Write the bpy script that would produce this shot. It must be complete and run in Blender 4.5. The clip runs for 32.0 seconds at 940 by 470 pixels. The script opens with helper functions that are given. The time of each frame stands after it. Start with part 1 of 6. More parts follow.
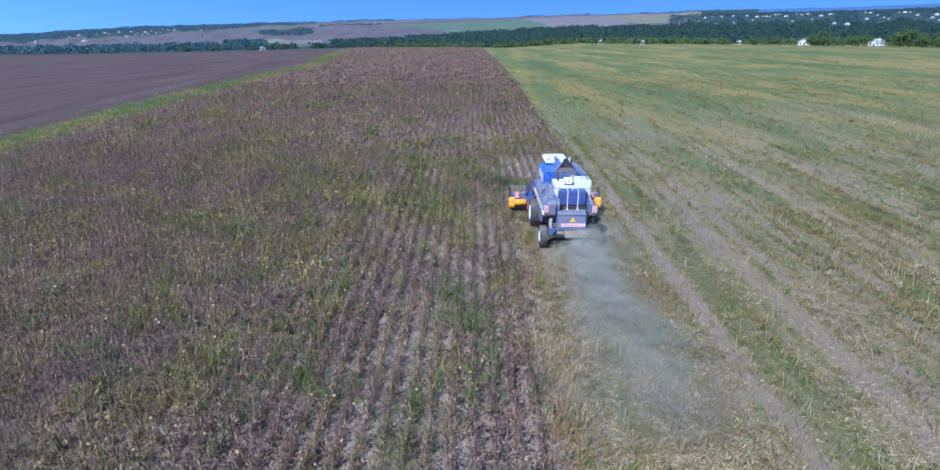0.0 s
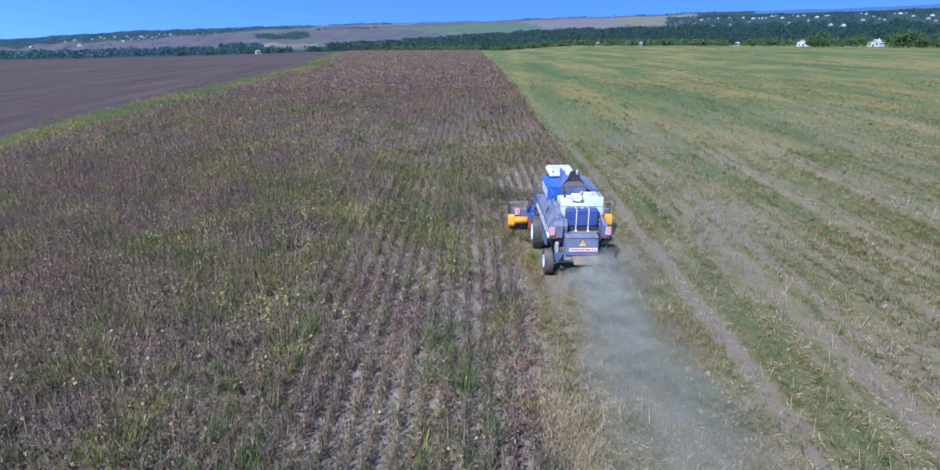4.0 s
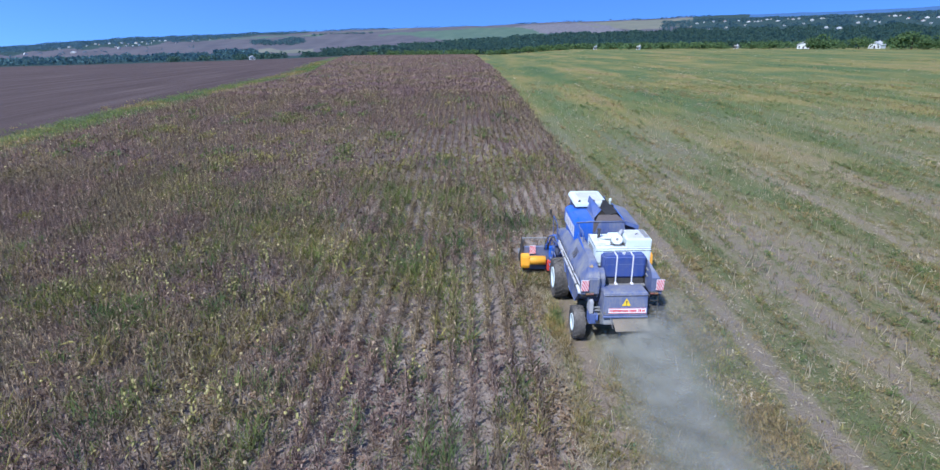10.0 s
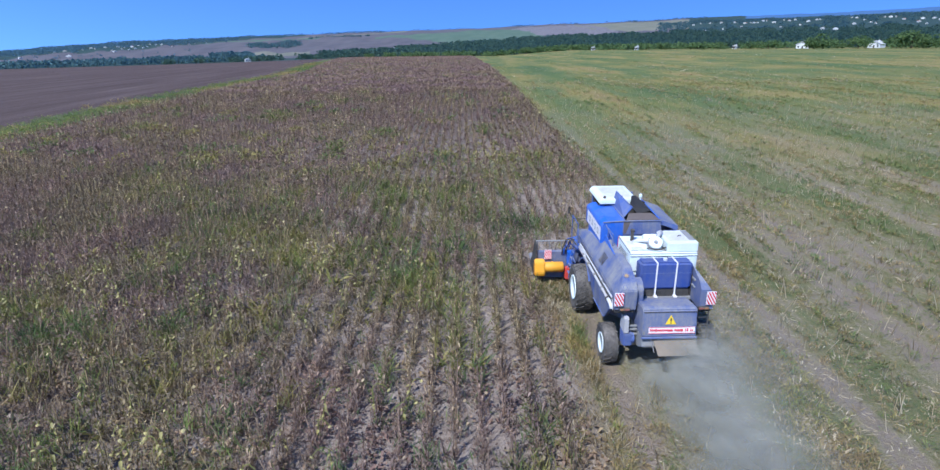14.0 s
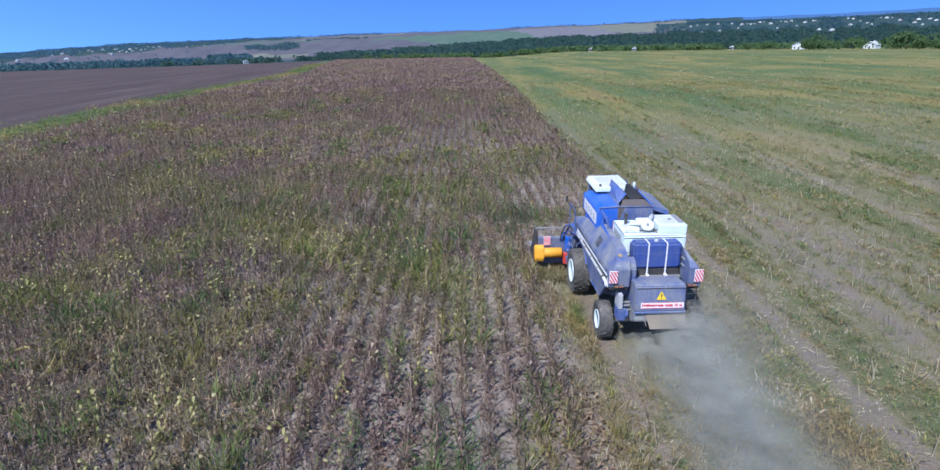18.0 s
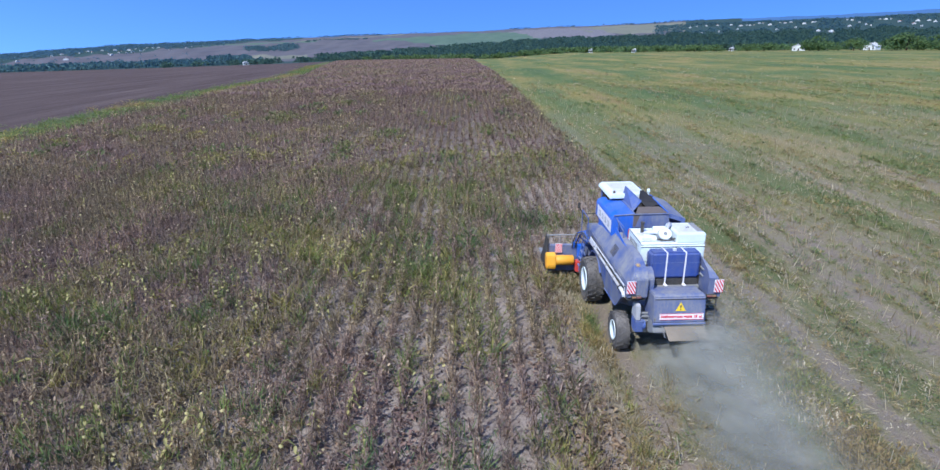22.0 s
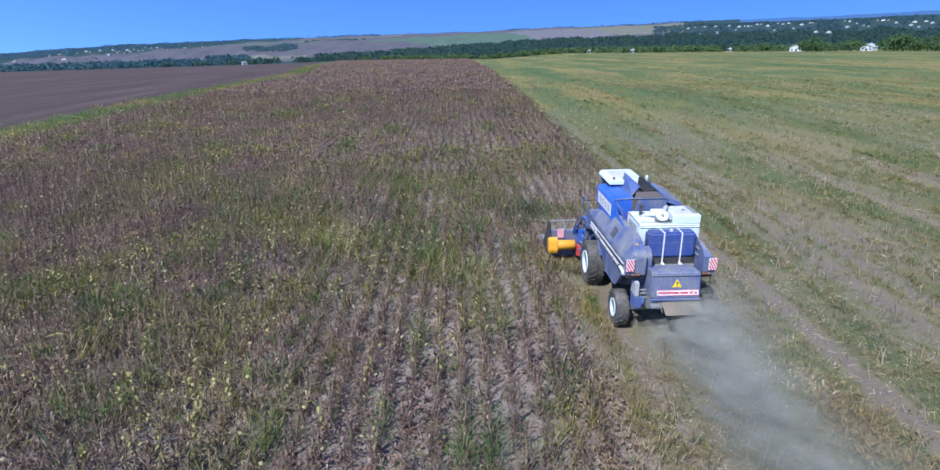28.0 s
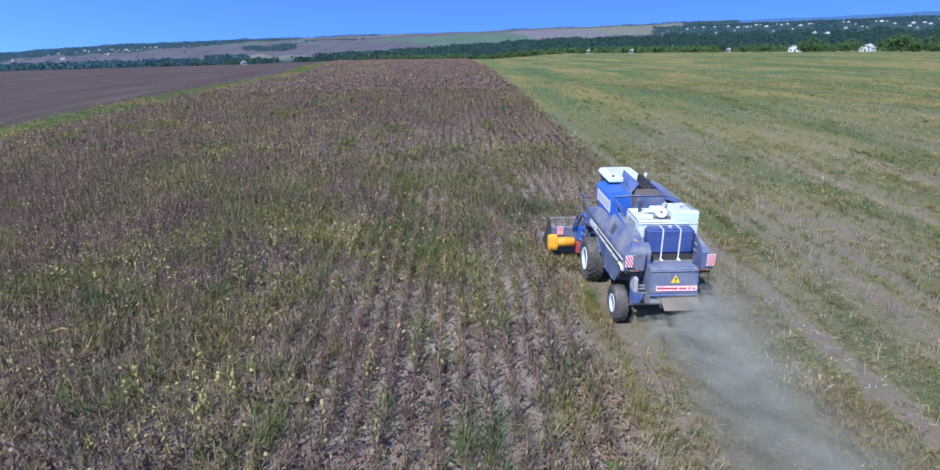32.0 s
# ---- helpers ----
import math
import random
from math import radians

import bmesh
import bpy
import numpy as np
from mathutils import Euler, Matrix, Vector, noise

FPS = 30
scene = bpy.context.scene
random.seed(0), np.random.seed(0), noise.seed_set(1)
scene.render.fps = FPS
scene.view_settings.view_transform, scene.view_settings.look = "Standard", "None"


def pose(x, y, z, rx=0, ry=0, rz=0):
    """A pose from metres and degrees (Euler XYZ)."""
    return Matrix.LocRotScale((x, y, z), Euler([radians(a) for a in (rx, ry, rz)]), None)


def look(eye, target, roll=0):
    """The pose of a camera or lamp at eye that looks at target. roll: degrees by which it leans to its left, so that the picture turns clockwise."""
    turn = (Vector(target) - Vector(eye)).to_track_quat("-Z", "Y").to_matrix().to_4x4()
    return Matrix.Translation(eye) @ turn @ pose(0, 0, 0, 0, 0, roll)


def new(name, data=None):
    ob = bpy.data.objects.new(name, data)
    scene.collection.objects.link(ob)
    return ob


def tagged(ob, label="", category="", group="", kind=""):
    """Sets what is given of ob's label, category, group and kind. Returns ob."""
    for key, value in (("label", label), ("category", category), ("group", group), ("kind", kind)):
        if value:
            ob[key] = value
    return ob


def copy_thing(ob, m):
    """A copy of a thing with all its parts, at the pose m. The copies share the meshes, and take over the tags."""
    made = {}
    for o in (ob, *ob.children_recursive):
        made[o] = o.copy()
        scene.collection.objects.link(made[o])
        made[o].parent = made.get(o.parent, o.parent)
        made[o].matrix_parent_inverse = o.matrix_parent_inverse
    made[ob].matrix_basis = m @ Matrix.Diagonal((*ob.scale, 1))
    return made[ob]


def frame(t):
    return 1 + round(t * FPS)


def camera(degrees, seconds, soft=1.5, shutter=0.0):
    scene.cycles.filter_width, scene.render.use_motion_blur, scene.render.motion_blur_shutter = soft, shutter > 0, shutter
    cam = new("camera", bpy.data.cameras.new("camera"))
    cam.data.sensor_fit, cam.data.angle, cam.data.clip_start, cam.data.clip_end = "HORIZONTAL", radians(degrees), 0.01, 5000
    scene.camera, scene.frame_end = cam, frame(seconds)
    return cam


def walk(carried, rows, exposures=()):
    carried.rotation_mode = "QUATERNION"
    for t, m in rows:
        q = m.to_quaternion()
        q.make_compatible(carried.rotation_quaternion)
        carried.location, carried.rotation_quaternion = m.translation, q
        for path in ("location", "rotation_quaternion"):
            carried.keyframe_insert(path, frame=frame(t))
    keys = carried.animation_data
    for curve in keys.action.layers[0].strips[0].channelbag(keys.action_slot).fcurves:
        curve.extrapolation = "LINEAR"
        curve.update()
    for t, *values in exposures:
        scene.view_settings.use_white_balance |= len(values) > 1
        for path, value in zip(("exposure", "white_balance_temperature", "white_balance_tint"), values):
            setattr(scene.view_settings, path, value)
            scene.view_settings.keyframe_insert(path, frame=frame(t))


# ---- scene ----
# The machine stands with its rear at y = 0 and drives towards +y; x to its right.
FOV = 78.47
cam = camera(FOV, 32.0, soft=1.4)
# seconds, x, y, z, turn, tilt, roll
PATH = [
    (0, -5.44, -29.98, 12.46, 0.14, -20.92, 0.02),
    (0.5, -5.35, -29.80, 12.28, 0.07, -20.86, -0.05),
    (1, -5.34, -29.55, 12.19, 0.06, -20.84, -0.09),
    (1.5, -5.31, -29.17, 12.11, 0.07, -20.81, -0.11),
    (2, -5.28, -28.60, 12.10, 0.05, -20.79, -0.11),
    (2.5, -5.24, -27.85, 12.10, 0.01, -20.76, -0.10),
    (3, -5.25, -27.03, 12.04, -0.06, -20.72, -0.13),
    (3.5, -5.22, -26.21, 12.00, -0.07, -20.69, -0.19),
    (5.5, -5.23, -23.60, 11.66, -0.13, -20.50, -0.33),
    (6, -5.24, -23.15, 11.62, -0.16, -20.48, -0.35),
    (6.5, -5.28, -22.64, 11.58, -0.16, -20.41, -0.35),
    (7, -5.29, -22.14, 11.54, -0.19, -20.40, -0.37),
    (7.5, -5.29, -21.56, 11.48, -0.20, -20.38, -0.39),
    (8, -5.32, -20.91, 11.41, -0.22, -20.34, -0.39),
    (8.5, -5.36, -20.16, 11.38, -0.22, -20.31, -0.40),
    (9, -5.40, -19.49, 11.35, -0.27, -20.28, -0.45),
    (9.5, -5.46, -18.89, 11.31, -0.34, -20.24, -0.51),
    (10, -5.47, -18.37, 11.24, -0.36, -20.21, -0.54),
    (10.5, -5.48, -17.84, 11.12, -0.40, -20.16, -0.59),
    (11, -5.52, -17.27, 10.98, -0.41, -20.13, -0.63),
    (11.5, -5.57, -16.73, 10.82, -0.44, -20.10, -0.63),
    (12, -5.61, -16.10, 10.61, -0.48, -20.07, -0.68),
    (12.5, -5.63, -15.63, 10.46, -0.50, -20.05, -0.71),
    (13, -5.64, -15.29, 10.30, -0.53, -20.03, -0.71),
    (13.5, -5.68, -15.05, 10.14, -0.54, -20.02, -0.71),
    (14, -5.73, -14.83, 9.96, -0.60, -19.97, -0.75),
    (14.5, -5.79, -14.67, 9.88, -0.65, -19.96, -0.78),
    (16.5, -5.87, -15.30, 9.85, -0.76, -19.84, -0.84),
    (17, -5.88, -15.69, 9.83, -0.76, -19.83, -0.86),
    (17.5, -5.93, -16.07, 9.84, -0.76, -19.81, -0.87),
    (18, -5.96, -16.22, 9.85, -0.78, -19.81, -0.87),
    (18.5, -6.02, -16.16, 9.91, -0.78, -19.79, -0.86),
    (19, -6.11, -16.02, 9.92, -0.81, -19.77, -0.85),
    (19.5, -6.18, -15.84, 9.91, -0.81, -19.78, -0.84),
    (20, -6.25, -15.65, 9.93, -0.81, -19.78, -0.85),
    (20.5, -6.31, -15.43, 9.94, -0.82, -19.78, -0.86),
    (21, -6.33, -15.36, 9.95, -0.83, -19.72, -0.85),
    (21.5, -6.36, -15.46, 9.93, -0.83, -19.71, -0.84),
    (22, -6.39, -15.70, 9.94, -0.85, -19.72, -0.83),
    (22.5, -6.40, -15.91, 9.94, -0.86, -19.72, -0.80),
    (23, -6.45, -16.02, 9.94, -0.87, -19.73, -0.77),
    (23.5, -6.47, -16.13, 9.90, -0.87, -19.73, -0.75),
    (24, -6.47, -16.11, 9.84, -0.87, -19.70, -0.73),
    (24.5, -6.48, -16.15, 9.79, -0.91, -19.70, -0.74),
    (25, -6.53, -16.19, 9.75, -0.91, -19.69, -0.73),
    (25.5, -6.57, -16.35, 9.72, -0.91, -19.68, -0.74),
    (27.5, -6.71, -16.82, 9.68, -1.02, -19.66, -0.75),
    (28, -6.72, -16.84, 9.68, -1.02, -19.66, -0.74),
    (28.5, -6.75, -16.80, 9.68, -1.04, -19.66, -0.72),
    (29, -6.77, -16.82, 9.69, -1.04, -19.68, -0.71),
    (29.5, -6.73, -16.89, 9.70, -1.05, -19.68, -0.71),
    (30, -6.70, -16.89, 9.69, -1.06, -19.67, -0.70),
    (30.5, -6.68, -16.95, 9.65, -1.08, -19.65, -0.67),
    (31, -6.70, -16.98, 9.62, -1.12, -19.65, -0.66),
    (31.5, -6.73, -17.01, 9.62, -1.14, -19.65, -0.65),
    (32, -6.79, -17.07, 9.63, -1.13, -19.66, -0.64),
]


def stand(x, y, z, turn, tilt, roll):
    return pose(x, y, z, 0, 0, turn) @ pose(0, 0, 0, 90 + tilt) @ pose(0, 0, 0, 0, 0, roll)


walk(cam, [(r[0], stand(*r[1:])) for r in PATH], exposures=[(0.0, 0.57, 5440, 9), (6.0, 0.52, 5550, 8), (13.0, 0.49, 5680, 7), (32.0, 0.49, 5720, 7)])

# ---- light ----
SUN_EL = radians(52)
SUN_FROM = Vector((-0.60, -0.80, 0)).normalized()
world = bpy.data.worlds.new("world")
scene.world = world
world.use_nodes = True
wn, wl = world.node_tree.nodes, world.node_tree.links
sky = wn.new("ShaderNodeTexSky")
sky.sky_type, sky.sun_disc = "NISHITA", False
sky.sun_elevation, sky.sun_rotation = SUN_EL, math.atan2(SUN_FROM.x, SUN_FROM.y)
sky.air_density, sky.dust_density, sky.ozone_density = 0.8, 0.0, 6.0
tex = wn.new("ShaderNodeTexCoord")
tilt = wn.new("ShaderNodeMapping")
tilt.inputs["Rotation"].default_value = (radians(14.5), radians(-4.0), 0)
wl.new(tex.outputs["Generated"], tilt.inputs["Vector"])
wl.new(tilt.outputs["Vector"], sky.inputs["Vector"])
tint = wn.new("ShaderNodeMix")
tint.data_type, tint.blend_type = "RGBA", "MULTIPLY"
tint.inputs[0].default_value, tint.inputs[7].default_value = 1.0, (0.59, 0.735, 1.02, 1)
wl.new(sky.outputs["Color"], tint.inputs[6])
wl.new(tint.outputs[2], wn["Background"].inputs["Color"])
wn["Background"].inputs["Strength"].default_value = 0.148
sun_data = bpy.data.lights.new("sun", "SUN")
sun_data.energy, sun_data.angle, sun_data.color = 4.45, radians(0.5), (1.0, 0.95, 0.88)
sun = new("sun", sun_data)
sun.matrix_world = look(SUN_FROM * math.cos(SUN_EL) * 60 + Vector((0, 0, math.sin(SUN_EL) * 60)), (0, 0, 0))


# ---- materials ----
def nodes_of(name):
    m = bpy.data.materials.new(name)
    m.use_nodes = True
    return m, m.node_tree.nodes, m.node_tree.links, m.node_tree.nodes["Principled BSDF"]


def ramp(nodes, stops):
    r = nodes.new("ShaderNodeValToRGB")
    e = r.color_ramp.elements
    while len(e) < len(stops):
        e.new(0.5)
    for el, (p, c) in zip(e, stops):
        el.position, el.color = p, (*c, 1)
    return r


def mix(nodes, links, fac, a, b, kind="MIX"):
    n = nodes.new("ShaderNodeMix")
    n.data_type, n.blend_type = "RGBA", kind
    for slot, v in ((0, fac), (6, a), (7, b)):
        if isinstance(v, (int, float)):
            n.inputs[slot].default_value = v
        elif isinstance(v, tuple):
            n.inputs[slot].default_value = (*v, 1)
        else:
            links.new(v, n.inputs[slot])
    return n.outputs[2]


def calc(nodes, links, op, a, b=0.0, c=None):
    n = nodes.new("ShaderNodeMath")
    n.operation = op
    for slot, v in enumerate((a, b, c)):
        if v is None:
            continue
        if isinstance(v, (int, float)):
            n.inputs[slot].default_value = v
        else:
            links.new(v, n.inputs[slot])
    return n.outputs[0]


def noisy(nodes, links, vec, scale, detail=4.0, rough=0.6):
    n = nodes.new("ShaderNodeTexNoise")
    n.inputs["Scale"].default_value, n.inputs["Detail"].default_value, n.inputs["Roughness"].default_value = scale, detail, rough
    if vec is not None:
        links.new(vec, n.inputs["Vector"])
    return n.outputs["Fac"]


def stretched(nodes, links, vec, sx, sy, sz):
    n = nodes.new("ShaderNodeMapping")
    n.inputs["Scale"].default_value = (sx, sy, sz)
    links.new(vec, n.inputs["Vector"])
    return n.outputs["Vector"]


def painted(name, colour, rough=0.45, metal=0.0, dust=0.35, dust_colour=(0.30, 0.26, 0.22), scale=1.6, spec=0.5):
    """Sheet metal, rubber or plastic with settled dust and fine wear."""
    m, n, l, b = nodes_of(name)
    pos = n.new("ShaderNodeTexCoord").outputs["Object"]
    coarse, fine = noisy(n, l, pos, scale, 5), noisy(n, l, pos, scale * 14, 3)
    runs = noisy(n, l, stretched(n, l, pos, scale * 7, scale * 7, scale * 0.9), 1.0, 3)
    both = calc(n, l, "ADD", calc(n, l, "MULTIPLY", coarse, 0.58), calc(n, l, "ADD", calc(n, l, "MULTIPLY", fine, 0.17), calc(n, l, "MULTIPLY", runs, 0.25)))
    r = ramp(n, [(0.36, (0, 0, 0)), (0.66, (1, 1, 1))])
    l.new(both, r.inputs[0])
    up = n.new("ShaderNodeNewGeometry").outputs["Normal"]
    sep = n.new("ShaderNodeSeparateXYZ")
    l.new(up, sep.inputs[0])
    lie = calc(n, l, "MAXIMUM", sep.outputs[2], 0.0)
    amount = calc(n, l, "MULTIPLY", r.outputs[0], calc(n, l, "ADD", calc(n, l, "MULTIPLY", lie, dust * 0.5), dust))
    l.new(mix(n, l, amount, colour, dust_colour), b.inputs["Base Color"])
    l.new(calc(n, l, "ADD", calc(n, l, "MULTIPLY", amount, 0.6), rough), b.inputs["Roughness"])
    b.inputs["Metallic"].default_value = metal
    b.inputs["Specular IOR Level"].default_value = spec
    bump = n.new("ShaderNodeBump")
    bump.inputs["Strength"].default_value, bump.inputs["Distance"].default_value = 0.15, 0.01
    l.new(fine, bump.inputs["Height"])
    l.new(bump.outputs[0], b.inputs["Normal"])
    return m


def foliage(name, a, b_, c, rough=0.75, through_light=0.42, mid=0.5, drift=((1, 1, 1), (1, 1, 1))):
    """Leaf and stalk colours that differ from one blade to the next and drift over the field."""
    m, n, l, b = nodes_of(name)
    geo = n.new("ShaderNodeNewGeometry")
    r = ramp(n, [(0.0, a), (mid, b_), (1.0, c)])
    l.new(geo.outputs["Random Per Island"], r.inputs[0])
    g = noisy(n, l, geo.outputs["Position"], 0.35, 3)
    shade = ramp(n, [(0.3, (0.75, 0.75, 0.75)), (0.7, (1.25, 1.2, 1.1))])
    l.new(g, shade.inputs[0])
    hue = ramp(n, [(0.42, drift[0]), (0.58, drift[1])])
    l.new(noisy(n, l, geo.outputs["Position"], 0.16, 4, 0.6), hue.inputs[0])
    tone = mix(n, l, 1.0, mix(n, l, 1.0, r.outputs[0], hue.outputs[0], "MULTIPLY"), shade.outputs[0], "MULTIPLY")
    l.new(tone, b.inputs["Base Color"])
    b.inputs["Roughness"].default_value = rough
    b.inputs["Specular IOR Level"].default_value = 0.25
    thin = n.new("ShaderNodeBsdfTranslucent")
    both = n.new("ShaderNodeMixShader")
    both.inputs[0].default_value = through_light
    l.new(tone, thin.inputs["Color"])
    l.new(b.outputs[0], both.inputs[1])
    l.new(thin.outputs[0], both.inputs[2])
    l.new(both.outputs[0], n["Material Output"].inputs["Surface"])
    return m


# how well things grow on the stubble, strip by strip to the right of the driving line: wheel lanes stay bare
STRIPS = [(-3.0, 0.40), (-1.75, 0.38), (-1.45, 0.04), (-1.1, 0.06), (-0.7, 0.36), (1.1, 0.34), (1.45, 0.08), (1.8, 0.36), (3.3, 0.60), (4.35, 0.46), (4.68, 0.05), (5.05, 0.06), (5.45, 0.46), (6.6, 0.74), (7.4, 0.52), (8.2, 0.36), (8.75, 0.06),
          (9.3, 0.10), (9.8, 0.42), (10.7, 0.20), (11.8, 0.60), (13.3, 0.22), (14.3, 0.58), (16.6, 0.86), (18.0, 0.26), (21.0, 0.64),
          (24.2, 0.30), (29.0, 0.90), (32.0, 0.60), (34.5, 0.32), (37.0, 0.50)]
STRIP_X, STRIP_G = [s[0] for s in STRIPS], [s[1] for s in STRIPS]


def field_material():
    """Soil under the crop, stubble, ploughland and the grass bank, told apart by where they lie."""
    m, n, l, b = nodes_of("field_soil")
    pos = n.new("ShaderNodeNewGeometry").outputs["Position"]
    sep = n.new("ShaderNodeSeparateXYZ")
    l.new(pos, sep.inputs[0])
    x, y = sep.outputs[0], sep.outputs[1]
    big, mid, fine = noisy(n, l, pos, 0.05, 4), noisy(n, l, pos, 0.9, 5), noisy(n, l, pos, 9.0, 6, 0.7)
    soil = ramp(n, [(0.38, (0.182, 0.144, 0.116)), (0.5, (0.306, 0.249, 0.208)), (0.62, (0.405, 0.342, 0.294))])
    l.new(calc(n, l, "ADD", calc(n, l, "MULTIPLY", fine, 0.55), calc(n, l, "MULTIPLY", mid, 0.45)), soil.inputs[0])
    # crop residue between the rows, thicker towards the far end
    litter = ramp(n, [(0.40, (0.084, 0.060, 0.050)), (0.62, (0.176, 0.130, 0.104))])
    l.new(fine, litter.inputs[0])
    far = calc(n, l, "MULTIPLY", calc(n, l, "SUBTRACT", y, 14.0), 0.020)
    far = calc(n, l, "MINIMUM", calc(n, l, "MAXIMUM", far, 0.06), 0.92)
    thick = calc(n, l, "MULTIPLY", calc(n, l, "SUBTRACT", -9.0, calc(n, l, "ADD", x, calc(n, l, "MULTIPLY", mid, 6.0))), 0.07)
    far = calc(n, l, "MAXIMUM", far, calc(n, l, "MINIMUM", thick, 0.88))
    crop = mix(n, l, far, soil.outputs[0], litter.outputs[0])
    # stubble: bare wheel lanes, straw and weedy strips along the driving line
    lanes = noisy(n, l, stretched(n, l, pos, 0.62, 0.016, 0.0), 1.0, 3, 0.6)
    grit = noisy(n, l, stretched(n, l, pos, 1.0, 0.5, 0.0), 2.4, 6, 0.8)
    patch = noisy(n, l, stretched(n, l, pos, 0.16, 0.07, 0.0), 1.0, 4)
    v = calc(n, l, "ADD", calc(n, l, "ADD", calc(n, l, "MULTIPLY", lanes, 0.20), calc(n, l, "MULTIPLY", patch, 0.20)), calc(n, l, "ADD", calc(n, l, "MULTIPLY", grit, 0.38), calc(n, l, "MULTIPLY", fine, 0.22)))
    blot = noisy(n, l, stretched(n, l, pos, 0.09, 0.045, 0.0), 1.0, 5, 0.6)
    wander = calc(n, l, "MULTIPLY", calc(n, l, "SUBTRACT", mid, 0.5), 0.9)
    strip = ramp(n, [((sx + 3.0) / 40.0, (g, g, g)) for sx, g in STRIPS])
    l.new(calc(n, l, "MULTIPLY", calc(n, l, "ADD", calc(n, l, "ADD", x, wander), 3.0), 0.025), strip.inputs[0])
    reaching = calc(n, l, "MINIMUM", calc(n, l, "MAXIMUM", calc(n, l, "MULTIPLY", calc(n, l, "SUBTRACT", 75.0, y), 0.018), 0.3), 1.0)
    v = calc(n, l, "ADD", v, calc(n, l, "MULTIPLY", calc(n, l, "MULTIPLY", reaching, calc(n, l, "SUBTRACT", strip.outputs[0], 0.36)), calc(n, l, "MINIMUM", calc(n, l, "MAXIMUM", calc(n, l, "MULTIPLY", calc(n, l, "SUBTRACT", patch, 0.34), 1.1), 0.03), 0.26)))
    cover = ramp(n, [(0.38, (0.300, 0.236, 0.204)), (0.45, (0.230, 0.176, 0.146)), (0.485, (0.270, 0.222, 0.158)), (0.525, (0.196, 0.170, 0.090)), (0.59, (0.122, 0.138, 0.060))])
    l.new(v, cover.inputs[0])
    # far off the growth closes over the soil in broad green, tan and russet strips
    bands = noisy(n, l, stretched(n, l, pos, 0.075, 0.010, 0.0), 1.0, 6, 0.66)
    growth = ramp(n, [(0.39, (0.060, 0.106, 0.038)), (0.45, (0.088, 0.134, 0.045)), (0.50, (0.136, 0.152, 0.050)), (0.55, (0.228, 0.196, 0.064)), (0.60, (0.240, 0.180, 0.080)), (0.66, (0.116, 0.138, 0.048))])
    l.new(calc(n, l, "ADD", calc(n, l, "MULTIPLY", bands, 0.52), calc(n, l, "ADD", calc(n, l, "MULTIPLY", blot, 0.36), calc(n, l, "MULTIPLY", grit, 0.12))), growth.inputs[0])
    reach = calc(n, l, "MULTIPLY", calc(n, l, "SUBTRACT", calc(n, l, "ADD", y, calc(n, l, "MULTIPLY", blot, 60.0)), 30.0), 0.014)
    reach = calc(n, l, "MINIMUM", calc(n, l, "MAXIMUM", reach, 0.16), 0.88)
    stubble = mix(n, l, reach, cover.outputs[0], growth.outputs[0])
    # ploughland with long streaks
    streak = noisy(n, l, stretched(n, l, pos, 0.30, 0.016, 0.0), 1.0, 6, 0.72)
    plough = ramp(n, [(0.36, (0.064, 0.045, 0.041)), (0.50, (0.090, 0.065, 0.059)), (0.64, (0.132, 0.100, 0.090))])
    l.new(calc(n, l, "ADD", calc(n, l, "MULTIPLY", streak, 0.7), calc(n, l, "MULTIPLY", fine, 0.3)), plough.inputs[0])
    bank = ramp(n, [(0.35, (0.080, 0.100, 0.042)), (0.65, (0.135, 0.140, 0.062))])
    l.new(mid, bank.inputs[0])

    def side_of(v, edge, wobble, soft):
        w = calc(n, l, "MULTIPLY", calc(n, l, "SUBTRACT", mid, 0.5), wobble)
        d = calc(n, l, "ADD", calc(n, l, "SUBTRACT", v, edge), w)
        d = calc(n, l, "ADD", calc(n, l, "MULTIPLY", d, soft), 0.5)
        return calc(n, l, "MINIMUM", calc(n, l, "MAXIMUM", d, 0.0), 1.0)

    # the bank bends away to the left in the distance
    bend = calc(n, l, "MULTIPLY", calc(n, l, "MAXIMUM", calc(n, l, "SUBTRACT", y, 150.0), 0.0), 0.17)
    xb = calc(n, l, "ADD", x, bend)
    col = mix(n, l, side_of(xb, -56.0, 5.0, 0.4), plough.outputs[0], bank.outputs[0])
    col = mix(n, l, side_of(xb, -49.5, 3.0, 0.8), col, crop)
    right = mix(n, l, side_of(y, 6.0, 1.0, 1.0), side_of(x, -2.3, 0.8, 1.5), side_of(x, 3.2, 0.8, 1.5))
    col = mix(n, l, right, col, stubble)
    l.new(col, b.inputs["Base Color"])
    b.inputs["Roughness"].default_value = 0.95
    b.inputs["Specular IOR Level"].default_value = 0.1
    bump = n.new("ShaderNodeBump")
    bump.inputs["Strength"].default_value, bump.inputs["Distance"].default_value = 0.9, 0.13
    l.new(calc(n, l, "ADD", fine, calc(n, l, "MULTIPLY", mid, 1.5)), bump.inputs["Height"])
    l.new(bump.outputs[0], b.inputs["Normal"])
    return m


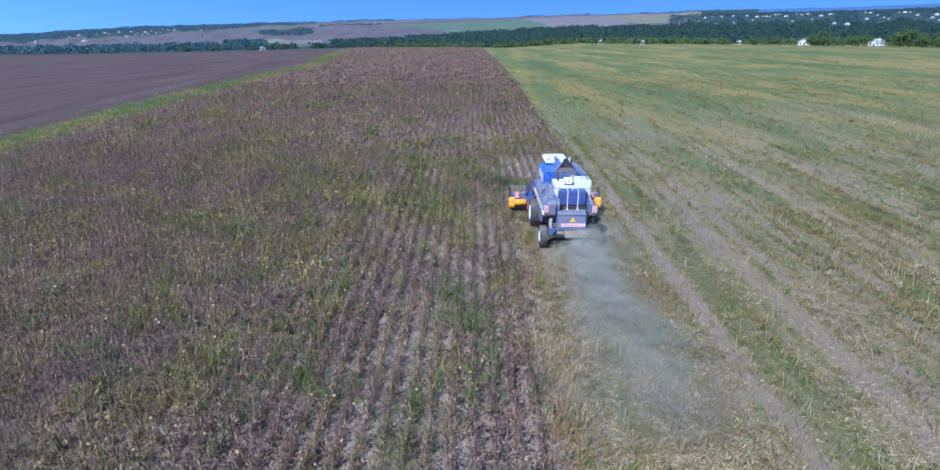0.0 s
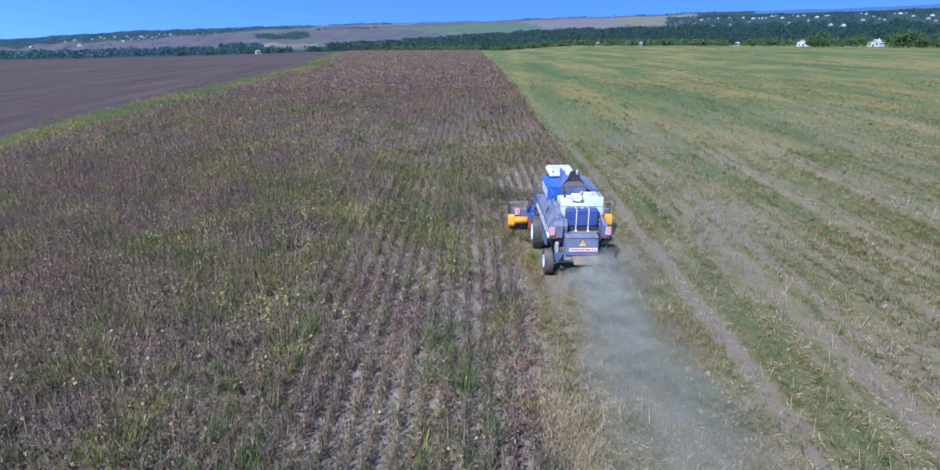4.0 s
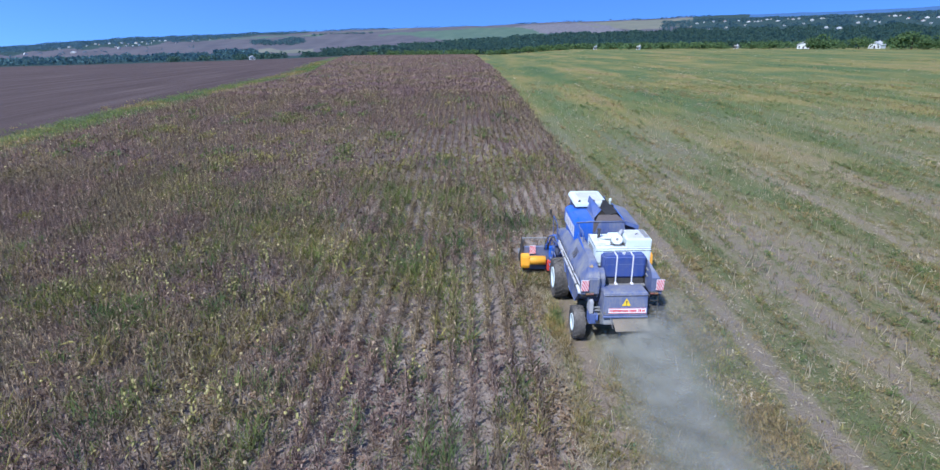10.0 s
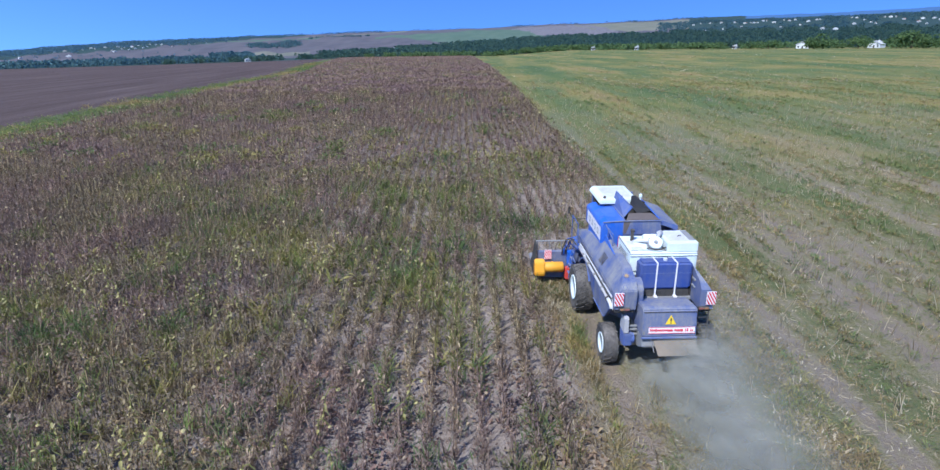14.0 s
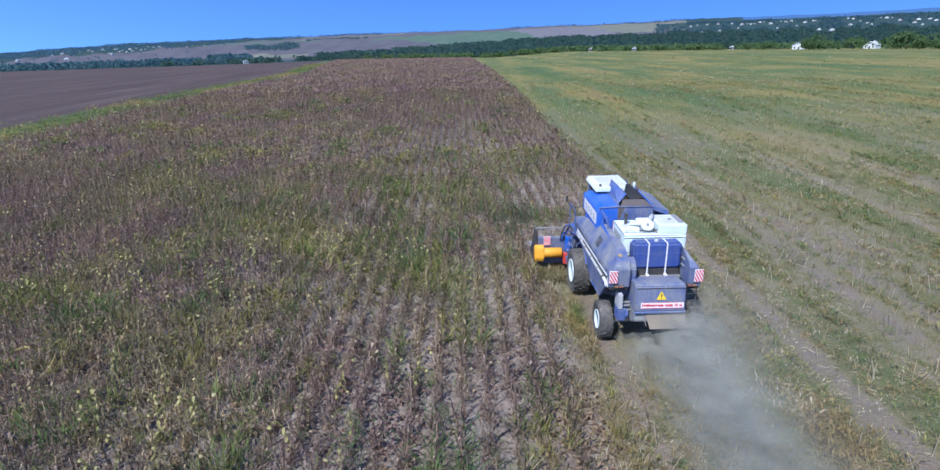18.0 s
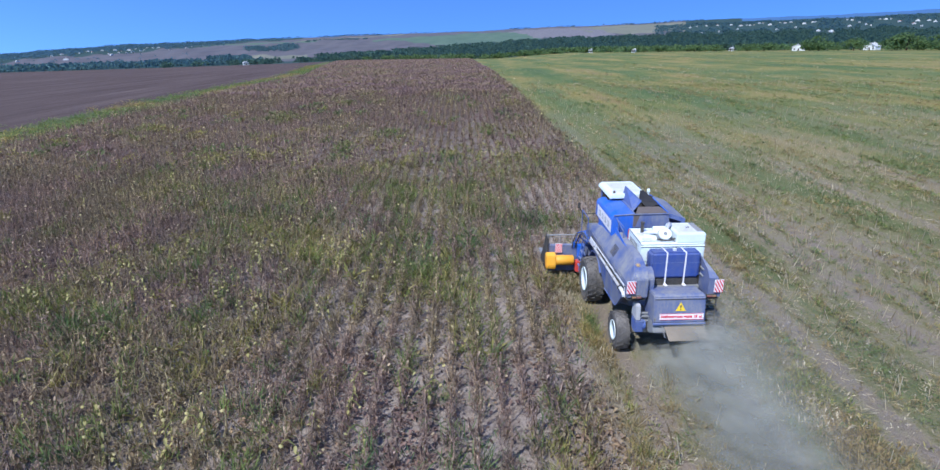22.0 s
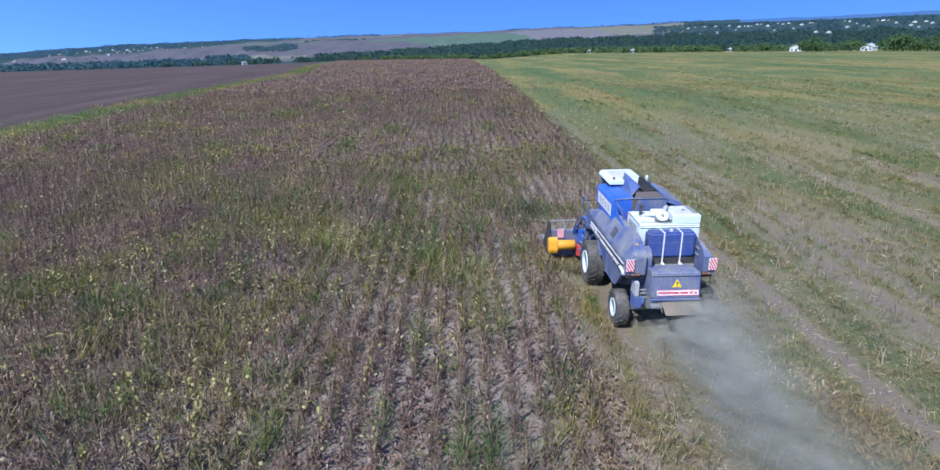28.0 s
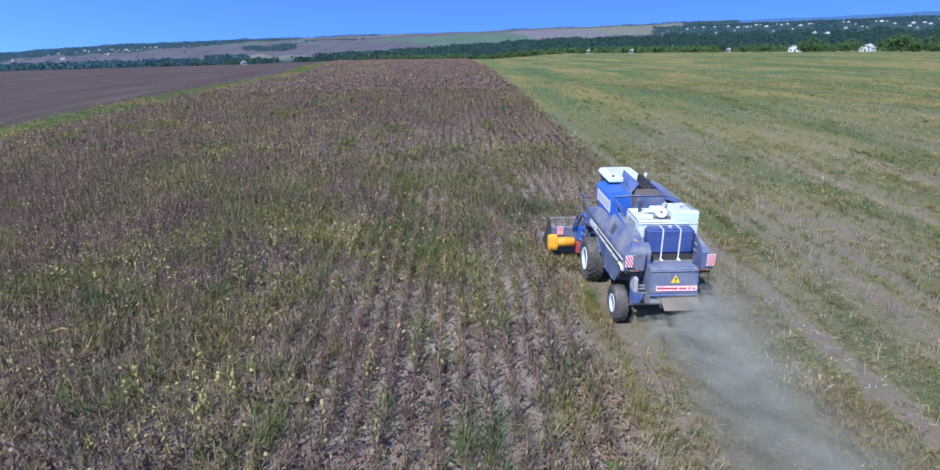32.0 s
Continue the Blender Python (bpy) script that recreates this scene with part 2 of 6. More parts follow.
def land(name, a, b_, scale=0.02):
    m, n, l, b = nodes_of(name)
    pos = n.new("ShaderNodeNewGeometry").outputs["Position"]
    s = noisy(n, l, stretched(n, l, pos, scale, scale * 0.25, 0), 1.0, 5)
    r = ramp(n, [(0.35, a), (0.65, b_)])
    l.new(s, r.inputs[0])
    l.new(r.outputs[0], b.inputs["Base Color"])
    b.inputs["Roughness"].default_value = 0.95
    b.inputs["Specular IOR Level"].default_value = 0.05
    return m


SOIL = field_material()
# far land colours have the blue-grey of distance haze mixed in, the ridge most
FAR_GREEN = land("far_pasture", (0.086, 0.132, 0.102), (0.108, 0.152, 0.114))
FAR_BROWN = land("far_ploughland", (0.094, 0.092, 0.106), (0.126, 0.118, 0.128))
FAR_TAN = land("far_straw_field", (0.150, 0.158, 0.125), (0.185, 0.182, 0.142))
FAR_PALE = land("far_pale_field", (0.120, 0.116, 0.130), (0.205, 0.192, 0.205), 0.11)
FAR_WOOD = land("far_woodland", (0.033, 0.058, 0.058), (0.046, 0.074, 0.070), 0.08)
HAZE_RIDGE = land("haze_blue_ridge", (0.062, 0.128, 0.255), (0.074, 0.142, 0.270), 0.01)
AUTUMN = ((1.04, 0.93, 0.98), (1.07, 1.08, 0.84))
# these two leaf colours are paled and cooled to paint haze over the valley
LEAF_DARK = foliage("woodland_leaf", (0.080, 0.146, 0.122), (0.096, 0.168, 0.134), (0.114, 0.190, 0.142), 0.9, 0.75)
LEAF_HAZY = foliage("hazed_valley_leaf", (0.090, 0.170, 0.195), (0.106, 0.190, 0.210), (0.122, 0.212, 0.222), 0.9, 0.7)
LEAF_LIGHT = foliage("orchard_leaf", (0.105, 0.175, 0.075), (0.135, 0.215, 0.088), (0.170, 0.250, 0.105), 0.8, 0.6)
BARK = foliage("bark", (0.06, 0.045, 0.035), (0.08, 0.06, 0.045), (0.10, 0.08, 0.06))
DRY_LEAF = foliage("withered_leaf", (0.175, 0.138, 0.118), (0.275, 0.224, 0.186), (0.600, 0.495, 0.385), mid=0.74, drift=AUTUMN)
DRY_STALK = foliage("dry_stalk", (0.192, 0.154, 0.124), (0.298, 0.242, 0.192), (0.450, 0.362, 0.268), drift=AUTUMN)
DRY_HEAD = foliage("dry_flower_head", (0.095, 0.068, 0.060), (0.165, 0.124, 0.104), (0.640, 0.560, 0.360), mid=0.84, drift=AUTUMN)
RUST_LEAF = foliage("rust_brown_leaf", (0.190, 0.142, 0.130), (0.264, 0.200, 0.178), (0.360, 0.272, 0.216), mid=0.75, drift=((1.0, 0.90, 0.98), (1.05, 1.06, 0.80)))
CRUMPLED = foliage("crumpled_brown_leaf", (0.220, 0.164, 0.136), (0.315, 0.238, 0.192), (0.440, 0.335, 0.250), mid=0.70, drift=AUTUMN)
WEED = foliage("weed_leaf", (0.112, 0.162, 0.070), (0.158, 0.210, 0.086), (0.222, 0.262, 0.116), drift=((0.86, 0.98, 0.94), (1.14, 1.05, 0.76)))
RIPE = foliage("yellowing_leaf", (0.17, 0.175, 0.055), (0.27, 0.25, 0.085), (0.46, 0.40, 0.160))
STRAW = foliage("straw", (0.30, 0.24, 0.15), (0.46, 0.38, 0.25), (0.72, 0.64, 0.48))
RUSSET = foliage("russet_grass", (0.235, 0.165, 0.075), (0.315, 0.235, 0.105), (0.42, 0.33, 0.165))
# hillside leaves: the blue of distance haze is painted into their colour
LEAF_HAZE_BLUE = foliage("haze_blue_leaf", (0.100, 0.185, 0.245), (0.114, 0.204, 0.258), (0.128, 0.222, 0.270), 0.9, 0.7)
DUST = foliage("dust_grain", (0.50, 0.47, 0.44), (0.56, 0.53, 0.50), (0.62, 0.59, 0.56), 0.9, 0.5)


# ---- ground ----
HUB = Vector((-6.0, -17.0, 9.8))
SKYLINE = [(-180, -1.3), (-60, -1.5), (-37, -1.40), (-29, -0.92), (-20, -0.70), (-9, -0.42), (2, -0.20), (8, 0.03), (13, 0.10), (18, 0.27), (21.5, 0.44), (25.5, 0.52), (32, 0.66), (38, 0.90), (60, 0.9), (180, -1.3)]
RISE = [(560, 0.0), (900, 0.08), (1500, 0.40), (2500, 0.80), (3600, 1.0), (4800, 0.96)]
SKY_A, SKY_E = [a for a, _ in SKYLINE], [e for _, e in SKYLINE]
RISE_D, RISE_F = [d for d, _ in RISE], [f for _, f in RISE]


def field_height(x, y):
    g = np.clip((np.asarray(y) - 60.0) / 480.0, 0, 1.3) ** 1.3 * 16.5
    t = np.clip((np.asarray(x) - 20.0) / 80.0, 0, 1)
    left = np.clip((-np.asarray(x) - 100.0) / 240.0, 0, 1)
    return -g * (1 - 0.26 * t * t * (3 - 2 * t)) * (1 + 0.42 * left)


def height(x, y):
    """Level where the machine works, falling to the far hedge, then a valley and hills up to the skyline."""
    x, y = np.asarray(x, float), np.asarray(y, float)
    dx, dy = x - HUB.x, y - HUB.y
    d, az = np.hypot(dx, dy), np.degrees(np.arctan2(dx, dy))
    k = 560.0 / np.maximum(d, 1e-6)
    edge = field_height(HUB.x + dx * k, HUB.y + dy * k)
    e0 = np.degrees(np.arctan2(edge - HUB.z, 560.0))
    e1 = np.interp(az, SKY_A, SKY_E)
    e = e0 + (e1 - e0) * np.interp(d, RISE_D, RISE_F)
    bump = 0.05 * np.sin(az * 1.3 + d * 0.004) + 0.04 * np.sin(az * 2.9 - d * 0.007)
    fade = np.clip((d - 700) / 900, 0, 1)
    out = HUB.z + d * np.tan(np.radians(e + bump * fade * np.clip((3600 - d) / 1500, 0.35, 1)))
    return np.where(d <= 560, field_height(x, y), out)


def sheet_mesh(name, verts, faces, mats, slots):
    me = bpy.data.meshes.new(name)
    me.from_pydata(verts.tolist(), [], faces)
    for m in mats:
        me.materials.append(m)
    me.polygons.foreach_set("material_index", np.asarray(slots, np.int32))
    me.polygons.foreach_set("use_smooth", np.ones(len(faces), bool))
    me.update()
    return me


def build_ground():
    az = np.radians(np.concatenate([np.arange(-180, -50, 5.0), np.arange(-50, 50, 0.25), np.arange(50, 180, 5.0)]))
    rad = np.concatenate([np.linspace(0.5, 60, 30), np.linspace(66, 560, 60), np.linspace(590, 1600, 46), np.linspace(1650, 4800, 50)])
    A, R = np.meshgrid(az, rad)
    X, Y = HUB.x + R * np.sin(A), HUB.y + R * np.cos(A)
    v = np.stack([X, Y, height(X, Y)], -1).reshape(-1, 3)
    na, nr = len(az), len(rad)
    i, j = np.meshgrid(np.arange(na), np.arange(nr - 1))
    k = (i + 1) % na
    f = np.stack([j * na + i, j * na + k, (j + 1) * na + k, (j + 1) * na + i], -1).reshape(-1, 4)
    hub = np.arange(na)
    deg, d = np.degrees(A[:-1] + 0.002).ravel(), R[:-1].ravel()
    # what grows on the far hills: 0 worked field, 1 pasture, 2 ploughland, 3 straw, 4 pale, 5 wood
    s = np.zeros(len(f), int)
    out = d > 600
    s[out] = 2
    wob = 60 * np.sin(deg * 0.9) + 35 * np.sin(deg * 2.3 + d * 0.004)
    # field borders that run aslant over the hills
    lean = (d - 2500) * 0.0022
    s[out & (deg > -8.4) & (deg < 4.9 + (2980 - d) * 0.0027) & (d > 2460 - 85 * (deg + 8.4) + wob) & (d < np.minimum(2460 + 72 * (deg + 8.4), 3080) + wob)] = 1
    s[out & (deg > -15) & (deg < -5) & (d > 2800 + wob + 45 * (deg + 15)) & (d < 2880 + wob + 52 * (deg + 15))] = 3
    s[out & (deg > -20.5) & (deg < -14) & (d > 1160 + wob) & (d < 1400 + wob)] = 3
    s[out & (deg > -24) & (deg < -13) & (d > 2560 + wob) & (d < 2800 + wob)] = 1
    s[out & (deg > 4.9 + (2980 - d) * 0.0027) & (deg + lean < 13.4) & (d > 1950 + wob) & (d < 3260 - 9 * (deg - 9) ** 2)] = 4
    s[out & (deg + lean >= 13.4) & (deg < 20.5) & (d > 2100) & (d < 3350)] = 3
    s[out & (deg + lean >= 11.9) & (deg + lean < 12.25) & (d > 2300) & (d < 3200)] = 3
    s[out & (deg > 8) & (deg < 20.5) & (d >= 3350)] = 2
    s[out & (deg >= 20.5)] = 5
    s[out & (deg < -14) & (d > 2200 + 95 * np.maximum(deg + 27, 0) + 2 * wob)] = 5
    # slot 6: the farthest slopes, with blue haze painted into their colour
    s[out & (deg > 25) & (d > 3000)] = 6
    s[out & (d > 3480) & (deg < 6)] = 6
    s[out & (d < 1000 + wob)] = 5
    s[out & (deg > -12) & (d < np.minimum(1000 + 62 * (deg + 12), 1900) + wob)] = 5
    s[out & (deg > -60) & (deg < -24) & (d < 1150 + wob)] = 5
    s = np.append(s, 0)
    ground = new("ground", sheet_mesh("ground", v, f.tolist() + [list(range(na))[::-1]], [SOIL, FAR_GREEN, FAR_BROWN, FAR_TAN, FAR_PALE, FAR_WOOD, HAZE_RIDGE], s))
    tagged(ground, "harvested and standing farmland falling to a wooded valley and hills", "ground", kind="structure")


build_ground()


# ---- vegetation made of many small pieces ----
class Kit:
    """Small shapes, each repeated many times as real geometry within one mesh."""

    def __init__(self):
        self.v, self.f, self.m, self.n = [], [], [], 0

    def add(self, proto, at, scale, turn, lean=None):
        """proto: verts, triangles, slots; at: N x 3; scale: N or N x 3; turn: N radians."""
        pv, pf, pm = proto
        at, turn = np.asarray(at, float), np.asarray(turn, float)
        n = len(at)
        if not n:
            return
        scale = np.asarray(scale, float)
        scale = np.repeat(scale[:, None], 3, 1) if scale.ndim == 1 else scale
        p = pv[None] * scale[:, None]
        if lean is not None:
            p[:, :, 0] += p[:, :, 2] * lean[:, None, 0]
            p[:, :, 1] += p[:, :, 2] * lean[:, None, 1]
        c, s = np.cos(turn)[:, None], np.sin(turn)[:, None]
        q = np.stack([p[..., 0] * c - p[..., 1] * s, p[..., 0] * s + p[..., 1] * c, p[..., 2]], -1) + at[:, None]
        self.v.append(q.reshape(-1, 3))
        self.f.append((pf[None] + (self.n + np.arange(n) * len(pv))[:, None, None]).reshape(-1, 3))
        self.m.append(np.tile(pm, n))
        self.n += n * len(pv)

    def mesh(self, name, mats, smooth=False):
        v, f, m = np.concatenate(self.v), np.concatenate(self.f), np.concatenate(self.m)
        me = bpy.data.meshes.new(name)
        me.vertices.add(len(v))
        me.loops.add(len(f) * 3)
        me.polygons.add(len(f))
        me.vertices.foreach_set("co", v.astype(np.float32).ravel())
        me.loops.foreach_set("vertex_index", f.astype(np.int32).ravel())
        me.polygons.foreach_set("loop_start", np.arange(0, len(f) * 3, 3, dtype=np.int32))
        me.polygons.foreach_set("material_index", m.astype(np.int32))
        if smooth:
            me.polygons.foreach_set("use_smooth", np.ones(len(f), bool))
        for mat in mats:
            me.materials.append(mat)
        me.update(calc_edges=True)
        return me


class Proto:
    def __init__(self):
        self.v, self.f, self.m = [], [], []

    def tri(self, pts, slot, fan=None):
        b = len(self.v)
        self.v += [tuple(p) for p in pts]
        for t in (fan or [(0, 1, 2)]):
            self.f.append(tuple(b + i for i in t))
            self.m.append(slot)

    def leaf(self, base, way, length, width, droop, slot, cup=0.25):
        """A folded leaf blade in two halves."""
        base, way = np.array(base, float), np.array(way, float)
        way /= np.linalg.norm(way) + 1e-9
        side = np.cross(way, (0, 0, 1.0))
        side /= np.linalg.norm(side) + 1e-9
        tip = base + way * length + np.array((0, 0, -droop * length))
        midp = base + way * length * 0.5 + np.array((0, 0, -droop * length * 0.3))
        lift = np.array((0, 0, cup * width))
        self.tri([base, midp + side * width / 2 + lift, tip, midp - side * width / 2 + lift], slot, [(0, 1, 2), (0, 2, 3)])

    def stick(self, pts, r, slot, sides=3):
        b = len(self.v)
        for k, p in enumerate(pts):
            rr = r[k] if isinstance(r, (list, tuple)) else r
            for a in range(sides):
                t = 2 * math.pi * a / sides
                self.v.append((p[0] + rr * math.cos(t), p[1] + rr * math.sin(t), p[2]))
        for k in range(len(pts) - 1):
            for a in range(sides):
                i, j = b + k * sides + a, b + k * sides + (a + 1) % sides
                self.f += [(i, j, j + sides), (i, j + sides, i + sides)]
                self.m += [slot, slot]

    def done(self):
        return np.array(self.v, float), np.array(self.f, int), np.array(self.m, int)


rng = np.random.default_rng(7)


def sunflower(leaves, sides, head, ripe=False, seed=0, plain=False):
    """A stalk bowed over at the top with a hanging seed head and shrivelled leaves; slots: stalk, leaf, head."""
    r = np.random.default_rng(seed)
    p = Proto()
    h = 1.0
    bend = 0.10 + 0.10 * r.random()
    if plain:
        p.stick([(0, 0, 0), (bend * 0.3, 0, 0.92 * h), (bend * 1.6, 0, 0.93 * h)], [0.018, 0.014, 0.010], 0, sides)
    else:
        p.stick([(0, 0, 0), (0.01, 0, 0.55 * h), (bend * 0.5, 0, 0.95 * h), (bend * 1.6, 0, 0.93 * h)], [0.016, 0.013, 0.010, 0.008], 0, sides)
    c = np.array((bend * 1.9, 0, 0.87 * h))
    nrm = np.array((0.6, 0, -0.8))
    u, w = np.array((0, 1.0, 0)), np.array((0.8, 0, 0.6))
    ring = [c + head * (math.cos(t) * u + math.sin(t) * w) for t in np.linspace(0, 2 * math.pi, 7)[:-1]]
    p.tri([c - nrm * head * 0.5, *ring], 2 if not ripe else 1, [(0, i + 1, (i + 1) % 6 + 1) for i in range(6)])
    if not plain:
        p.tri([c + nrm * head * 0.2, *ring], 2, [(0, (i + 1) % 6 + 1, i + 1) for i in range(6)])
    for k in range(leaves):
        z = h * (0.12 + 0.75 * (k + r.random()) / leaves)
        a = r.random() * 6.28
        ln = 0.035 + 0.070 * r.random() ** 1.5
        p.leaf((0, 0, z), (math.cos(a), math.sin(a), 0.1), ln, ln * 0.60, (0.5 if ripe else 0.9) + 0.5 * r.random(), 1)
    return p.done()


def tuft(blades, spread, width, slot=0, seed=0, droop=0.3, up=1.2):
    """A weed or grass tuft one unit high."""
    r = np.random.default_rng(seed)
    p = Proto()
    for k in range(blades):
        a = r.random() * 6.28
        b = (r.normal() * spread * 0.4, r.normal() * spread * 0.4, r.random() * 0.45)
        ln = 0.35 + 0.5 * r.random()
        p.leaf(b, (math.cos(a), math.sin(a), up * (0.3 + r.random())), ln, width * (0.6 + 0.8 * r.random()), droop * r.random(), slot)
    return p.done()


def bank_x(y):
    return -50.0 - np.maximum(np.asarray(y) - 150, 0) * 0.17


def sees(x, y, margin=4.0):
    """Within the wedge that opens ahead of the drone's line."""
    return np.abs(x + 6.0) < 0.86 * (y + 31.0) * 0.98 + margin


def value_noise(x, y, scale, seed):
    r = np.random.default_rng(seed)
    g = r.random((64, 64))
    u, v = x / scale, y / scale
    i, j = np.floor(u).astype(int), np.floor(v).astype(int)
    fu, fv = u - i, v - j
    fu, fv = fu * fu * (3 - 2 * fu), fv * fv * (3 - 2 * fv)
    a, b = g[i % 64, j % 64], g[(i + 1) % 64, j % 64]
    c, d = g[i % 64, (j + 1) % 64], g[(i + 1) % 64, (j + 1) % 64]
    return (a * (1 - fu) + b * fu) * (1 - fv) + (c * (1 - fu) + d * fu) * fv


def rows(y0, y1, step, keep, row=0.70):
    """Places of plants along the drilled rows of the standing crop."""
    xs = np.arange(-3.25, -125, -row)
    xs = np.concatenate([xs, np.arange(-3.25 + row, 3.1, row)])
    ys = np.arange(y0, y1, step)
    X, Y = np.meshgrid(xs, ys)
    X, Y = X.ravel(), Y.ravel()
    X = X + rng.normal(0, 0.045, X.size)
    Y = Y + rng.uniform(-0.5, 0.5, X.size) * step
    ok = (rng.random(X.size) < keep) & (X > bank_x(Y) + 1.0) & sees(X, Y)
    ok &= (X < -2.75) | (Y > 8.2)
    # thin places where the soil shows through
    thin = value_noise(X, Y, 5.0, 3)
    bare = np.exp(-((X + 6.5) / 4.5) ** 2) * np.clip((40 - Y) / 30, 0, 1)
    ok &= rng.random(X.size) > np.clip((thin - 0.58) * 1.2, 0, 0.4) + 0.14 * bare
    return X[ok], Y[ok]


def plant(kit, protos, x, y, lo, hi, lean=0.12, wide=(0.9, 1.2)):
    pick = rng.integers(0, len(protos), len(x))
    z = height(x, y) - 0.01
    s = rng.uniform(lo, hi, len(x))
    sc = np.stack([s * rng.uniform(*wide, len(x)), s * rng.uniform(*wide, len(x)), s], -1)
    turn, ln = rng.uniform(0, 6.283, len(x)), rng.normal(0, lean, (len(x), 2))
    for k, p in enumerate(protos):
        q = pick == k
        kit.add(p, np.stack([x, y, z], -1)[q], sc[q], turn[q], ln[q])


def stuff(name, kit, mats, label, category):
    ob = new(name, kit.mesh(name, mats))
    return tagged(ob, label, category, kind="stuff")


def build_crop():
    near = [sunflower(17, 3, 0.048, seed=k) for k in range(7)]
    mids = [sunflower(6, 3, 0.070, seed=20 + k, plain=True) for k in range(5)]
    fars = [tuft(8, 0.25, 0.11, 3, 40 + k, 0.6, 1.9) for k in range(4)]
    ends = [tuft(6, 0.25, 0.15, 3, 45 + k, 0.6, 1.9) for k in range(4)]
    kit = Kit()
    x, y = rows(-18, 26, 0.165, 0.92)
    plant(kit, near, x, y, 0.55, 1.2)
    # thinner sowing behind the drone's line
    x, y = np.meshgrid(np.arange(-30.5, -3, 0.7), np.arange(-34, -18, 0.45))
    x, y = x.ravel() + rng.normal(0, 0.05, x.size), y.ravel() + rng.normal(0, 0.1, y.size)
    plant(kit, ends, x, y, 0.6, 1.1)
    x, y = rows(26, 80, 0.335, 0.92)
    plant(kit, mids, x, y, 0.65, 1.25)
    x, y = rows(22, 80, 0.62, 0.9)
    plant(kit, fars, x, y, 0.45, 0.85, wide=(0.9, 1.4))
    x, y = rows(80, 200, 0.68, 0.9)
    plant(kit, fars, x, y, 0.8, 1.2, wide=(1.2, 1.8))
    x, y = rows(200, 545, 1.3, 0.9, 1.4)
    plant(kit, ends, x, y, 0.8, 1.2, wide=(1.4, 2.2))
    # low twiggy growth that fills the rows
    twig = [tuft(11, 0.22, 0.030, 1, 30 + k, 0.35, 2.6) for k in range(5)]
    n = 20000
    x, y = -2.7 - 40 * rng.random(n) ** 0.75, -18 + 48 * rng.random(n)
    x = np.where(rng.random(n) < np.where(x > -12, 0.98, 0.86), -3.25 - np.round((-3.25 - x) / 0.7) * 0.7 + rng.normal(0, 0.10, n), x)
    ok = sees(x, y) & (rng.random(n) < np.clip(0.40 + 0.9 * value_noise(x, y, 4.0, 5) + 0.02 * (-8 - x), 0.3, 1))
    plant(kit, twig, x[ok], y[ok], 0.3, 0.75)
    n = 7500
    x, y = -9.5 - 18 * rng.random(n), -18 + 34 * rng.random(n) ** 1.2
    x = np.where(rng.random(n) < 0.7, -3.25 - np.round((-3.25 - x) / 0.7) * 0.7 + rng.normal(0, 0.13, n), x)
    ok = sees(x, y)
    plant(kit, twig, x[ok], y[ok], 0.2, 0.6)
    n = 5200
    x, y = -2.9 - 8 * rng.random(n), -18 + 36 * rng.random(n) ** 1.2
    x = -3.25 - np.round((-3.25 - x) / 0.7) * 0.7 + rng.normal(0, 0.11, n)
    ok = sees(x, y)
    plant(kit, twig, x[ok], y[ok], 0.2, 0.5)
    # shrivelled leaves lying between the rows
    fleck = Proto()
    fleck.leaf((-0.5, 0, 0.10), (1, 0, 0), 1.0, 0.55, 0.0, 1, 0.5)
    n = 26000
    x, y = rng.uniform(-45, -2.6, n), -18 + 50 * rng.random(n) ** 1.2
    ok = sees(x, y) & (rng.random(n) < 0.35 + 0.65 * value_noise(x, y, 1.5, 4))
    plant(kit, [fleck.done()], x[ok], y[ok], 0.04, 0.10, 0.3)
    # crumpled brown leaves caught low among the stalks, in drifts
    curl = []
    for k in range(4):
        c = Proto()
        for i in range(3):
            t = 2.1 * i + 0.7 * k
            c.leaf((0.3 * math.cos(t), 0.3 * math.sin(t), 0.3 + 0.4 * i), (math.cos(t + 1.2), math.sin(t + 1.2), 0.3 * (k - 1.5)), 0.9, 0.55, 0.3, 4 if i else 1, 0.6)
        curl.append(c.done())
    n = 30000
    x, y = -2.6 - 36 * rng.random(n) ** 1.3, -18 + 42 * rng.random(n) ** 1.2
    x = np.where(rng.random(n) < 0.6, -3.25 - np.round((-3.25 - x) / 0.7) * 0.7 + rng.normal(0, 0.14, n), x)
    ok = sees(x, y) & (rng.random(n) < np.clip(2.4 * value_noise(x, y * 0.6, 2.6, 6) - 0.65, 0.06, 1))
    plant(kit, curl, x[ok], y[ok], 0.08, 0.19, 0.3)
    stuff("sunflower_crop", kit, [DRY_STALK, DRY_LEAF, DRY_HEAD, RUST_LEAF, CRUMPLED], "ripe dried-out brown sunflower plants standing in drilled rows", "crop")


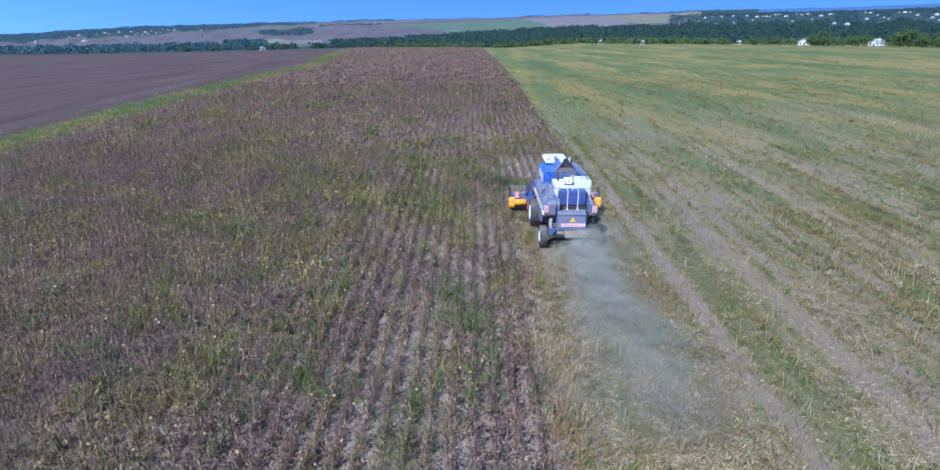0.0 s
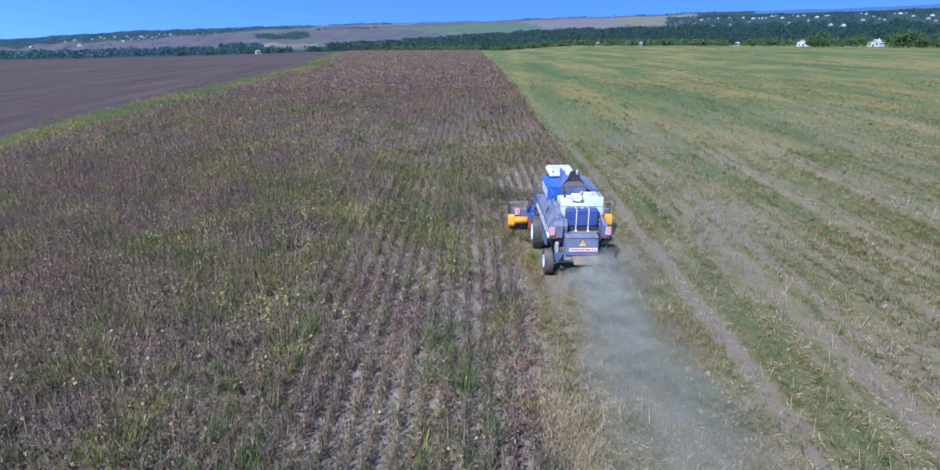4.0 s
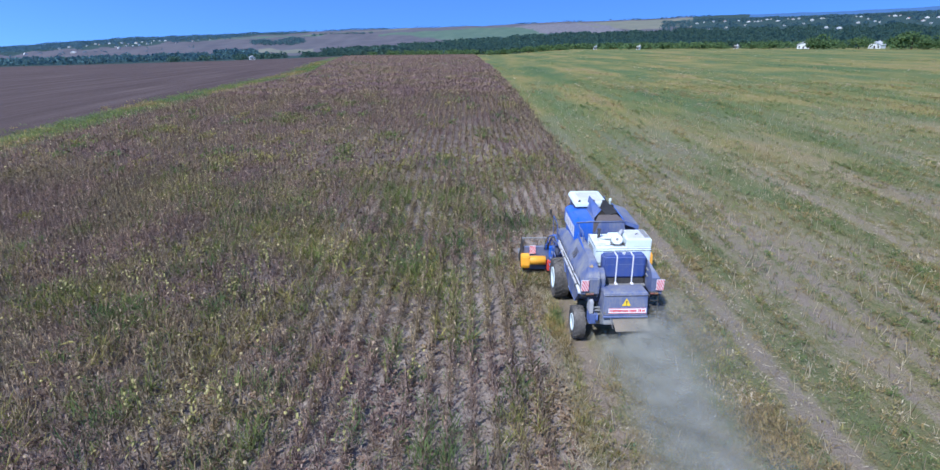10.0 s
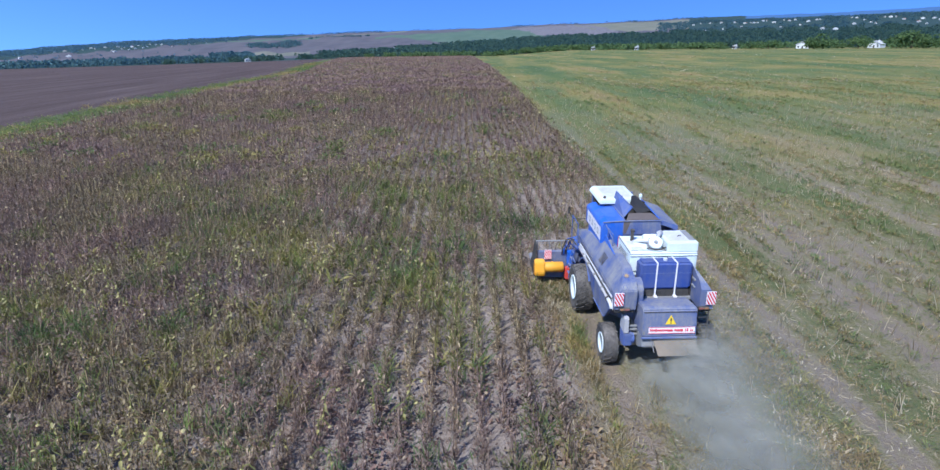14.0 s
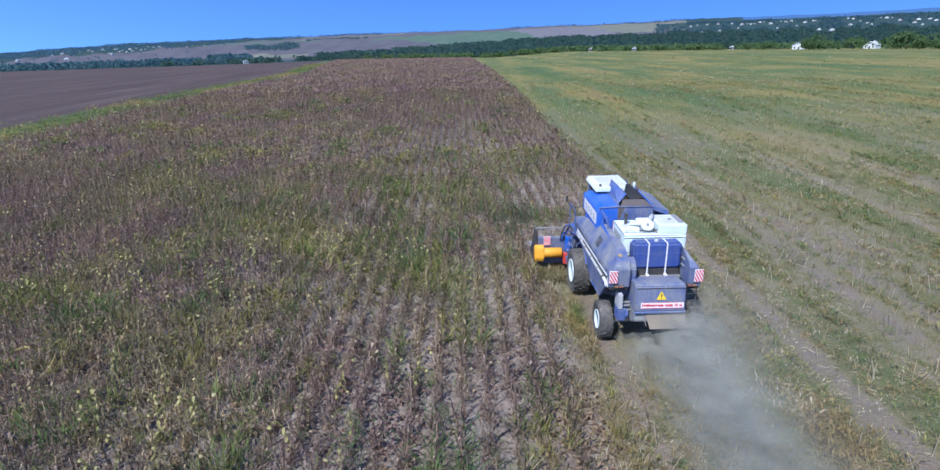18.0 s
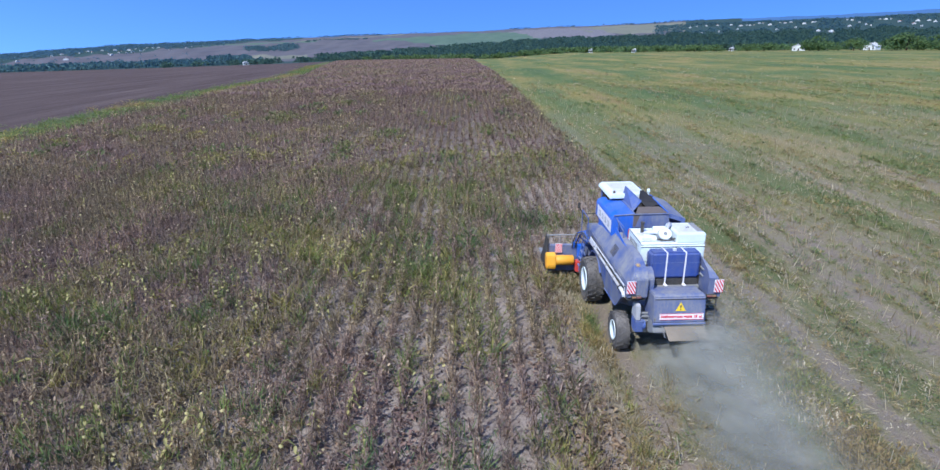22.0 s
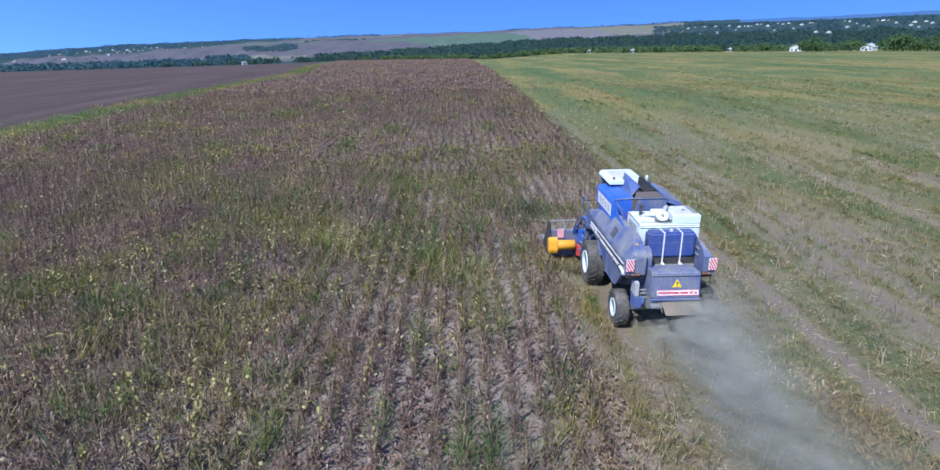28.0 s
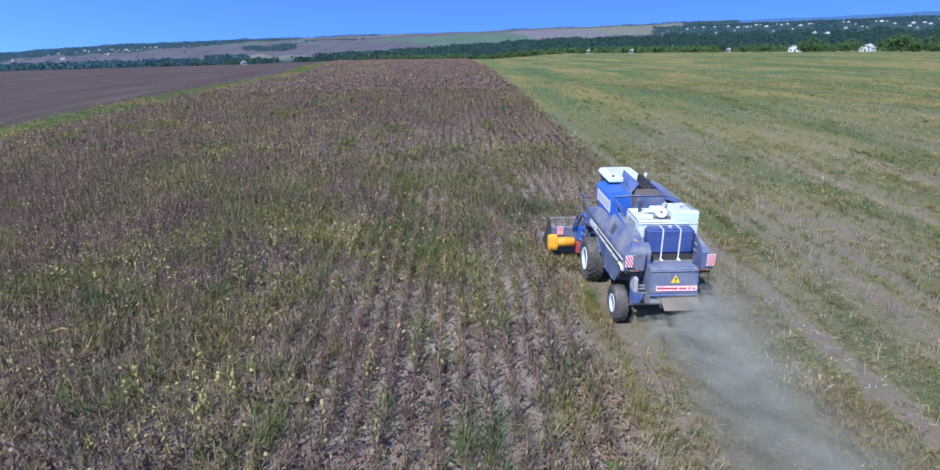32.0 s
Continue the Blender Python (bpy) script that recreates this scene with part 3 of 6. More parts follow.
def patches(n, x0, x1, y0, y1, power, each, rx, ry, seed):
    """Uneven weed patches: tuft places, the nearness of each to its patch's middle, and a number for the patch."""
    r = np.random.default_rng(seed)
    cy = y0 + (y1 - y0) * r.random(n) ** power
    cx = r.uniform(x0, x1, n)
    size = r.lognormal(0, 0.45, n)
    count = np.maximum((each * size ** 1.4).astype(int), 3)
    who = np.repeat(np.arange(n), count)
    u = r.normal(size=(len(who), 2)) * 0.55
    skew = r.normal(0, 0.35, n)[who]
    x = cx[who] + (u[:, 0] + skew * u[:, 1]) * rx * size[who]
    y = cy[who] + u[:, 1] * ry * size[who]
    return x, y, np.clip(1.2 - np.hypot(u[:, 0], u[:, 1]), 0.25, 1), r.random(n)[who]


def thin_on(w, lo, gain, floor):
    return rng.random(len(w)) < np.clip((w - lo) * gain, floor, 1)


def tinted(protos, slot):
    return [(v, f, m * 0 + slot) for v, f, m in protos]


def in_crop(x, y):
    return sees(x, y) & ((x < -2.75) | (y > 8.2)) & (x > bank_x(y)) & (x < 3.0)


def lush(x, y):
    """Chance that a weed has come up here on the stubble."""
    g = np.interp(x + 1.0 * value_noise(x, y, 3.0, 77) - 0.5, STRIP_X, STRIP_G)
    g = g + (0.62 - g) * np.clip(1.6 * value_noise(x * 0.6, y * 0.3, 4.0, 78) - 0.4, 0, 1)
    g = g * (0.35 + 1.1 * value_noise(x * 0.7 + 11, y * 0.45, 2.4, 79))
    return rng.random(len(x)) < np.clip((g - 0.12) * 2.1, 0.05, 1)


def on_stubble(x, y):
    return ((x > 3.3) | ((y < 3) & (x > -2.3))) & ~((np.abs(x) < 1.9) & (y > -1)) & sees(x, y)


def build_weeds():
    feather = [tuft(12, 0.45, 0.028, 0, 60 + k, 0.20, 1.9) for k in range(6)]
    low = [tuft(9, 0.60, 0.075, 0, 70 + k, 0.30, 1.3) for k in range(6)]
    broad = [tuft(6, 0.6, 0.16, 0, 75 + k, 0.35, 0.8) for k in range(4)]
    kit = Kit()
    # feathery patches among the crop
    a, b = patches(185, -46, 2, -16, 75, 1.0, 15, 0.62, 1.1, 11), patches(130, -20, -3, -16, 22, 1.0, 13, 0.30, 1.5, 12)
    b = (-3.25 - np.round((-3.25 - b[0]) / 0.7) * 0.7 + rng.normal(0, 0.10, len(b[0])), *b[1:])
    x, y, mid, hue = [np.concatenate(v) for v in zip(a, b)]
    ok = in_crop(x, y)
    x, y, mid, hue = x[ok], y[ok], mid[ok], hue[ok]
    for slot, q in ((0, hue < 0.72), (2, hue >= 0.72)):
        for far in (False, True):
            w = q & ((y > 30) == far)
            plant(kit, tinted(broad if far else feather, slot), x[w], y[w], 0.5, 1.1, wide=(0.7, 1.2))
    # a few wide yellow-green places
    x, y, mid, hue = patches(10, -38, 0, 4, 46, 1.0, 85, 2.0, 1.5, 29)
    ok = in_crop(x, y)
    q = (rng.random(len(x)) < 0.45) & ok
    plant(kit, tinted(feather, 2), x[q], y[q], 0.4, 0.95, wide=(0.9, 1.4))
    plant(kit, feather, x[ok & ~q], y[ok & ~q], 0.4, 0.95, wide=(0.9, 1.4))
    x, y = -22.5 + rng.normal(0, 1.3, 190), 3.6 + rng.normal(0, 1.0, 190)
    plant(kit, feather, x[:110], y[:110], 0.5, 1.0)
    plant(kit, tinted(feather, 2), x[110:], y[110:], 0.5, 1.0)
    n = 2100
    x, y = rng.uniform(-45, 3, n), -18 + 75 * rng.random(n) ** 1.2
    ok = in_crop(x, y)
    plant(kit, feather, x[ok], y[ok], 0.25, 0.7, wide=(0.8, 1.4))
    n = 3600
    x, y = rng.uniform(-60, 3, n), rng.uniform(75, 260, n)
    ok = thin_on(value_noise(x, y * 0.6, 9.0, 12), 0.5, 2.2, 0.02) & (x > bank_x(y))
    plant(kit, broad, x[ok], y[ok], 0.7, 1.2, wide=(1.0, 1.8))
    # small green seedlings between and along the rows
    n = 15000
    x, y = -2.8 - 34 * rng.random(n), -18 + 46 * rng.random(n) ** 1.1
    ok = in_crop(x, y) & thin_on(0.6 * value_noise(x, y, 2.2, 63) + 0.4 * value_noise(x, y, 7.0, 64), 0.46, 4.0, 0.03)
    plant(kit, low, x[ok], y[ok], 0.07, 0.24, wide=(0.8, 1.4))
    # rank grass along the fresh edge of the crop
    n = 4300
    x, y = -2.30 + rng.normal(0, 0.50, n), rng.uniform(-17, 5.9, n)
    ok = thin_on(value_noise(x, y * 0.7, 1.5, 21), 0.35, 2.5, 0.15) & ((x < -1.75) | (y < -1.5))
    x, y = x[ok], y[ok]
    q = value_noise(x, y, 2.2, 22) + rng.normal(0, 0.1, len(x))
    for slot, w in ((0, q < 0.10), (2, (q >= 0.10) & (q < 0.20)), (3, (q >= 0.20) & (q < 0.44)), (1, q >= 0.44)):
        plant(kit, tinted(feather, slot), x[w], y[w], 0.20, 0.58)
    x, y = rng.uniform(-2.95, -1.75, 420), rng.uniform(4.9, 6.1, 420)
    hue = rng.random(420)
    for slot, w in ((0, hue < 0.35), (3, (hue >= 0.35) & (hue < 0.7)), (1, hue >= 0.7)):
        plant(kit, tinted(feather, slot), x[w], y[w], 0.30, 0.62)
    stuff("crop_weeds", kit, [WEED, STRAW, RIPE, RUSSET], "feathery green weeds in patches between the sunflower rows", "weeds")
    # on the stubble
    kit = Kit()
    for seed, n, y0, y1, each, lo, hi in ((30, 480, -16, 8, 26, 0.12, 0.38), (31, 700, -10, 30, 26, 0.14, 0.44), (32, 720, 25, 100, 18, 0.18, 0.48)):
        x, y, mid, hue = patches(n, -2.0, 0.86 * (y1 + 31), y0, y1, 1.0, each, 0.42, 2.6, seed)
        x = np.where(mid > 0.5, x, np.round(x / 1.4) * 1.4 + 0.35 * (x / 1.4 - np.round(x / 1.4)))
        ok = on_stubble(x, y) & lush(x, y)
        x, y, mid, hue = x[ok], y[ok], mid[ok], hue[ok]
        for slot, q in ((0, hue < 0.34), (1, (hue >= 0.34) & (hue < 0.58)), (3, (hue >= 0.58) & (hue < 0.88)), (2, hue >= 0.88)):
            plant(kit, tinted(broad if seed == 32 else low, slot), x[q], y[q], lo, hi, wide=(0.7, 1.2))
    x, y, mid, hue = patches(110, -2.2, 3.5, -17, -1, 1.0, 16, 0.35, 0.9, 33)
    ok = on_stubble(x, y) & lush(x, y)
    x, y, hue = x[ok], y[ok], hue[ok]
    for slot, q in ((0, hue < 0.26), (1, (hue >= 0.26) & (hue < 0.38)), (3, (hue >= 0.38) & (hue < 0.70)), (2, hue >= 0.70)):
        plant(kit, tinted(low, slot), x[q], y[q], 0.12, 0.4, wide=(0.6, 1.0))
    # dry russet and straw-coloured grass along the edge of the last pass
    n = 7000
    x, y = 3.2 + rng.normal(0, 0.50, n), -16 + 60 * rng.random(n) ** 1.2
    ok = on_stubble(x, y) & ((x > 3.3) | (y < 6)) & thin_on(value_noise(x, y * 0.5, 1.6, 25), 0.40, 3.0, 0.08)
    x, y = x[ok], y[ok]
    hue = value_noise(x, y, 1.8, 26) + rng.normal(0, 0.12, len(x))
    for slot, q in ((3, hue < 0.5), (2, (hue >= 0.5) & (hue < 0.68)), (1, (hue >= 0.68) & (hue < 0.8)), (0, hue >= 0.8)):
        plant(kit, tinted(low, slot), x[q], y[q], 0.18, 0.48, wide=(0.6, 1.0))
    # low growth in narrow strips along the driving line
    n = 26000
    y = -17 + 110 * rng.random(n) ** 1.4
    x = -2.3 + rng.random(n) * (0.86 * (y + 31) + 6)
    ok = on_stubble(x, y) & lush(x, y) & thin_on(0.6 * value_noise(x, y * 0.04, 0.9, 13) + 0.4 * value_noise(x, y * 0.5, 2.0, 14), 0.40, 5.0, 0.05)
    x, y = x[ok], y[ok]
    dry = value_noise(x * 1.2, y * 0.25, 4.0, 16) + rng.normal(0, 0.15, len(x))
    for slot, q in ((0, dry < 0.36), (1, (dry >= 0.36) & (dry < 0.52)), (3, (dry >= 0.52) & (dry < 0.72)), (2, dry >= 0.72)):
        plant(kit, tinted(low, slot), x[q], y[q], 0.12, 0.36, wide=(0.7, 1.3))
    n = 13000
    y = 90 + 370 * rng.random(n)
    x = 4 + rng.random(n) * (0.86 * (y + 31))
    ok = thin_on(value_noise(x * 0.7, y * 0.06, 5.0, 17), 0.35, 2.4, 0.08)
    x, y = x[ok], y[ok]
    pick = rng.random(len(x)) + 0.7 * (value_noise(x * 0.5, y * 0.05, 4.0, 18) - 0.5)
    for slot, q in ((0, pick < 0.46), (1, (pick >= 0.46) & (pick < 0.76)), (3, (pick >= 0.76) & (pick < 0.94)), (2, pick >= 0.94)):
        plant(kit, tinted(broad, slot), x[q], y[q], 0.2, 0.45, wide=(2.0, 4.0))
    n = 15000
    y = -17 + 62 * rng.random(n) ** 1.35
    x = -1.0 + rng.random(n) * (0.86 * (y + 31) + 5)
    ok = on_stubble(x, y) & thin_on(value_noise(x, y * 0.6, 1.3, 27), 0.42, 3.0, 0.06)
    x, y = x[ok], y[ok]
    hue = value_noise(x * 0.8, y * 0.4, 3.0, 28) + rng.normal(0, 0.16, len(x))
    for slot, q in ((0, hue < 0.38), (1, (hue >= 0.38) & (hue < 0.54)), (3, (hue >= 0.54) & (hue < 0.78)), (2, hue >= 0.78)):
        plant(kit, tinted(low, slot), x[q], y[q], 0.08, 0.26, wide=(0.8, 1.4))
    x, y = rng.uniform(-2.2, 20, 900), rng.uniform(-34, -17, 900)
    plant(kit, tinted(broad, 1), x, y, 0.12, 0.4)
    x, y, mid, hue = patches(150, 4, 90, 18, 95, 1.0, 16, 1.5, 4.5, 34)
    ok = on_stubble(x, y)
    x, y, hue = x[ok], y[ok], hue[ok]
    for slot, q in ((0, hue < 0.40), (1, (hue >= 0.40) & (hue < 0.70)), (3, hue >= 0.70)):
        plant(kit, tinted(broad, slot), x[q], y[q], 0.2, 0.5, wide=(1.0, 1.6))
    # dead upright stalks that catch the light
    n = 7000
    y = 18 + 150 * rng.random(n) ** 1.3
    x = 3.4 + rng.random(n) * (0.86 * (y + 31))
    ok = sees(x, y) & thin_on(value_noise(x * 0.8, y * 0.15, 4.0, 23), 0.45, 4.0, 0.06)
    plant(kit, [tuft(3, 0.5, 0.05, 2, 85 + k, 0.1, 4.0) for k in range(4)], x[ok], y[ok], 0.35, 0.75)
    stuff("stubble_weeds", kit, [WEED, RIPE, STRAW, RUSSET], "green, yellowing and russet weeds growing through the stubble", "weeds")
    # cut stalks left standing and straw lying about
    kit = Kit()
    stub = Proto()
    stub.stick([(0, 0, 0), (0.02, 0, 1.0)], [0.024, 0.019], 0, 3)
    sliver = Proto()
    sliver.tri([(-0.5, -0.08, 0.04), (0.5, -0.06, 0.14), (0.5, 0.06, 0.17), (-0.5, 0.08, 0.07)], 0, [(0, 1, 2), (0, 2, 3)])
    n = 19000
    y = -17 + 120 * rng.random(n) ** 1.3
    x = np.round((rng.random(n) * (0.86 * (y + 31) + 6)) / 0.7) * 0.7 - 2.55 + rng.normal(0, 0.05, n)
    ok = ((x > 3.3) | (y < 5)) & (rng.random(n) < 0.25 + 0.75 * value_noise(x, y * 0.2, 3.0, 19)) & ~((np.abs(x) < 1.9) & (y > -1))
    plant(kit, [stub.done()], x[ok], y[ok], 0.15, 0.60, 0.25)
    n = 84000
    y = -17 + 75 * rng.random(n) ** 1.7
    x = -2.4 + rng.random(n) * (0.86 * (y + 31) + 6)
    ok = ((x > 3.3) | (y < 6)) & thin_on(value_noise(x * 1.3, y * 0.3, 2.5, 20), 0.26, 2.2, 0.16)
    plant(kit, [sliver.done()], x[ok], y[ok], 0.05, 0.17, 0.05, (0.8, 1.5))
    stuff("stubble_straw", kit, [STRAW], "pale cut stalks and straw scattered over the stubble", "stubble")
    # the grassy bank between the crop and the ploughland
    kit = Kit()
    n = 5000
    y = 12 + 260 * rng.random(n) ** 1.3
    x = bank_x(y) - 2.6 + rng.normal(0, 2.2, n)
    ok = sees(x, y, 8)
    blend = value_noise(x, y * 0.3, 3.0, 24) + rng.normal(0, 0.12, n)
    for slot, q in ((0, blend < 0.58), (1, (blend >= 0.58) & (blend < 0.68)), (2, blend >= 0.68)):
        plant(kit, [tuft(8, 0.6, 0.07, slot, 80 + k, 0.3, 1.4) for k in range(4)], x[ok & q], y[ok & q], 0.3, 0.8, wide=(1.0, 1.8))
    stuff("grass_bank", kit, [WEED, RIPE, RUSSET], "rank yellow-green grass along the edge of the field", "grass")


build_crop()
build_weeds()


# ---- far side: woods, orchard trees, houses ----
def clump_tree(n, seed, size, trunk=True, spread=0.5, tall=1.0):
    """A tree one unit high: a trunk and ragged leaf clumps set about its limbs; slots: leaf, bark."""
    r = np.random.default_rng(seed)
    p = Proto()
    if trunk:
        p.stick([(0, 0, 0), (0.01, 0.01, 0.35), (0.0, 0.02, 0.8)], [0.035, 0.025, 0.008], 1, 4 if n > 100 else 3)
        for k in range(4 if n > 100 else 0):
            a = k * 1.7 + r.random()
            p.stick([(0, 0, 0.25 + 0.1 * k), (0.3 * spread * math.cos(a), 0.3 * spread * math.sin(a), 0.5 + 0.1 * k)], [0.016, 0.006], 1, 3)
    lobes = [(r.normal() * spread * 0.38, r.normal() * spread * 0.38, 0.22 + 0.62 * r.random()) for _ in range(7)]
    for k in range(n):
        c = np.array(lobes[r.integers(0, 7)]) + r.normal(size=3) * np.array((0.13, 0.13, 0.10)) * spread * 1.6
        rr = math.hypot(c[0], c[1])
        c[2] = min(max(c[2], 0.06 + 0.1 * rr), 1.0 - 0.55 * rr * rr / spread)
        a, b = r.normal(size=3), r.normal(size=3)
        a /= np.linalg.norm(a)
        b -= a * (a @ b)
        b /= np.linalg.norm(b)
        s = size * (0.6 + 0.8 * r.random())
        p.tri([c + a * s, c + b * s * 0.8, c - a * s * 0.7, c - b * s * 0.9], 0, [(0, 1, 2), (0, 2, 3)])
    return p.done()


def polar(az, d):
    a = np.radians(az)
    x, y = HUB.x + d * np.sin(a), HUB.y + d * np.cos(a)
    return x, y, height(x, y)


HOUSES = [
    (24.4, 517, 3),
    (29.5, 500, 0),
    (34.6, 500, 0),
    (12.3, 522, 3),
    (16.2, 500, 3),
    (-19.4, 625, 1),
    (20.9, 2435, 0),
    (24.2, 2495, 0),
    (25.0, 2465, 2),
    (25.7, 2415, 0),
    (27.2, 2385, 2),
    (28.3, 2455, 0),
    (30.8, 1810, 0),
    (31.7, 1835, 2),
    (30.3, 2510, 0),
    (32.9, 2105, 0),
    (35.2, 2500, 2),
    (37.0, 2125, 0),
    (37.2, 2275, 2),
    (29.7, 2435, 2),
    (33.0, 2510, 0),
    (-31.2, 2680, 0),
    (-29.3, 2640, 2),
    (-28.3, 2465, 2),
    (-28.1, 2300, 0),
    (-26.1, 2535, 0),
    (-24.0, 2465, 0),
    (-32.8, 1820, 2),
    (-35.9, 1955, 0),
    (-33.0, 2585, 2),
    (-29.6, 1965, 0),
    (-6.8, 785, 2),
    (-5.1, 925, 0),
]


# the villages go on among the trees of both hillsides
village = random.Random(17)
for a0, a1, d0, d1, count in ((20.5, 39.0, 1900, 2620, 26), (-34.0, -22.5, 2150, 2750, 16)):
    while count:
        a, d = village.uniform(a0, a1), village.uniform(d0, d1)
        if all(abs(a - h[0]) > 0.16 for h in HOUSES):
            HOUSES.append((a, d, 1 if village.random() < 0.75 else 0))
            count -= 1


def build_woods():
    kinds = [clump_tree(14, 100 + k, 0.17, k == 0, spread=0.62) for k in range(5)]
    light = [clump_tree(10, 120 + k, 0.21, False, 0.8) for k in range(4)]
    h_az, h_d = np.array([h[0] for h in HOUSES]), np.array([h[1] for h in HOUSES])

    def clear(az, d):
        """Keeps the sight on each house open."""
        keep = np.ones(len(az), bool)
        for a, r in zip(h_az, h_d):
            w = 0.25 + math.degrees(5.0 / r)
            keep &= ~((np.abs(az - a) < w) & (d < r + 12) & (d > r * 0.84))
        return keep

    def belt(kit, protos, n, a0, a1, d0, d1, lo, hi, gaps, seed):
        az = rng.uniform(a0, a1, n)
        d = d0 + (d1 - d0) * rng.random(n) ** 0.8
        w = value_noise(az * 6, d * 0.06, 5.0, seed)
        ok = (w > gaps) & clear(az, d)
        az, d = az[ok], d[ok]
        x, y, z = polar(az, d)
        s = rng.uniform(lo, hi, len(x))
        pick = rng.integers(0, len(protos), len(x))
        for k, p in enumerate(protos):
            q = pick == k
            kit.add(p, np.stack([x, y, z - 0.3], -1)[q], np.stack([s * rng.uniform(0.9, 1.3, len(s)), s * rng.uniform(0.9, 1.3, len(s)), s], -1)[q], rng.uniform(0, 6.28, len(x))[q])

    kit = Kit()
    belt(kit, kinds, 1700, -10, 24, 568, 700, 4.5, 8, 0.10, 31)
    belt(kit, kinds, 2600, -13, 24, 690, 1050, 6, 10, 0.05, 32)
    belt(kit, kinds, 1900, 18, 46, 560, 800, 5, 9, 0.10, 34)
    belt(kit, light, 2300, 2, 24, 1000, 1800, 7, 11, 0.10, 33)
    belt(kit, light, 420, -2, 3, 950, 1620, 7, 11, 0.05, 49)
    belt(kit, light, 380, -6, -1, 950, 1380, 7, 11, 0.05, 50)
    belt(kit, light, 300, -11, -5, 950, 1150, 7, 10, 0.05, 52)
    belt(kit, light, 4300, 19, 47, 780, 1900, 6, 10, 0.12, 35)
    belt(kit, kinds, 520, -26, -9, 600, 690, 4, 7, 0.40, 37)
    stuff("woodland", kit, [LEAF_DARK, BARK], "dark green woods along the valley behind the fields", "woods")
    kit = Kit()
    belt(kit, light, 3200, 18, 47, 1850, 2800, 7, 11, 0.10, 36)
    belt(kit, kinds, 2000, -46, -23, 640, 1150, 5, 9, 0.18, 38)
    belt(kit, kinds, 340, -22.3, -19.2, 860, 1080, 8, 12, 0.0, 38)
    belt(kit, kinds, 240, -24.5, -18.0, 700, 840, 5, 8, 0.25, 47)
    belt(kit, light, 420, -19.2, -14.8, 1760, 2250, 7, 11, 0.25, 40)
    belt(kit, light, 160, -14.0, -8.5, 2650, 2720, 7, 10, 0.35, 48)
    stuff("valley_woodland", kit, [LEAF_HAZY, BARK], "valley woods towards the villages, greyed by haze painted into the leaves", "woods")
    kit = Kit()
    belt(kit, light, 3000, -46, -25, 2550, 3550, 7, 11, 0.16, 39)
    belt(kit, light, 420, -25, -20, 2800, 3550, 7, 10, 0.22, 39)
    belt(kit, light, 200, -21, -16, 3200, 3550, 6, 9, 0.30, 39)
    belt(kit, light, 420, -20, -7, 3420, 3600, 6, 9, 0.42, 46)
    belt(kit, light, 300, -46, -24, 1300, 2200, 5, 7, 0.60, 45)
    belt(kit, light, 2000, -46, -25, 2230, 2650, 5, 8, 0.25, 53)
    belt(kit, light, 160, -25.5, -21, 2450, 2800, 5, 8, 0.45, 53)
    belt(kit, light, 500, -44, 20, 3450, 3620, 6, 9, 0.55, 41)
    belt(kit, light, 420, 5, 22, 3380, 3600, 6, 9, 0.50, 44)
    stuff("far_woodland", kit, [LEAF_HAZE_BLUE], "far hillside woods with blue haze painted into the leaves", "woods")
    kit = Kit()
    belt(kit, kinds, 900, -9, 21, 545, 570, 3, 6.0, 0.25, 42)
    belt(kit, kinds, 620, 12, 46, 490, 545, 3, 6.5, 0.30, 43)
    stuff("hedge", kit, [LEAF_LIGHT, BARK], "light green bushes along the far end of the fields", "hedge")


def leafy(name, proto, mats, parts, label, category, group):
    """A tree in the open, as trunk and crown."""
    v, f, m = proto
    root = new(name)
    for part_name, slot, mat in parts:
        k = Kit()
        k.add((v, f[m == slot], m[m == slot] * 0), np.zeros((1, 3)), np.ones(1), np.zeros(1))
        ob = new(part_name, k.mesh(part_name, [mat]))
        ob.parent = root
    return tagged(root, label, category, group)


def build_orchard():
    # bearing, distance, height, breadth
    spots = [(30.3, 476, 9.0, 1.15), (31.0, 474, 9.8, 1.2), (33.4, 470, 8.2, 1.2), (32.3, 480, 4.5, 1.0), (35.9, 464, 9.0, 1.1), (36.8, 460, 10.6, 1.3), (37.6, 462, 8.6, 1.2), (38.8, 460, 9.0, 1.3),
             (27.0, 490, 6.0, 1.4), (25.6, 494, 5.0, 1.4), (23.2, 500, 5.2, 1.5), (21.4, 504, 5.2, 1.5), (18.4, 516, 5.8, 1.5), (16.6, 520, 5.8, 1.4), (13.4, 530, 5.6, 1.5), (11.9, 534, 5.4, 1.5),
             (9.0, 540, 5.4, 1.6), (6.2, 546, 5.8, 1.6), (3.4, 548, 5.2, 1.6), (40.6, 470, 9.0, 1.2)]
    base = [leafy("tree", clump_tree(760, 200 + k, 0.062, spread=0.80 + 0.08 * k), None, [("trunk", 1, BARK), ("crown", 0, LEAF_LIGHT)],
                  "round leafy green tree beside the far houses", "tree", "trees at the far hedge") for k in range(3)]
    used = set()
    for i, (az, d, s, w) in enumerate(spots):
        x, y, z = polar(az, d)
        ob = base[i % 3]
        m = pose(float(x), float(y), float(z) - 0.1, 0, 0, i * 67)
        if i % 3 not in used:
            used.add(i % 3)
            ob.matrix_basis = m @ Matrix.Diagonal((s * w, s * w, s, 1))
        else:
            made = copy_thing(ob, m)
            made.scale = (s * w, s * w, s)


PLASTER = painted("white_plaster", (0.66, 0.66, 0.66), 0.85, dust=0.12, scale=0.4)
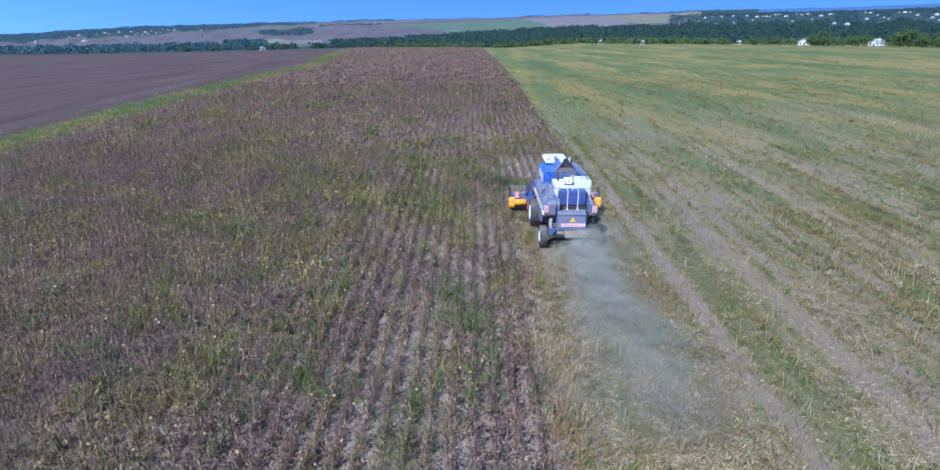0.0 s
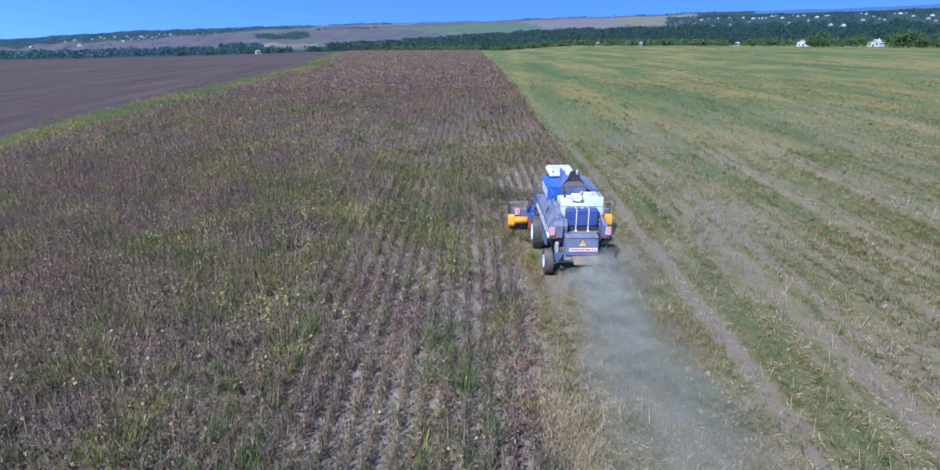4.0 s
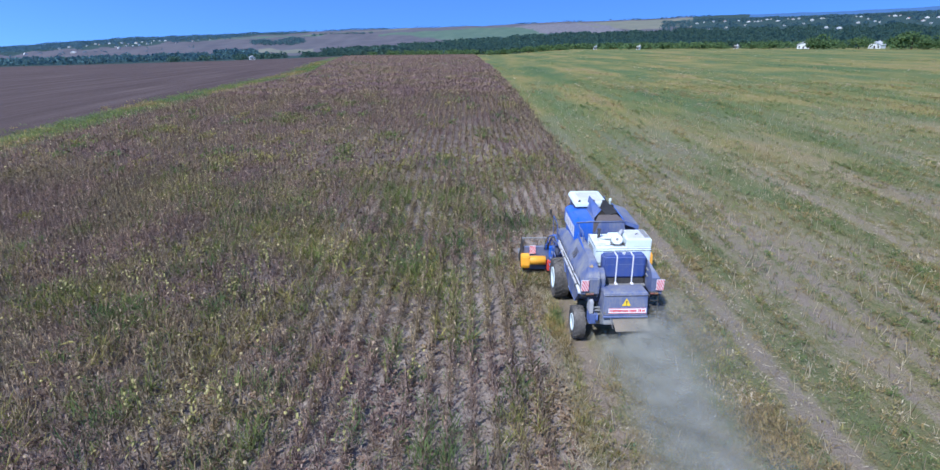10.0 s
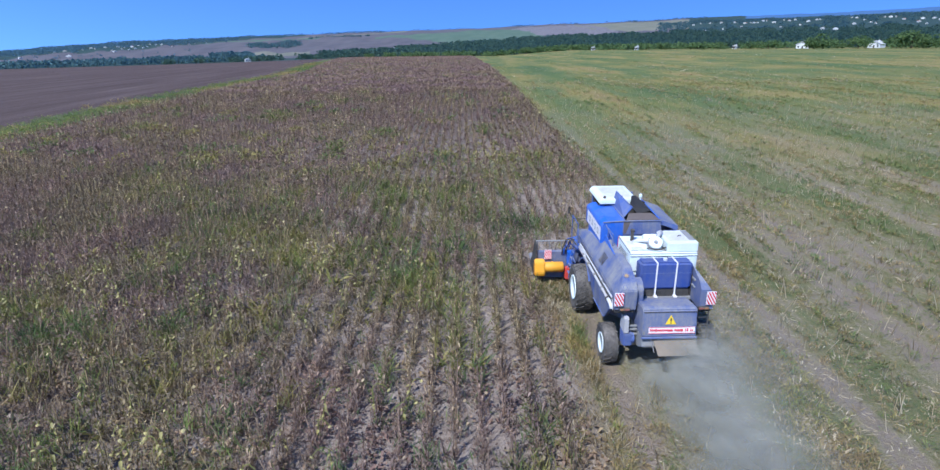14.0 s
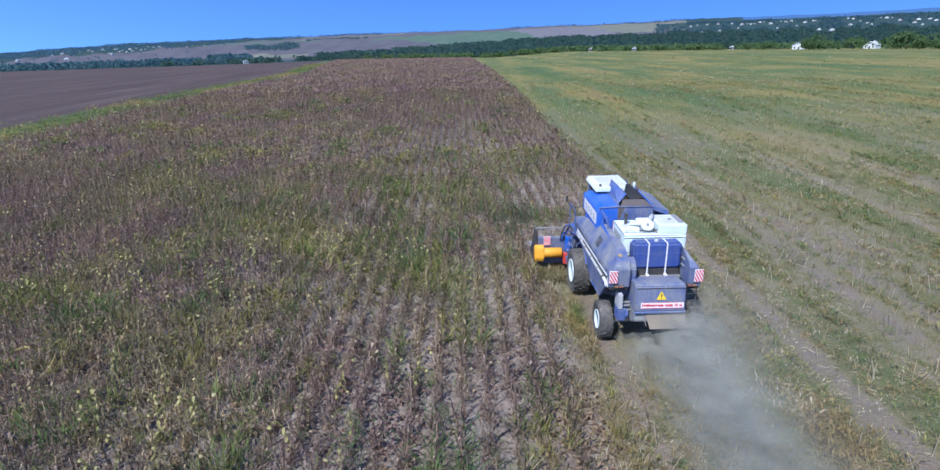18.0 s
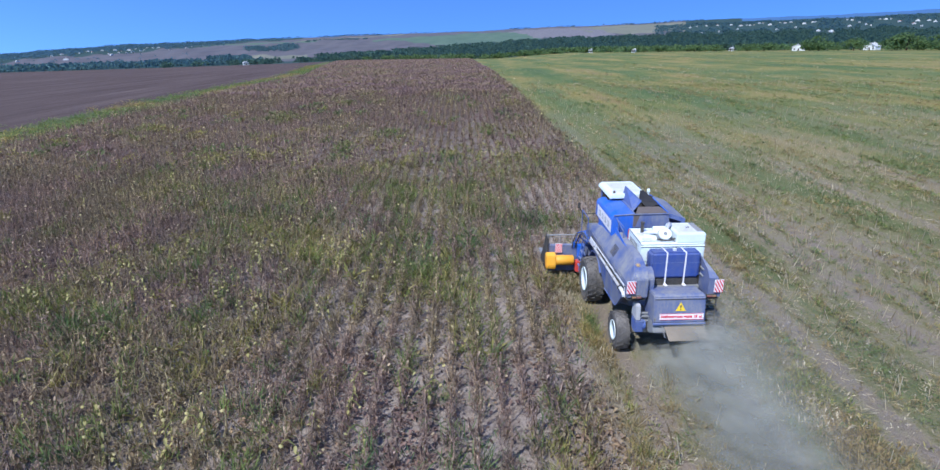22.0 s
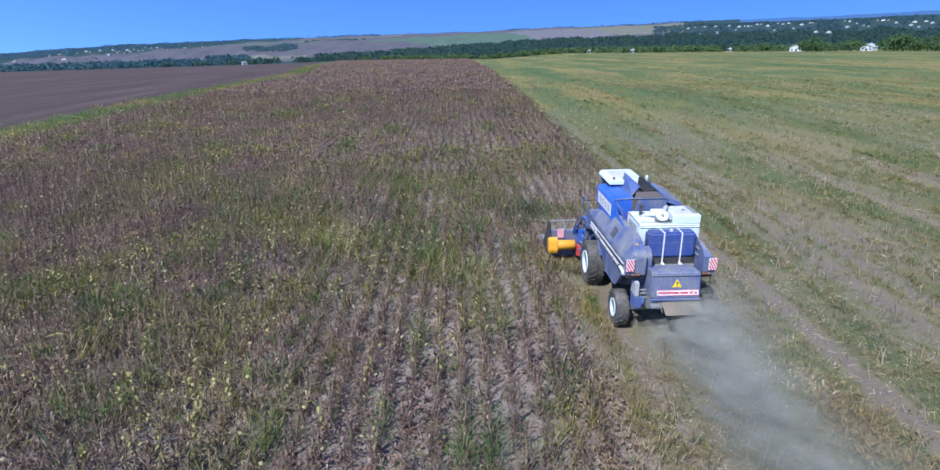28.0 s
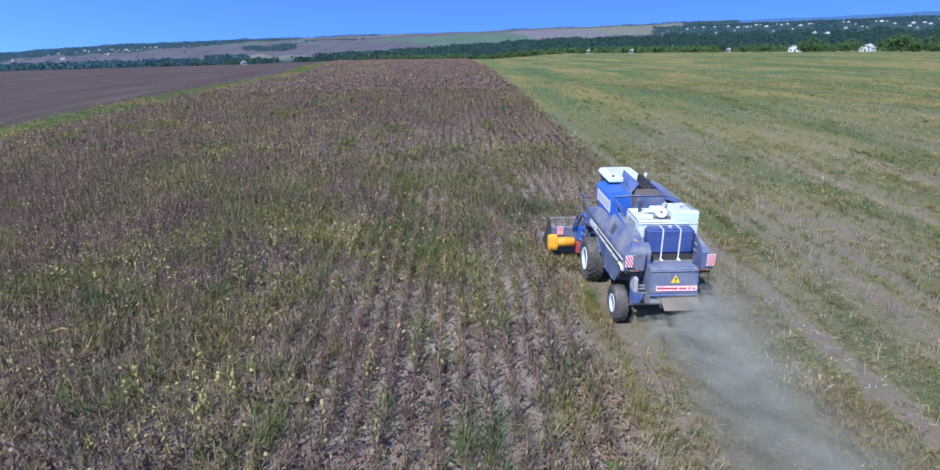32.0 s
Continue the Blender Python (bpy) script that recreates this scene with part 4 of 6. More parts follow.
ROOF_GREY = painted("asbestos_roof", (0.42, 0.42, 0.43), 0.8, dust=0.2, scale=0.4)
ROOF_RED = painted("tile_roof", (0.30, 0.12, 0.08), 0.8, dust=0.2, scale=0.4)
PANE = painted("dark_pane", (0.03, 0.035, 0.04), 0.1, dust=0.05)


def house(kind, grey):
    """A small gabled cottage: walls, roof, chimney, door and windows."""
    root = new("house")
    w, dp, hw, hr = (8.0, 6.0, 2.8, 2.0) if kind == 0 else ((5.0, 4.0, 2.6, 1.0) if kind == 1 else (2.6, 2.4, 2.2, 0.7) if kind == 3 else (11.0, 7.0, 3.2, 2.4))

    def add(name, build, mat):
        bm = bmesh.new()
        build(bm)
        me = bpy.data.meshes.new(name)
        bm.to_mesh(me)
        bm.free()
        me.materials.append(mat)
        ob = new(name, me)
        ob.parent = root
        return ob

    def box(bm, a, b):
        r = bmesh.ops.create_cube(bm, size=1)
        for v in r["verts"]:
            v.co = Vector([(p + q) / 2 + c * (q - p) for p, q, c in zip(a, b, v.co)])

    def walls(bm):
        pts = [(-w / 2, 0), (w / 2, 0), (w / 2, hw), (0, hw + hr), (-w / 2, hw)]
        front = [bm.verts.new((x, -dp / 2, z)) for x, z in pts]
        back = [bm.verts.new((x, dp / 2, z)) for x, z in pts]
        bm.faces.new(front)
        bm.faces.new(back[::-1])
        for i in range(5):
            j = (i + 1) % 5
            bm.faces.new([front[j], front[i], back[i], back[j]])
        bmesh.ops.recalc_face_normals(bm, faces=bm.faces)

    def roof(bm):
        t, o = 0.15, 0.35
        for s in (-1, 1):
            a, b = Vector((0, 0, hw + hr + 0.05)), Vector((s * (w / 2 + o), 0, hw - o * hr / (w / 2) + 0.05))
            low = [bm.verts.new((p.x, y, p.z)) for p in (a, b) for y in (-dp / 2 - o, dp / 2 + o)]
            top = [bm.verts.new(v.co + Vector((0, 0, t))) for v in low]
            q = [0, 1, 3, 2]
            bm.faces.new([low[i] for i in q])
            bm.faces.new([top[i] for i in q[::-1]])
            for i in range(4):
                bm.faces.new([low[q[i]], top[q[i]], top[q[(i + 1) % 4]], low[q[(i + 1) % 4]]])
        bmesh.ops.recalc_face_normals(bm, faces=bm.faces)

    add("wall", walls, PLASTER)
    add("roof", roof, ROOF_GREY if grey else ROOF_RED)
    add("chimney", lambda bm: box(bm, (0.8, -0.3, hw + hr * 0.4), (1.3, 0.3, hw + hr + 0.8)), PLASTER)
    add("door", lambda bm: box(bm, (-0.5, -dp / 2 - 0.05, 0), (0.5, -dp / 2 + 0.02, 2.0)), BARK)
    for x in (-w * 0.32, w * 0.32):
        add("window", lambda bm: box(bm, (x - 0.55, -dp / 2 - 0.04, 0.9), (x + 0.55, -dp / 2 + 0.02, 2.0)), PANE)
    return tagged(root, "small white plastered cottage under a grey pitched roof" if grey else "small white plastered cottage under a red tiled roof", "house", "cottages of the far villages")


def build_houses():
    base = {}
    for i, (az, d, kind) in enumerate(HOUSES):
        x, y, z = polar(az, d)
        grey = i % 3 != 2 or i in (2, 5)
        m = pose(float(x), float(y), float(z) - 0.2, 0, 0, -az + (i * 37) % 70 - 35)
        if (kind, grey) in base:
            copy_thing(base[kind, grey], m)
        else:
            base[kind, grey] = house(kind, grey)
            base[kind, grey].matrix_basis = m


build_woods()
build_orchard()
build_houses()


# ---- the combine harvester ----
BLUE = painted("blue_paint", (0.032, 0.080, 0.31), 0.45, dust=0.66, dust_colour=(0.225, 0.232, 0.26))
BLUE_CLEAN = painted("bright_blue_paint", (0.016, 0.112, 0.54), 0.36, dust=0.26, dust_colour=(0.24, 0.26, 0.32))
BLUE_DUSTY = painted("dust_covered_blue_paint", (0.050, 0.082, 0.235), 0.6, dust=0.95, dust_colour=(0.230, 0.228, 0.245))
WHITE = painted("white_paint", (0.72, 0.80, 0.81), 0.45, dust=0.38, dust_colour=(0.50, 0.52, 0.51), scale=2.6)
WHITE_SIDE = painted("white_trim_paint", (0.66, 0.67, 0.71), 0.45, dust=0.40)
PIPE_GREY = painted("pale_grey_paint", (0.40, 0.41, 0.46), 0.5, dust=0.5)
GREY = painted("grey_sheet_metal", (0.22, 0.23, 0.25), 0.5, dust=0.45)
STEEL = painted("worn_steel", (0.30, 0.29, 0.28), 0.4, metal=0.7, dust=0.45)
BLACK = painted("black_plastic", (0.016, 0.016, 0.018), 0.6, dust=0.28)
RUBBER = painted("dusty_rubber", (0.038, 0.036, 0.036), 0.85, dust=0.72, dust_colour=(0.20, 0.18, 0.165), spec=0.2)
YELLOW = painted("yellow_paint", (0.80, 0.36, 0.012), 0.45, dust=0.15)
RED = painted("red_paint", (0.55, 0.03, 0.02), 0.45, dust=0.25)
SIGN_YELLOW = painted("sign_yellow", (0.80, 0.55, 0.02), 0.5, dust=0.10)
SIGN_WHITE = painted("sign_white", (0.75, 0.72, 0.75), 0.5, dust=0.12)
SIGN_RED = painted("sign_red", (0.62, 0.03, 0.06), 0.5, dust=0.10)
CHAFF = painted("chaff_covered_sheet", (0.175, 0.140, 0.105), 0.9, dust=0.60, dust_colour=(0.260, 0.215, 0.165))
HOPPER = painted("hopper_brown", (0.100, 0.078, 0.072), 0.85, dust=0.4, dust_colour=(0.160, 0.140, 0.130))
DARK_GLASS = painted("cab_glass", (0.02, 0.03, 0.035), 0.06, dust=0.12)
AMBER = painted("amber_lens", (0.30, 0.12, 0.03), 0.3, dust=0.5)
LENS_RED = painted("red_lens", (0.22, 0.02, 0.02), 0.3, dust=0.5)
PITCH = painted("black_rubber_sheet", (0.010, 0.010, 0.012), 0.7, dust=0.06)
STICKER = painted("faded_sticker", (0.46, 0.30, 0.08), 0.6, dust=0.3)

BLUE_TANK = painted("deep_blue_paint", (0.016, 0.052, 0.27), 0.42, dust=0.42, dust_colour=(0.17, 0.175, 0.20))
harvester = tagged(new("combine_harvester"), "dusty blue and white combine harvester working with its grain tank open", "combine harvester")


def part(name, bm, material, parent, label="", smooth=False):
    me = bpy.data.meshes.new(name)
    bmesh.ops.recalc_face_normals(bm, faces=bm.faces)
    bm.to_mesh(me)
    bm.free()
    me.materials.append(material)
    if smooth:
        me.polygons.foreach_set("use_smooth", np.ones(len(me.polygons), bool))
    ob = new(name, me)
    ob.parent = parent
    if label:
        ob["label"] = label
    return ob


def soften(bm, r, seg=2):
    if r:
        edges = [e for e in bm.edges if len(e.link_faces) == 2 and e.calc_face_angle(0) > 0.5]
        bmesh.ops.bevel(bm, geom=edges, offset=r, segments=seg, affect="EDGES", clamp_overlap=True)
    return bm


def box(a, b, r=0.02, seg=2):
    bm = bmesh.new()
    for v in bmesh.ops.create_cube(bm, size=1)["verts"]:
        v.co = Vector([(p + q) / 2 + c * (q - p) for p, q, c in zip(a, b, v.co)])
    return soften(bm, r, seg)


def prism(profile, lo, hi, axis="x", r=0.02, seg=2):
    """A profile in (y, z), (x, z) or (x, y), extruded along the remaining axis."""
    bm = bmesh.new()
    put = {"x": lambda t, p: (t, p[0], p[1]), "y": lambda t, p: (p[0], t, p[1]), "z": lambda t, p: (p[0], p[1], t)}[axis]
    a, b = [bm.verts.new(put(lo, p)) for p in profile], [bm.verts.new(put(hi, p)) for p in profile]
    bm.faces.new(a)
    bm.faces.new(b[::-1])
    for i in range(len(profile)):
        j = (i + 1) % len(profile)
        bm.faces.new([a[j], a[i], b[i], b[j]])
    bmesh.ops.recalc_face_normals(bm, faces=bm.faces)
    return soften(bm, r, seg)


def plate(corners, thick=0.02, r=0.0):
    """A flat sheet through four corners, with thickness."""
    bm = bmesh.new()
    c = [Vector(p) for p in corners]
    nrm = (c[1] - c[0]).cross(c[2] - c[0]).normalized() * thick
    a, b = [bm.verts.new(p) for p in c], [bm.verts.new(p + nrm) for p in c]
    bm.faces.new(a[::-1])
    bm.faces.new(b)
    n = len(c)
    for i in range(n):
        bm.faces.new([a[i], a[(i + 1) % n], b[(i + 1) % n], b[i]])
    bmesh.ops.recalc_face_normals(bm, faces=bm.faces)
    return soften(bm, r, 1)


def tube(points, radius, sides=10):
    """A round bar or pipe along points."""
    bm = bmesh.new()
    pts = [Vector(p) for p in points]
    rings = []
    for i, p in enumerate(pts):
        d = (pts[min(i + 1, len(pts) - 1)] - pts[max(i - 1, 0)]).normalized()
        u = d.orthogonal().normalized() if i == 0 else (u - d * u.dot(d)).normalized()
        w = d.cross(u)
        rings.append([bm.verts.new(p + radius * (math.cos(t) * u + math.sin(t) * w)) for t in [2 * math.pi * k / sides for k in range(sides)]])
    for a, b in zip(rings, rings[1:]):
        for k in range(sides):
            bm.faces.new([a[k], a[(k + 1) % sides], b[(k + 1) % sides], b[k]])
    bm.faces.new(rings[0][::-1])
    bm.faces.new(rings[-1])
    return bm


def lathe(profile, centre, sides=40, axis="x"):
    """Turned shape; profile: (along the axis, radius)."""
    bm = bmesh.new()
    rings = []
    for s, r in profile:
        ring = []
        for k in range(sides):
            t = 2 * math.pi * k / sides
            v = {"x": (s, r * math.cos(t), r * math.sin(t)), "y": (r * math.cos(t), s, r * math.sin(t)), "z": (r * math.cos(t), r * math.sin(t), s)}[axis]
            ring.append(bm.verts.new(Vector(centre) + Vector(v)))
        rings.append(ring)
    for a, b in zip(rings, rings[1:]):
        for k in range(sides):
            bm.faces.new([a[k], a[(k + 1) % sides], b[(k + 1) % sides], b[k]])
    bm.faces.new(rings[0])
    bm.faces.new(rings[-1][::-1])
    return bm


def slanted(a, b, z0, z1, slope, band, gap, y):
    """Steep stripes cut off by the edges of an upright board: one outline each."""
    out, d = [], z0 - 0.5 * gap
    while d < z1 + slope * (b - a):
        poly = [(a, z0), (b, z0), (b, z1), (a, z1)]
        for low, sign in ((d, 1), (d + band, -1)):
            cut = []
            for p, q in zip(poly, poly[1:] + poly[:1]):
                u, v = [sign * (w[1] + slope * (w[0] - a) - low) for w in (p, q)]
                if u >= 0:
                    cut.append(p)
                if (u > 0 > v) or (u < 0 < v):
                    t = u / (u - v)
                    cut.append((p[0] + t * (q[0] - p[0]), p[1] + t * (q[1] - p[1])))
            poly = cut
        if len(poly) > 2:
            out.append([(px, y, pz) for px, pz in poly])
        d += band + gap
    return out


def wheel(name, x, y, R, width, rim_r, lugs):
    """A lugged farm tyre on a white dished rim with its hub and nuts; the outer side faces away from the machine."""
    s = -1 if x < 0 else 1
    tyre = lathe([(-width / 2 * 0.80, rim_r), (-width / 2, R * 0.80), (-width / 2 * 0.90, R * 0.93), (-width / 2 * 0.55, R * 0.965), (width / 2 * 0.55, R * 0.965),
                  (width / 2 * 0.90, R * 0.93), (width / 2, R * 0.80), (width / 2 * 0.80, rim_r)], (x, y, R), 48)
    hub = new(name)
    hub.parent = harvester
    part("tyre", tyre, RUBBER, hub, "black dusty lugged farm tyre")
    for k in range(lugs):
        for side in (-1, 1):
            t0 = 2 * math.pi * (k + (0.5 if side > 0 else 0)) / lugs
            lug, v = bmesh.new(), []
            for u, dt in ((0.02, 0.0), (0.98, 0.20)):
                for e in (-0.055, 0.055):
                    for h in (0.93, 1.0 if u < 0.5 else 0.965):
                        t = t0 + dt + e * 0.85
                        v.append(lug.verts.new((x + side * u * width / 2, y + R * h * math.cos(t), R + R * h * math.sin(t))))
            for q in ((0, 1, 3, 2), (4, 6, 7, 5), (0, 4, 5, 1), (2, 3, 7, 6), (1, 5, 7, 3), (0, 2, 6, 4)):
                lug.faces.new([v[i] for i in q])
            part("tread_lug", lug, RUBBER, hub)
    o = s * width / 2
    part("rim", lathe([(o * 0.86, rim_r + 0.01), (o * 0.98, rim_r), (o * 0.86, rim_r * 0.90), (o * 0.55, rim_r * 0.55), (o * 0.60, rim_r * 0.30), (o * 0.60, 0.02)], (x, y, R), 36), WHITE, hub, "white dished steel rim", True)
    part("hub_cap", lathe([(o * 0.55, rim_r * 0.26), (o * 0.74, rim_r * 0.22), (o * 0.80, rim_r * 0.10), (o * 0.80, 0.005)], (x, y, R), 18), WHITE_SIDE, hub)
    for k in range(8):
        t = k * math.pi / 4
        part("wheel_nut", lathe([(o * 0.55, 0.022), (o * 0.66, 0.022), (o * 0.66, 0.003)], (x, y + rim_r * 0.40 * math.cos(t), R + rim_r * 0.40 * math.sin(t)), 6), STEEL, hub)
    return hub


for s in (-1, 1):
    wheel("front_wheel", s * 1.47, 4.40, 0.87, 0.62, 0.45, 22)
    wheel("rear_wheel", -1.34 if s < 0 else 1.64, 0.84, 0.64, 0.44, 0.32, 18)
part("front_axle", tube([(-1.2, 4.4, 0.87), (1.2, 4.4, 0.87)], 0.13), STEEL, harvester)
part("rear_axle", box((-1.1, 0.70, 0.58), (1.4, 0.90, 0.76), 0.03), STEEL, harvester)
part("axle_pivot", box((-0.25, 0.6, 0.7), (0.25, 1.0, 1.3), 0.03), GREY, harvester)

# threshing body between the side shells
part("body", prism([(0.35, 1.75), (0.35, 2.05), (1.10, 2.17), (1.12, 2.75), (5.4, 2.75), (5.4, 1.9), (4.9, 1.05), (2.4, 0.85), (1.1, 1.35)], -1.0, 1.0, "x", 0.04), BLUE_DUSTY, harvester)
part("top_deck", box((-1.05, 1.11, 2.75), (1.05, 3.2, 2.80), 0.01), BLUE_DUSTY, harvester)
SHELL = [(0.02, 2.16), (0.0, 2.78), (0.20, 2.98), (0.85, 3.22), (3.05, 3.22), (3.18, 3.06), (4.6, 2.95), (5.85, 2.62), (5.95, 2.50), (5.95, 2.22)]
for s in (-1, 1):
    lo, hi = (-1.42, -0.79) if s < 0 else (1.03, 1.42)
    shell = prism(SHELL, lo, hi, "x", 0.0)
    # a fold where the outer side begins to lean, so that both faces stay flat
    bmesh.ops.bisect_plane(shell, geom=shell.verts[:] + shell.edges[:] + shell.faces[:], plane_co=(0, 0, 2.6), plane_no=(0, 0, 1))
    for v in shell.verts:
        # the top edge of the outer side leans in
        if abs(v.co.x) > 1.4 and v.co.z > 2.6:
            v.co.x -= s * 0.62 * (v.co.z - 2.6)
    soften(shell, 0.035, 3)
    side = part("side_shell", shell, BLUE_DUSTY, harvester, "blue side hood under a film of dust")
    outer = s * 1.42
    for y0, y1 in ((0.55, 2.0), (2.06, 3.6), (3.66, 5.4)):
        a, b = sorted((outer - s * 0.004, outer + s * 0.014))
        part("side_hatch", box((a, y0, 2.47), (b, y1, 2.58), 0.006, 1), BLUE_DUSTY, side)
    for k in range(7):
        z = 2.72 + 0.042 * k
        xx = s * (1.42 - 0.62 * (z - 2.6))
        part("vent_slit", box((xx - 0.012, 2.05, z), (xx + 0.012, 2.52, z + 0.014), 0.0), BLACK, side, "narrow black vent slit")
    part("hatch_handle", tube([(outer + s * 0.01, 1.2, 2.5), (outer + s * 0.05, 1.25, 2.5), (outer + s * 0.05, 1.42, 2.5), (outer + s * 0.01, 1.47, 2.5)], 0.012, 6), BLACK, side)
    # lower guard over the belts, cut round the wheel
    guard = [(0.40, 2.12), (0.52, 1.96), (1.30, 1.30), (1.50, 1.24), (2.85, 1.20), (3.18, 1.42), (3.42, 1.74), (3.80, 1.97), (4.60, 2.04), (4.95, 2.12)]
    a, b = sorted((s * 1.36, s * 1.45))
    shield = prism(guard, a, b, "x", 0.0)
    for v in shield.verts:
        # the skirt tucks in towards the ground
        v.co.x -= s * 0.10 * (2.12 - v.co.z)
    low = part("lower_guard", soften(shield, 0.02, 2), BLUE_DUSTY, harvester, "dusty blue lower side guard")
    for y0 in (1.75, 2.75):
        a2, b2 = sorted((s * 1.40, s * 1.445))
        rib = box((a2, y0, 1.30), (b2, y0 + 0.05, 2.06), 0.004, 1)
        for v in rib.verts:
            v.co.x -= s * 0.10 * (2.12 - v.co.z) - s * 0.012
        part("guard_rib", rib, BLUE, low)
    part("guard_edge", tube([(s * (1.45 - 0.10 * (2.12 - z)), y0, z) for y0, z in ((0.41, 2.11), (0.53, 1.95), (1.31, 1.29), (1.50, 1.23), (2.85, 1.19))], 0.022, 6), BLUE, low)
    arch = [(4.4 + 1.06 * math.cos(t), 0.9 + 1.06 * math.sin(t)) for t in np.linspace(0.55, 2.55, 10)]
    inner = [(4.4 + 1.02 * math.cos(t), 0.9 + 1.02 * math.sin(t)) for t in np.linspace(2.55, 0.55, 10)]
    a, b = sorted((s * 1.02, s * 1.40))
    part("wheel_arch", prism(arch + inner, a, b, "x", 0.0), BLUE, harvester)
    # pale rail under the shell, rising a little towards the rear
    a, b = sorted((s * 1.44, s * 1.475))
    rail = prism([(0.28, 2.44), (0.28, 2.495), (4.95, 2.375), (4.95, 2.325)], a, b, "x", 0.006, 1)
    part("trim_rail", rail, WHITE_SIDE, harvester, "pale trim rail along the side")
    # rear marker boards
    a, b = sorted((s * 1.19, s * 1.46))
    board = part("marker_board", box((a, -0.045, 2.33), (b, -0.02, 2.74), 0.004, 1), SIGN_WHITE, harvester, "white board with slanting red stripes")
    for outline in slanted(a + 0.008, b - 0.008, 2.338, 2.732, 1.7, 0.075, 0.075, -0.0465):
        part("red_stripe", plate(outline, 0.005), SIGN_RED, board)
    lamp = part("tail_lamp", box((min(s * 0.98, s * 1.3), -0.05, 2.17), (max(s * 0.98, s * 1.3), 0.03, 2.26), 0.015), BLACK, harvester, "black tail lamp box")
    part("lens", box((min(s * 1.0, s * 1.14), -0.062, 2.185), (max(s * 1.0, s * 1.14), -0.045, 2.245), 0.006, 1), LENS_RED, lamp)
    part("lens", box((min(s * 1.16, s * 1.28), -0.062, 2.185), (max(s * 1.16, s * 1.28), -0.045, 2.245), 0.006, 1), AMBER, lamp)
    part("bumper_bar", tube([(s * 0.85, 0.10, 2.08), (s * 1.38, 0.10, 2.08), (s * 1.40, 0.45, 2.06)], 0.035, 8), BLACK, harvester)

part("rear_filler", prism([(0.16, 2.24), (0.16, 2.72), (0.34, 2.92), (0.57, 2.98), (0.57, 2.24)], -0.786, -0.565, "x", 0.02), BLUE_DUSTY, harvester, "dusty blue panel beside the fuel tank")

# belt channel under the shell, its shaded hollow painted as a black strip, with the unloading pipe folded along it
part("channel_shade_strip", box((-1.436, 0.32, 2.10), (-1.392, 4.95, 2.43), 0.004, 1), BLACK, harvester, "black strip for the shaded hollow of the belt channel")
pipe = part("unloading_pipe", tube([(-1.47, 5.05, 2.20), (-1.475, 4.60, 2.20), (-1.475, 0.62, 2.245)], 0.042, 14), PIPE_GREY, harvester, "pale grey unloading pipe folded back along the side", True)
part("spout", tube([(-1.475, 0.66, 2.245), (-1.47, 0.46, 2.25), (-1.45, 0.34, 2.20), (-1.44, 0.27, 2.09)], 0.058, 14), WHITE_SIDE, pipe, "white bent pipe end", True)
part("spout_mouth", lathe([(0.0, 0.062), (0.0, 0.088), (0.05, 0.088), (0.05, 0.062)], (-1.472, 0.60, 2.245), 16, "y"), BLACK, pipe)
for y0 in (1.35, 2.35, 3.30, 4.15):
    part("pipe_clamp", box((-1.525, y0, 2.18), (-1.43, y0 + 0.05, 2.30), 0.008, 1), STEEL, pipe)
part("side_panel", prism([(3.95, 2.14), (4.02, 2.33), (4.98, 2.36), (5.02, 2.12)], -1.478, -1.44, "x", 0.01, 1), WHITE_SIDE, harvester, "white panel over the front of the belt channel")
part("channel_flap", plate([(-1.44, 0.34, 2.44), (-1.44, 0.20, 2.10), (-1.40, 0.24, 2.04), (-1.40, 0.38, 2.40)], 0.015), WHITE_SIDE, harvester, "white end flap of the belt channel")

# stickers on the sloping back of the near shell
for name, label, at, lean, radius, mat in (("round_sticker", "faded round orange sticker", (-1.036, 0.43, 3.070), 20, 0.070, STICKER), ("speed_sticker", "worn white round speed sticker", (-1.150, 0.082, 2.868), 45, 0.085, GREY)):
    disc = lathe([(0.0, radius), (0.014, radius), (0.014, 0.002)], (0, 0, 0), 20, "z")
    bmesh.ops.transform(disc, matrix=pose(*at, lean), verts=disc.verts)
    made = part(name, disc, mat, harvester, label)
    ring = lathe([(0.010, radius * 0.80), (0.016, radius * 0.80), (0.016, radius * 0.62), (0.010, radius * 0.62)], (0, 0, 0), 20, "z")
    bmesh.ops.transform(ring, matrix=pose(*at, lean), verts=ring.verts)
    part("sticker_ring", ring, BLUE_TANK, made)

# straw hood at the rear
hood = part("straw_hood", prism([(0.58, 2.28), (0.30, 2.36), (-0.30, 2.42), (-0.40, 2.36), (-0.51, 1.58), (-0.45, 1.54), (0.75, 1.56)], -0.72, 0.82, "x", 0.03), BLUE_DUSTY, harvester, "blue straw hood with dust on its top")
part("hood_lip", box((-0.74, -0.54, 1.52), (0.84, -0.47, 1.57), 0.01, 1), BLUE, hood)
part("hood_seam", box((-0.70, -0.425, 2.30), (0.80, -0.406, 2.32), 0.003, 1), BLACK, hood)
for x0 in (-0.70, 0.72):
    part("hood_latch", box((x0, -0.50, 1.62), (x0 + 0.05, -0.47, 1.74), 0.006, 1), STEEL, hood)


def on_hood(z):
    """The hood's back leans: its y at a height."""
    return -0.40 - 0.11 * (2.36 - z) / 0.78


